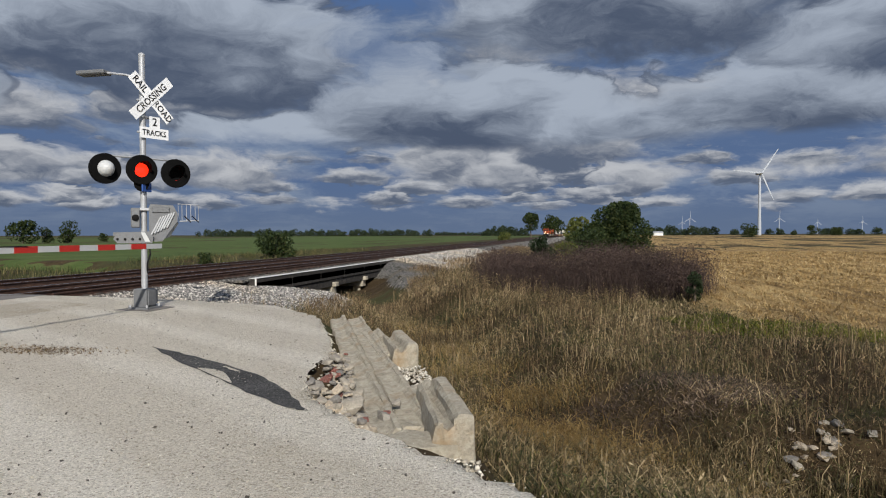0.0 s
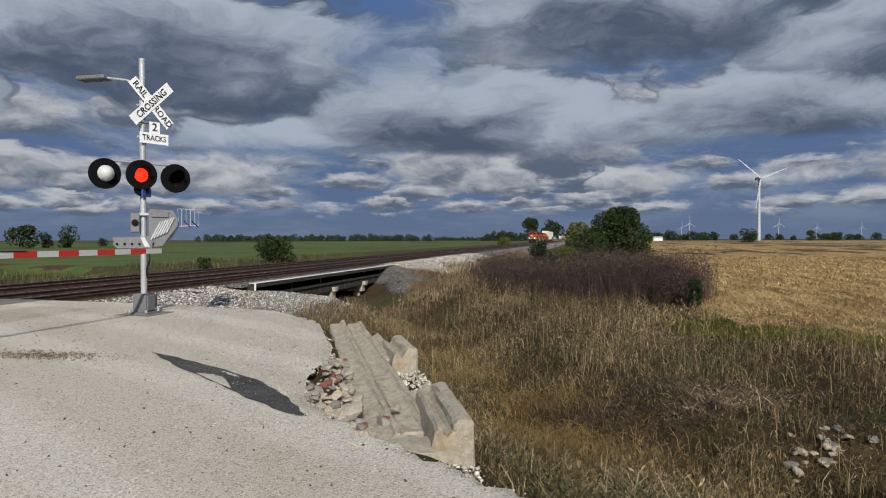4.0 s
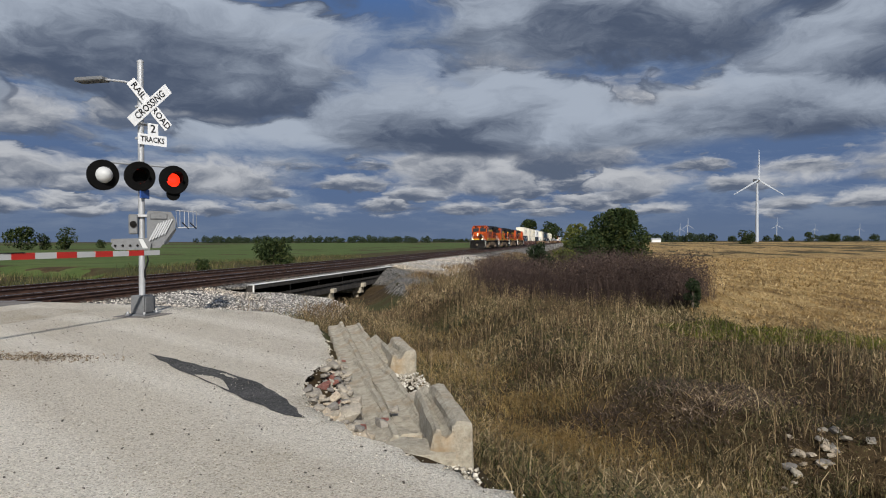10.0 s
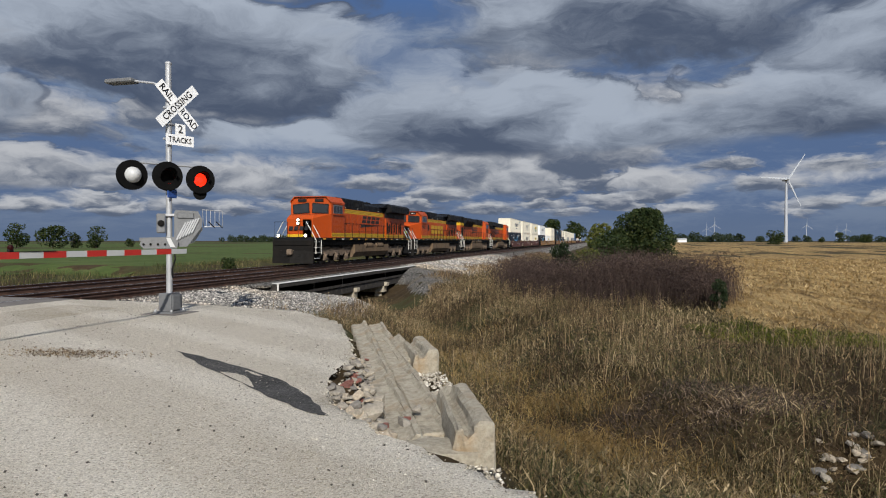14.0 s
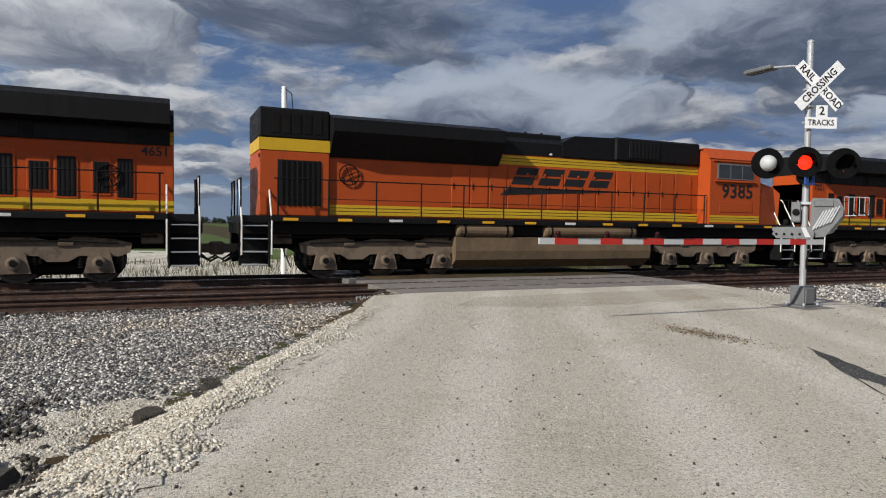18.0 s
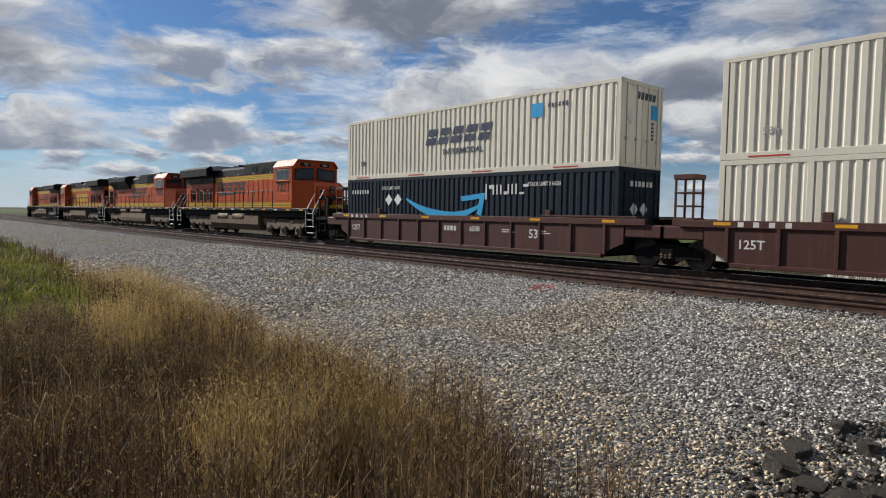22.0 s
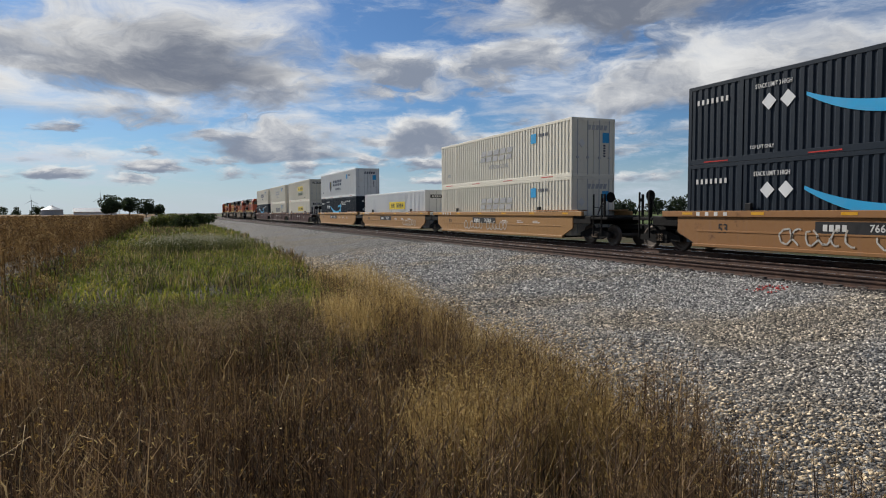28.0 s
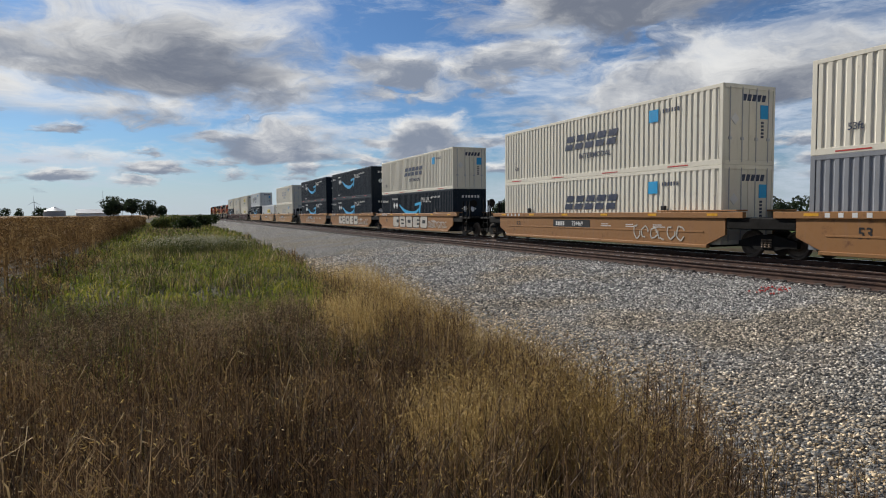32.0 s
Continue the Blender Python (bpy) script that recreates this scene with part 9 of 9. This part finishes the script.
def on_ballast(x, y):
    return off_road(x, y, -0.05) & (x < np.where(y < 9, -4.2 - 0.045 * np.clip(-4 - y, 0, 60), -7.7) + 0.5 * wave(x, y, 1.1, 3)) & ~((y > 24.4) & (y < 43) & (x > -13.2))


P = []
x, y = strew(rng, 100000, (-14.5, -4.0, -13, 5), on_ballast)
P.append(chips(x, y, rng.uniform(0.013, 0.036, len(x)), rng))
x, y = strew(rng, 30000, (-14.5, -4.4, -34, -13), on_ballast)
P.append(chips(x, y, rng.uniform(0.024, 0.052, len(x)), rng))
x, y = strew(rng, 16000, (-14.5, -7.6, 13.5, 24.4), on_ballast)
P.append(chips(x, y, rng.uniform(0.024, 0.046, len(x)), rng))
x, y = strew(rng, 16000, (-14.5, -7.6, 43, 80), on_ballast)
P.append(chips(x, y, rng.uniform(0.03, 0.07, len(x)), rng))
tagged(new("ballast_stones", quick("ballast_stones", *join(*P), "stone")), "loose grey and tan ballast stones", "stones", kind="stuff")
P = []
x, y = strew(rng, 22000, (-12, 4, -5, 13), lambda x, y: inside(x, y, ROAD) & (np.hypot(x, y) > 2.2) & (np.hypot(x, y) < 11))
P.append(chips(x, y, rng.uniform(0.004, 0.011, len(x)), rng, 0.016))
x, y = strew(rng, 2600, (-12, 4, -5, 13), lambda x, y: inside(x, y, ROAD) & (np.hypot(x, y) > 2.2))
DARKER = chips(x, y, rng.uniform(0.006, 0.016, len(x)), rng, 0.018)
x, y = strew(rng, 60000, (-14, 5, -6, 15), lambda x, y: (to_line(x, y, ROAD, True) < 0.45) & (np.hypot(x, y) > 2.0))
P.append(chips(x, y, rng.uniform(0.007, 0.020, len(x)), rng, 0.004))
x, y = strew(rng, 90000, (-13, 3, -6, 5), lambda x, y: ~inside(x, y, ROAD) & (y < 4.6 + 0 * x) & (rng.random(len(x)) < np.exp(-to_line(x, y, ROAD, True) / 0.8)) & (to_line(x, y, ROAD, True) < 3.2) & (np.hypot(x, y) > 2.4) & (x < -1.5))
P.append(chips(x, y, rng.uniform(0.008, 0.022, len(x)), rng, 0.012))
x, y = strew(rng, 90000, (-12.5, -0.5, -3.2, 4.2), lambda x, y: inside(x + 0.3 * wave(x, y, 2.0, 2), y + 0.3 * wave(x, y, 3.0, 7), APRON) & (np.hypot(x, y) > 2.0))
P.append(chips(x, y, rng.uniform(0.009, 0.026, len(x)), rng, 0.018))
x, y = strew(rng, 9000, (-4.6, -0.7, 4.4, 11), lambda x, y: inside(x, y, NOTCH) & ~inside(x, y, ROAD))
P.append(chips(x, y, rng.uniform(0.012, 0.035, len(x)), rng, 0.01))
tagged(new("limestone_chips", quick("limestone_chips", *join(*P), "limestone")), "loose pale limestone chips on the road", "stones", kind="stuff")
tagged(new("road_pebbles", quick("road_pebbles", *DARKER, "darkrock")), "scattered dark pebbles on the pale road", "stones", kind="stuff")
x, y = strew(rng, 40000, (-18.4, -13.9, -34, 24), lambda x, y: off_road(x, y, 0.0))
tagged(new("oily_stones", quick("oily_stones", *chips(x, y, rng.uniform(0.022, 0.045, len(x)), rng, 0.01), "bedstone")), "dark oily stones between the rails", "stones", kind="stuff")
x, y = strew(rng, 16000, (-10, -1, -3, 3.5), lambda x, y: (np.abs(to_line(x, y, APRON[3:9])) < 0.5) & patchy(x, y, 1.1, 6, -0.2) & (np.hypot(x, y) > 2.0))
tagged(new("asphalt_crumbs", quick("asphalt_crumbs", *chips(x, y, rng.uniform(0.014, 0.065, len(x)) * rng.uniform(0.4, 1.0, len(x)), rng, 0.03), "darkrock")), "dark crumbs of broken asphalt on the shoulder", "stones", kind="stuff")
c0, c1 = at_pixel_bearing(44.1, 8.75)
x, y = c0 + rng.normal(size=700) * 0.5, c1 + rng.normal(size=700) * 0.16
tagged(new("dried_weeds", quick("dried_weeds", *join(blades(x, y, rng.uniform(0.02, 0.05, 700), rng.uniform(0.005, 0.016, 700), rng, 3.0, 0.04, 0.5), chips(x[:200], y[:200], rng.uniform(0.006, 0.015, 200), rng, 0.02)), "dry")), "brown dried weeds pressed into the gravel", "plants", kind="stuff")
n = 30
x, y = -12.6 + rng.normal(size=n) * 0.30, -10.4 + rng.normal(size=n) * 0.22
tagged(new("marked_stones", quick("marked_stones", *chips(x, y, rng.uniform(0.02, 0.045, n), rng, 0.02), "redtape")), "ballast stones sprayed with red marking paint", "stones", kind="stuff")

# ---- what moves: the train, the lamps' added leaves, the turbine rotors ----
def motions():
    beats = [k * 0.5 for k in range(65)]
    for ob, behind, z in TRAIN:
        walk(ob, [(t, pose(FAR, head(t) + behind, RAIL_FAR + z)) for t in beats])
    for leaf, home, phase in SHUTTERS:
        rows, k, last = [], 0, None
        for n in range(0, 32 * FPS + 1):
            t = n / FPS
            shown = ((t / FLASH) % 1.0 < 0.44) == (phase == 0)
            if shown != last:
                if last is not None:
                    rows.append(((n - 1) / FPS, pose(-0.02, 0, 0.0 if not last else -0.30)))
                rows.append((t, pose(-0.02, 0, 0.0 if not shown else -0.30)))
            last = shown
        rows.append((32.0, pose(-0.02, 0, 0.0 if not last else -0.30)))
        tidy = []
        for r in rows:
            if not tidy or r[0] > tidy[-1][0] + 0.01:
                tidy.append(r)
        walk(leaf, tidy)
    for rotor, m, phase, rate in ROTORS:
        walk(rotor, [(t, m @ pose(0, 0, 0, 0, phase + rate * t, 0)) for t in range(33)])


motions()
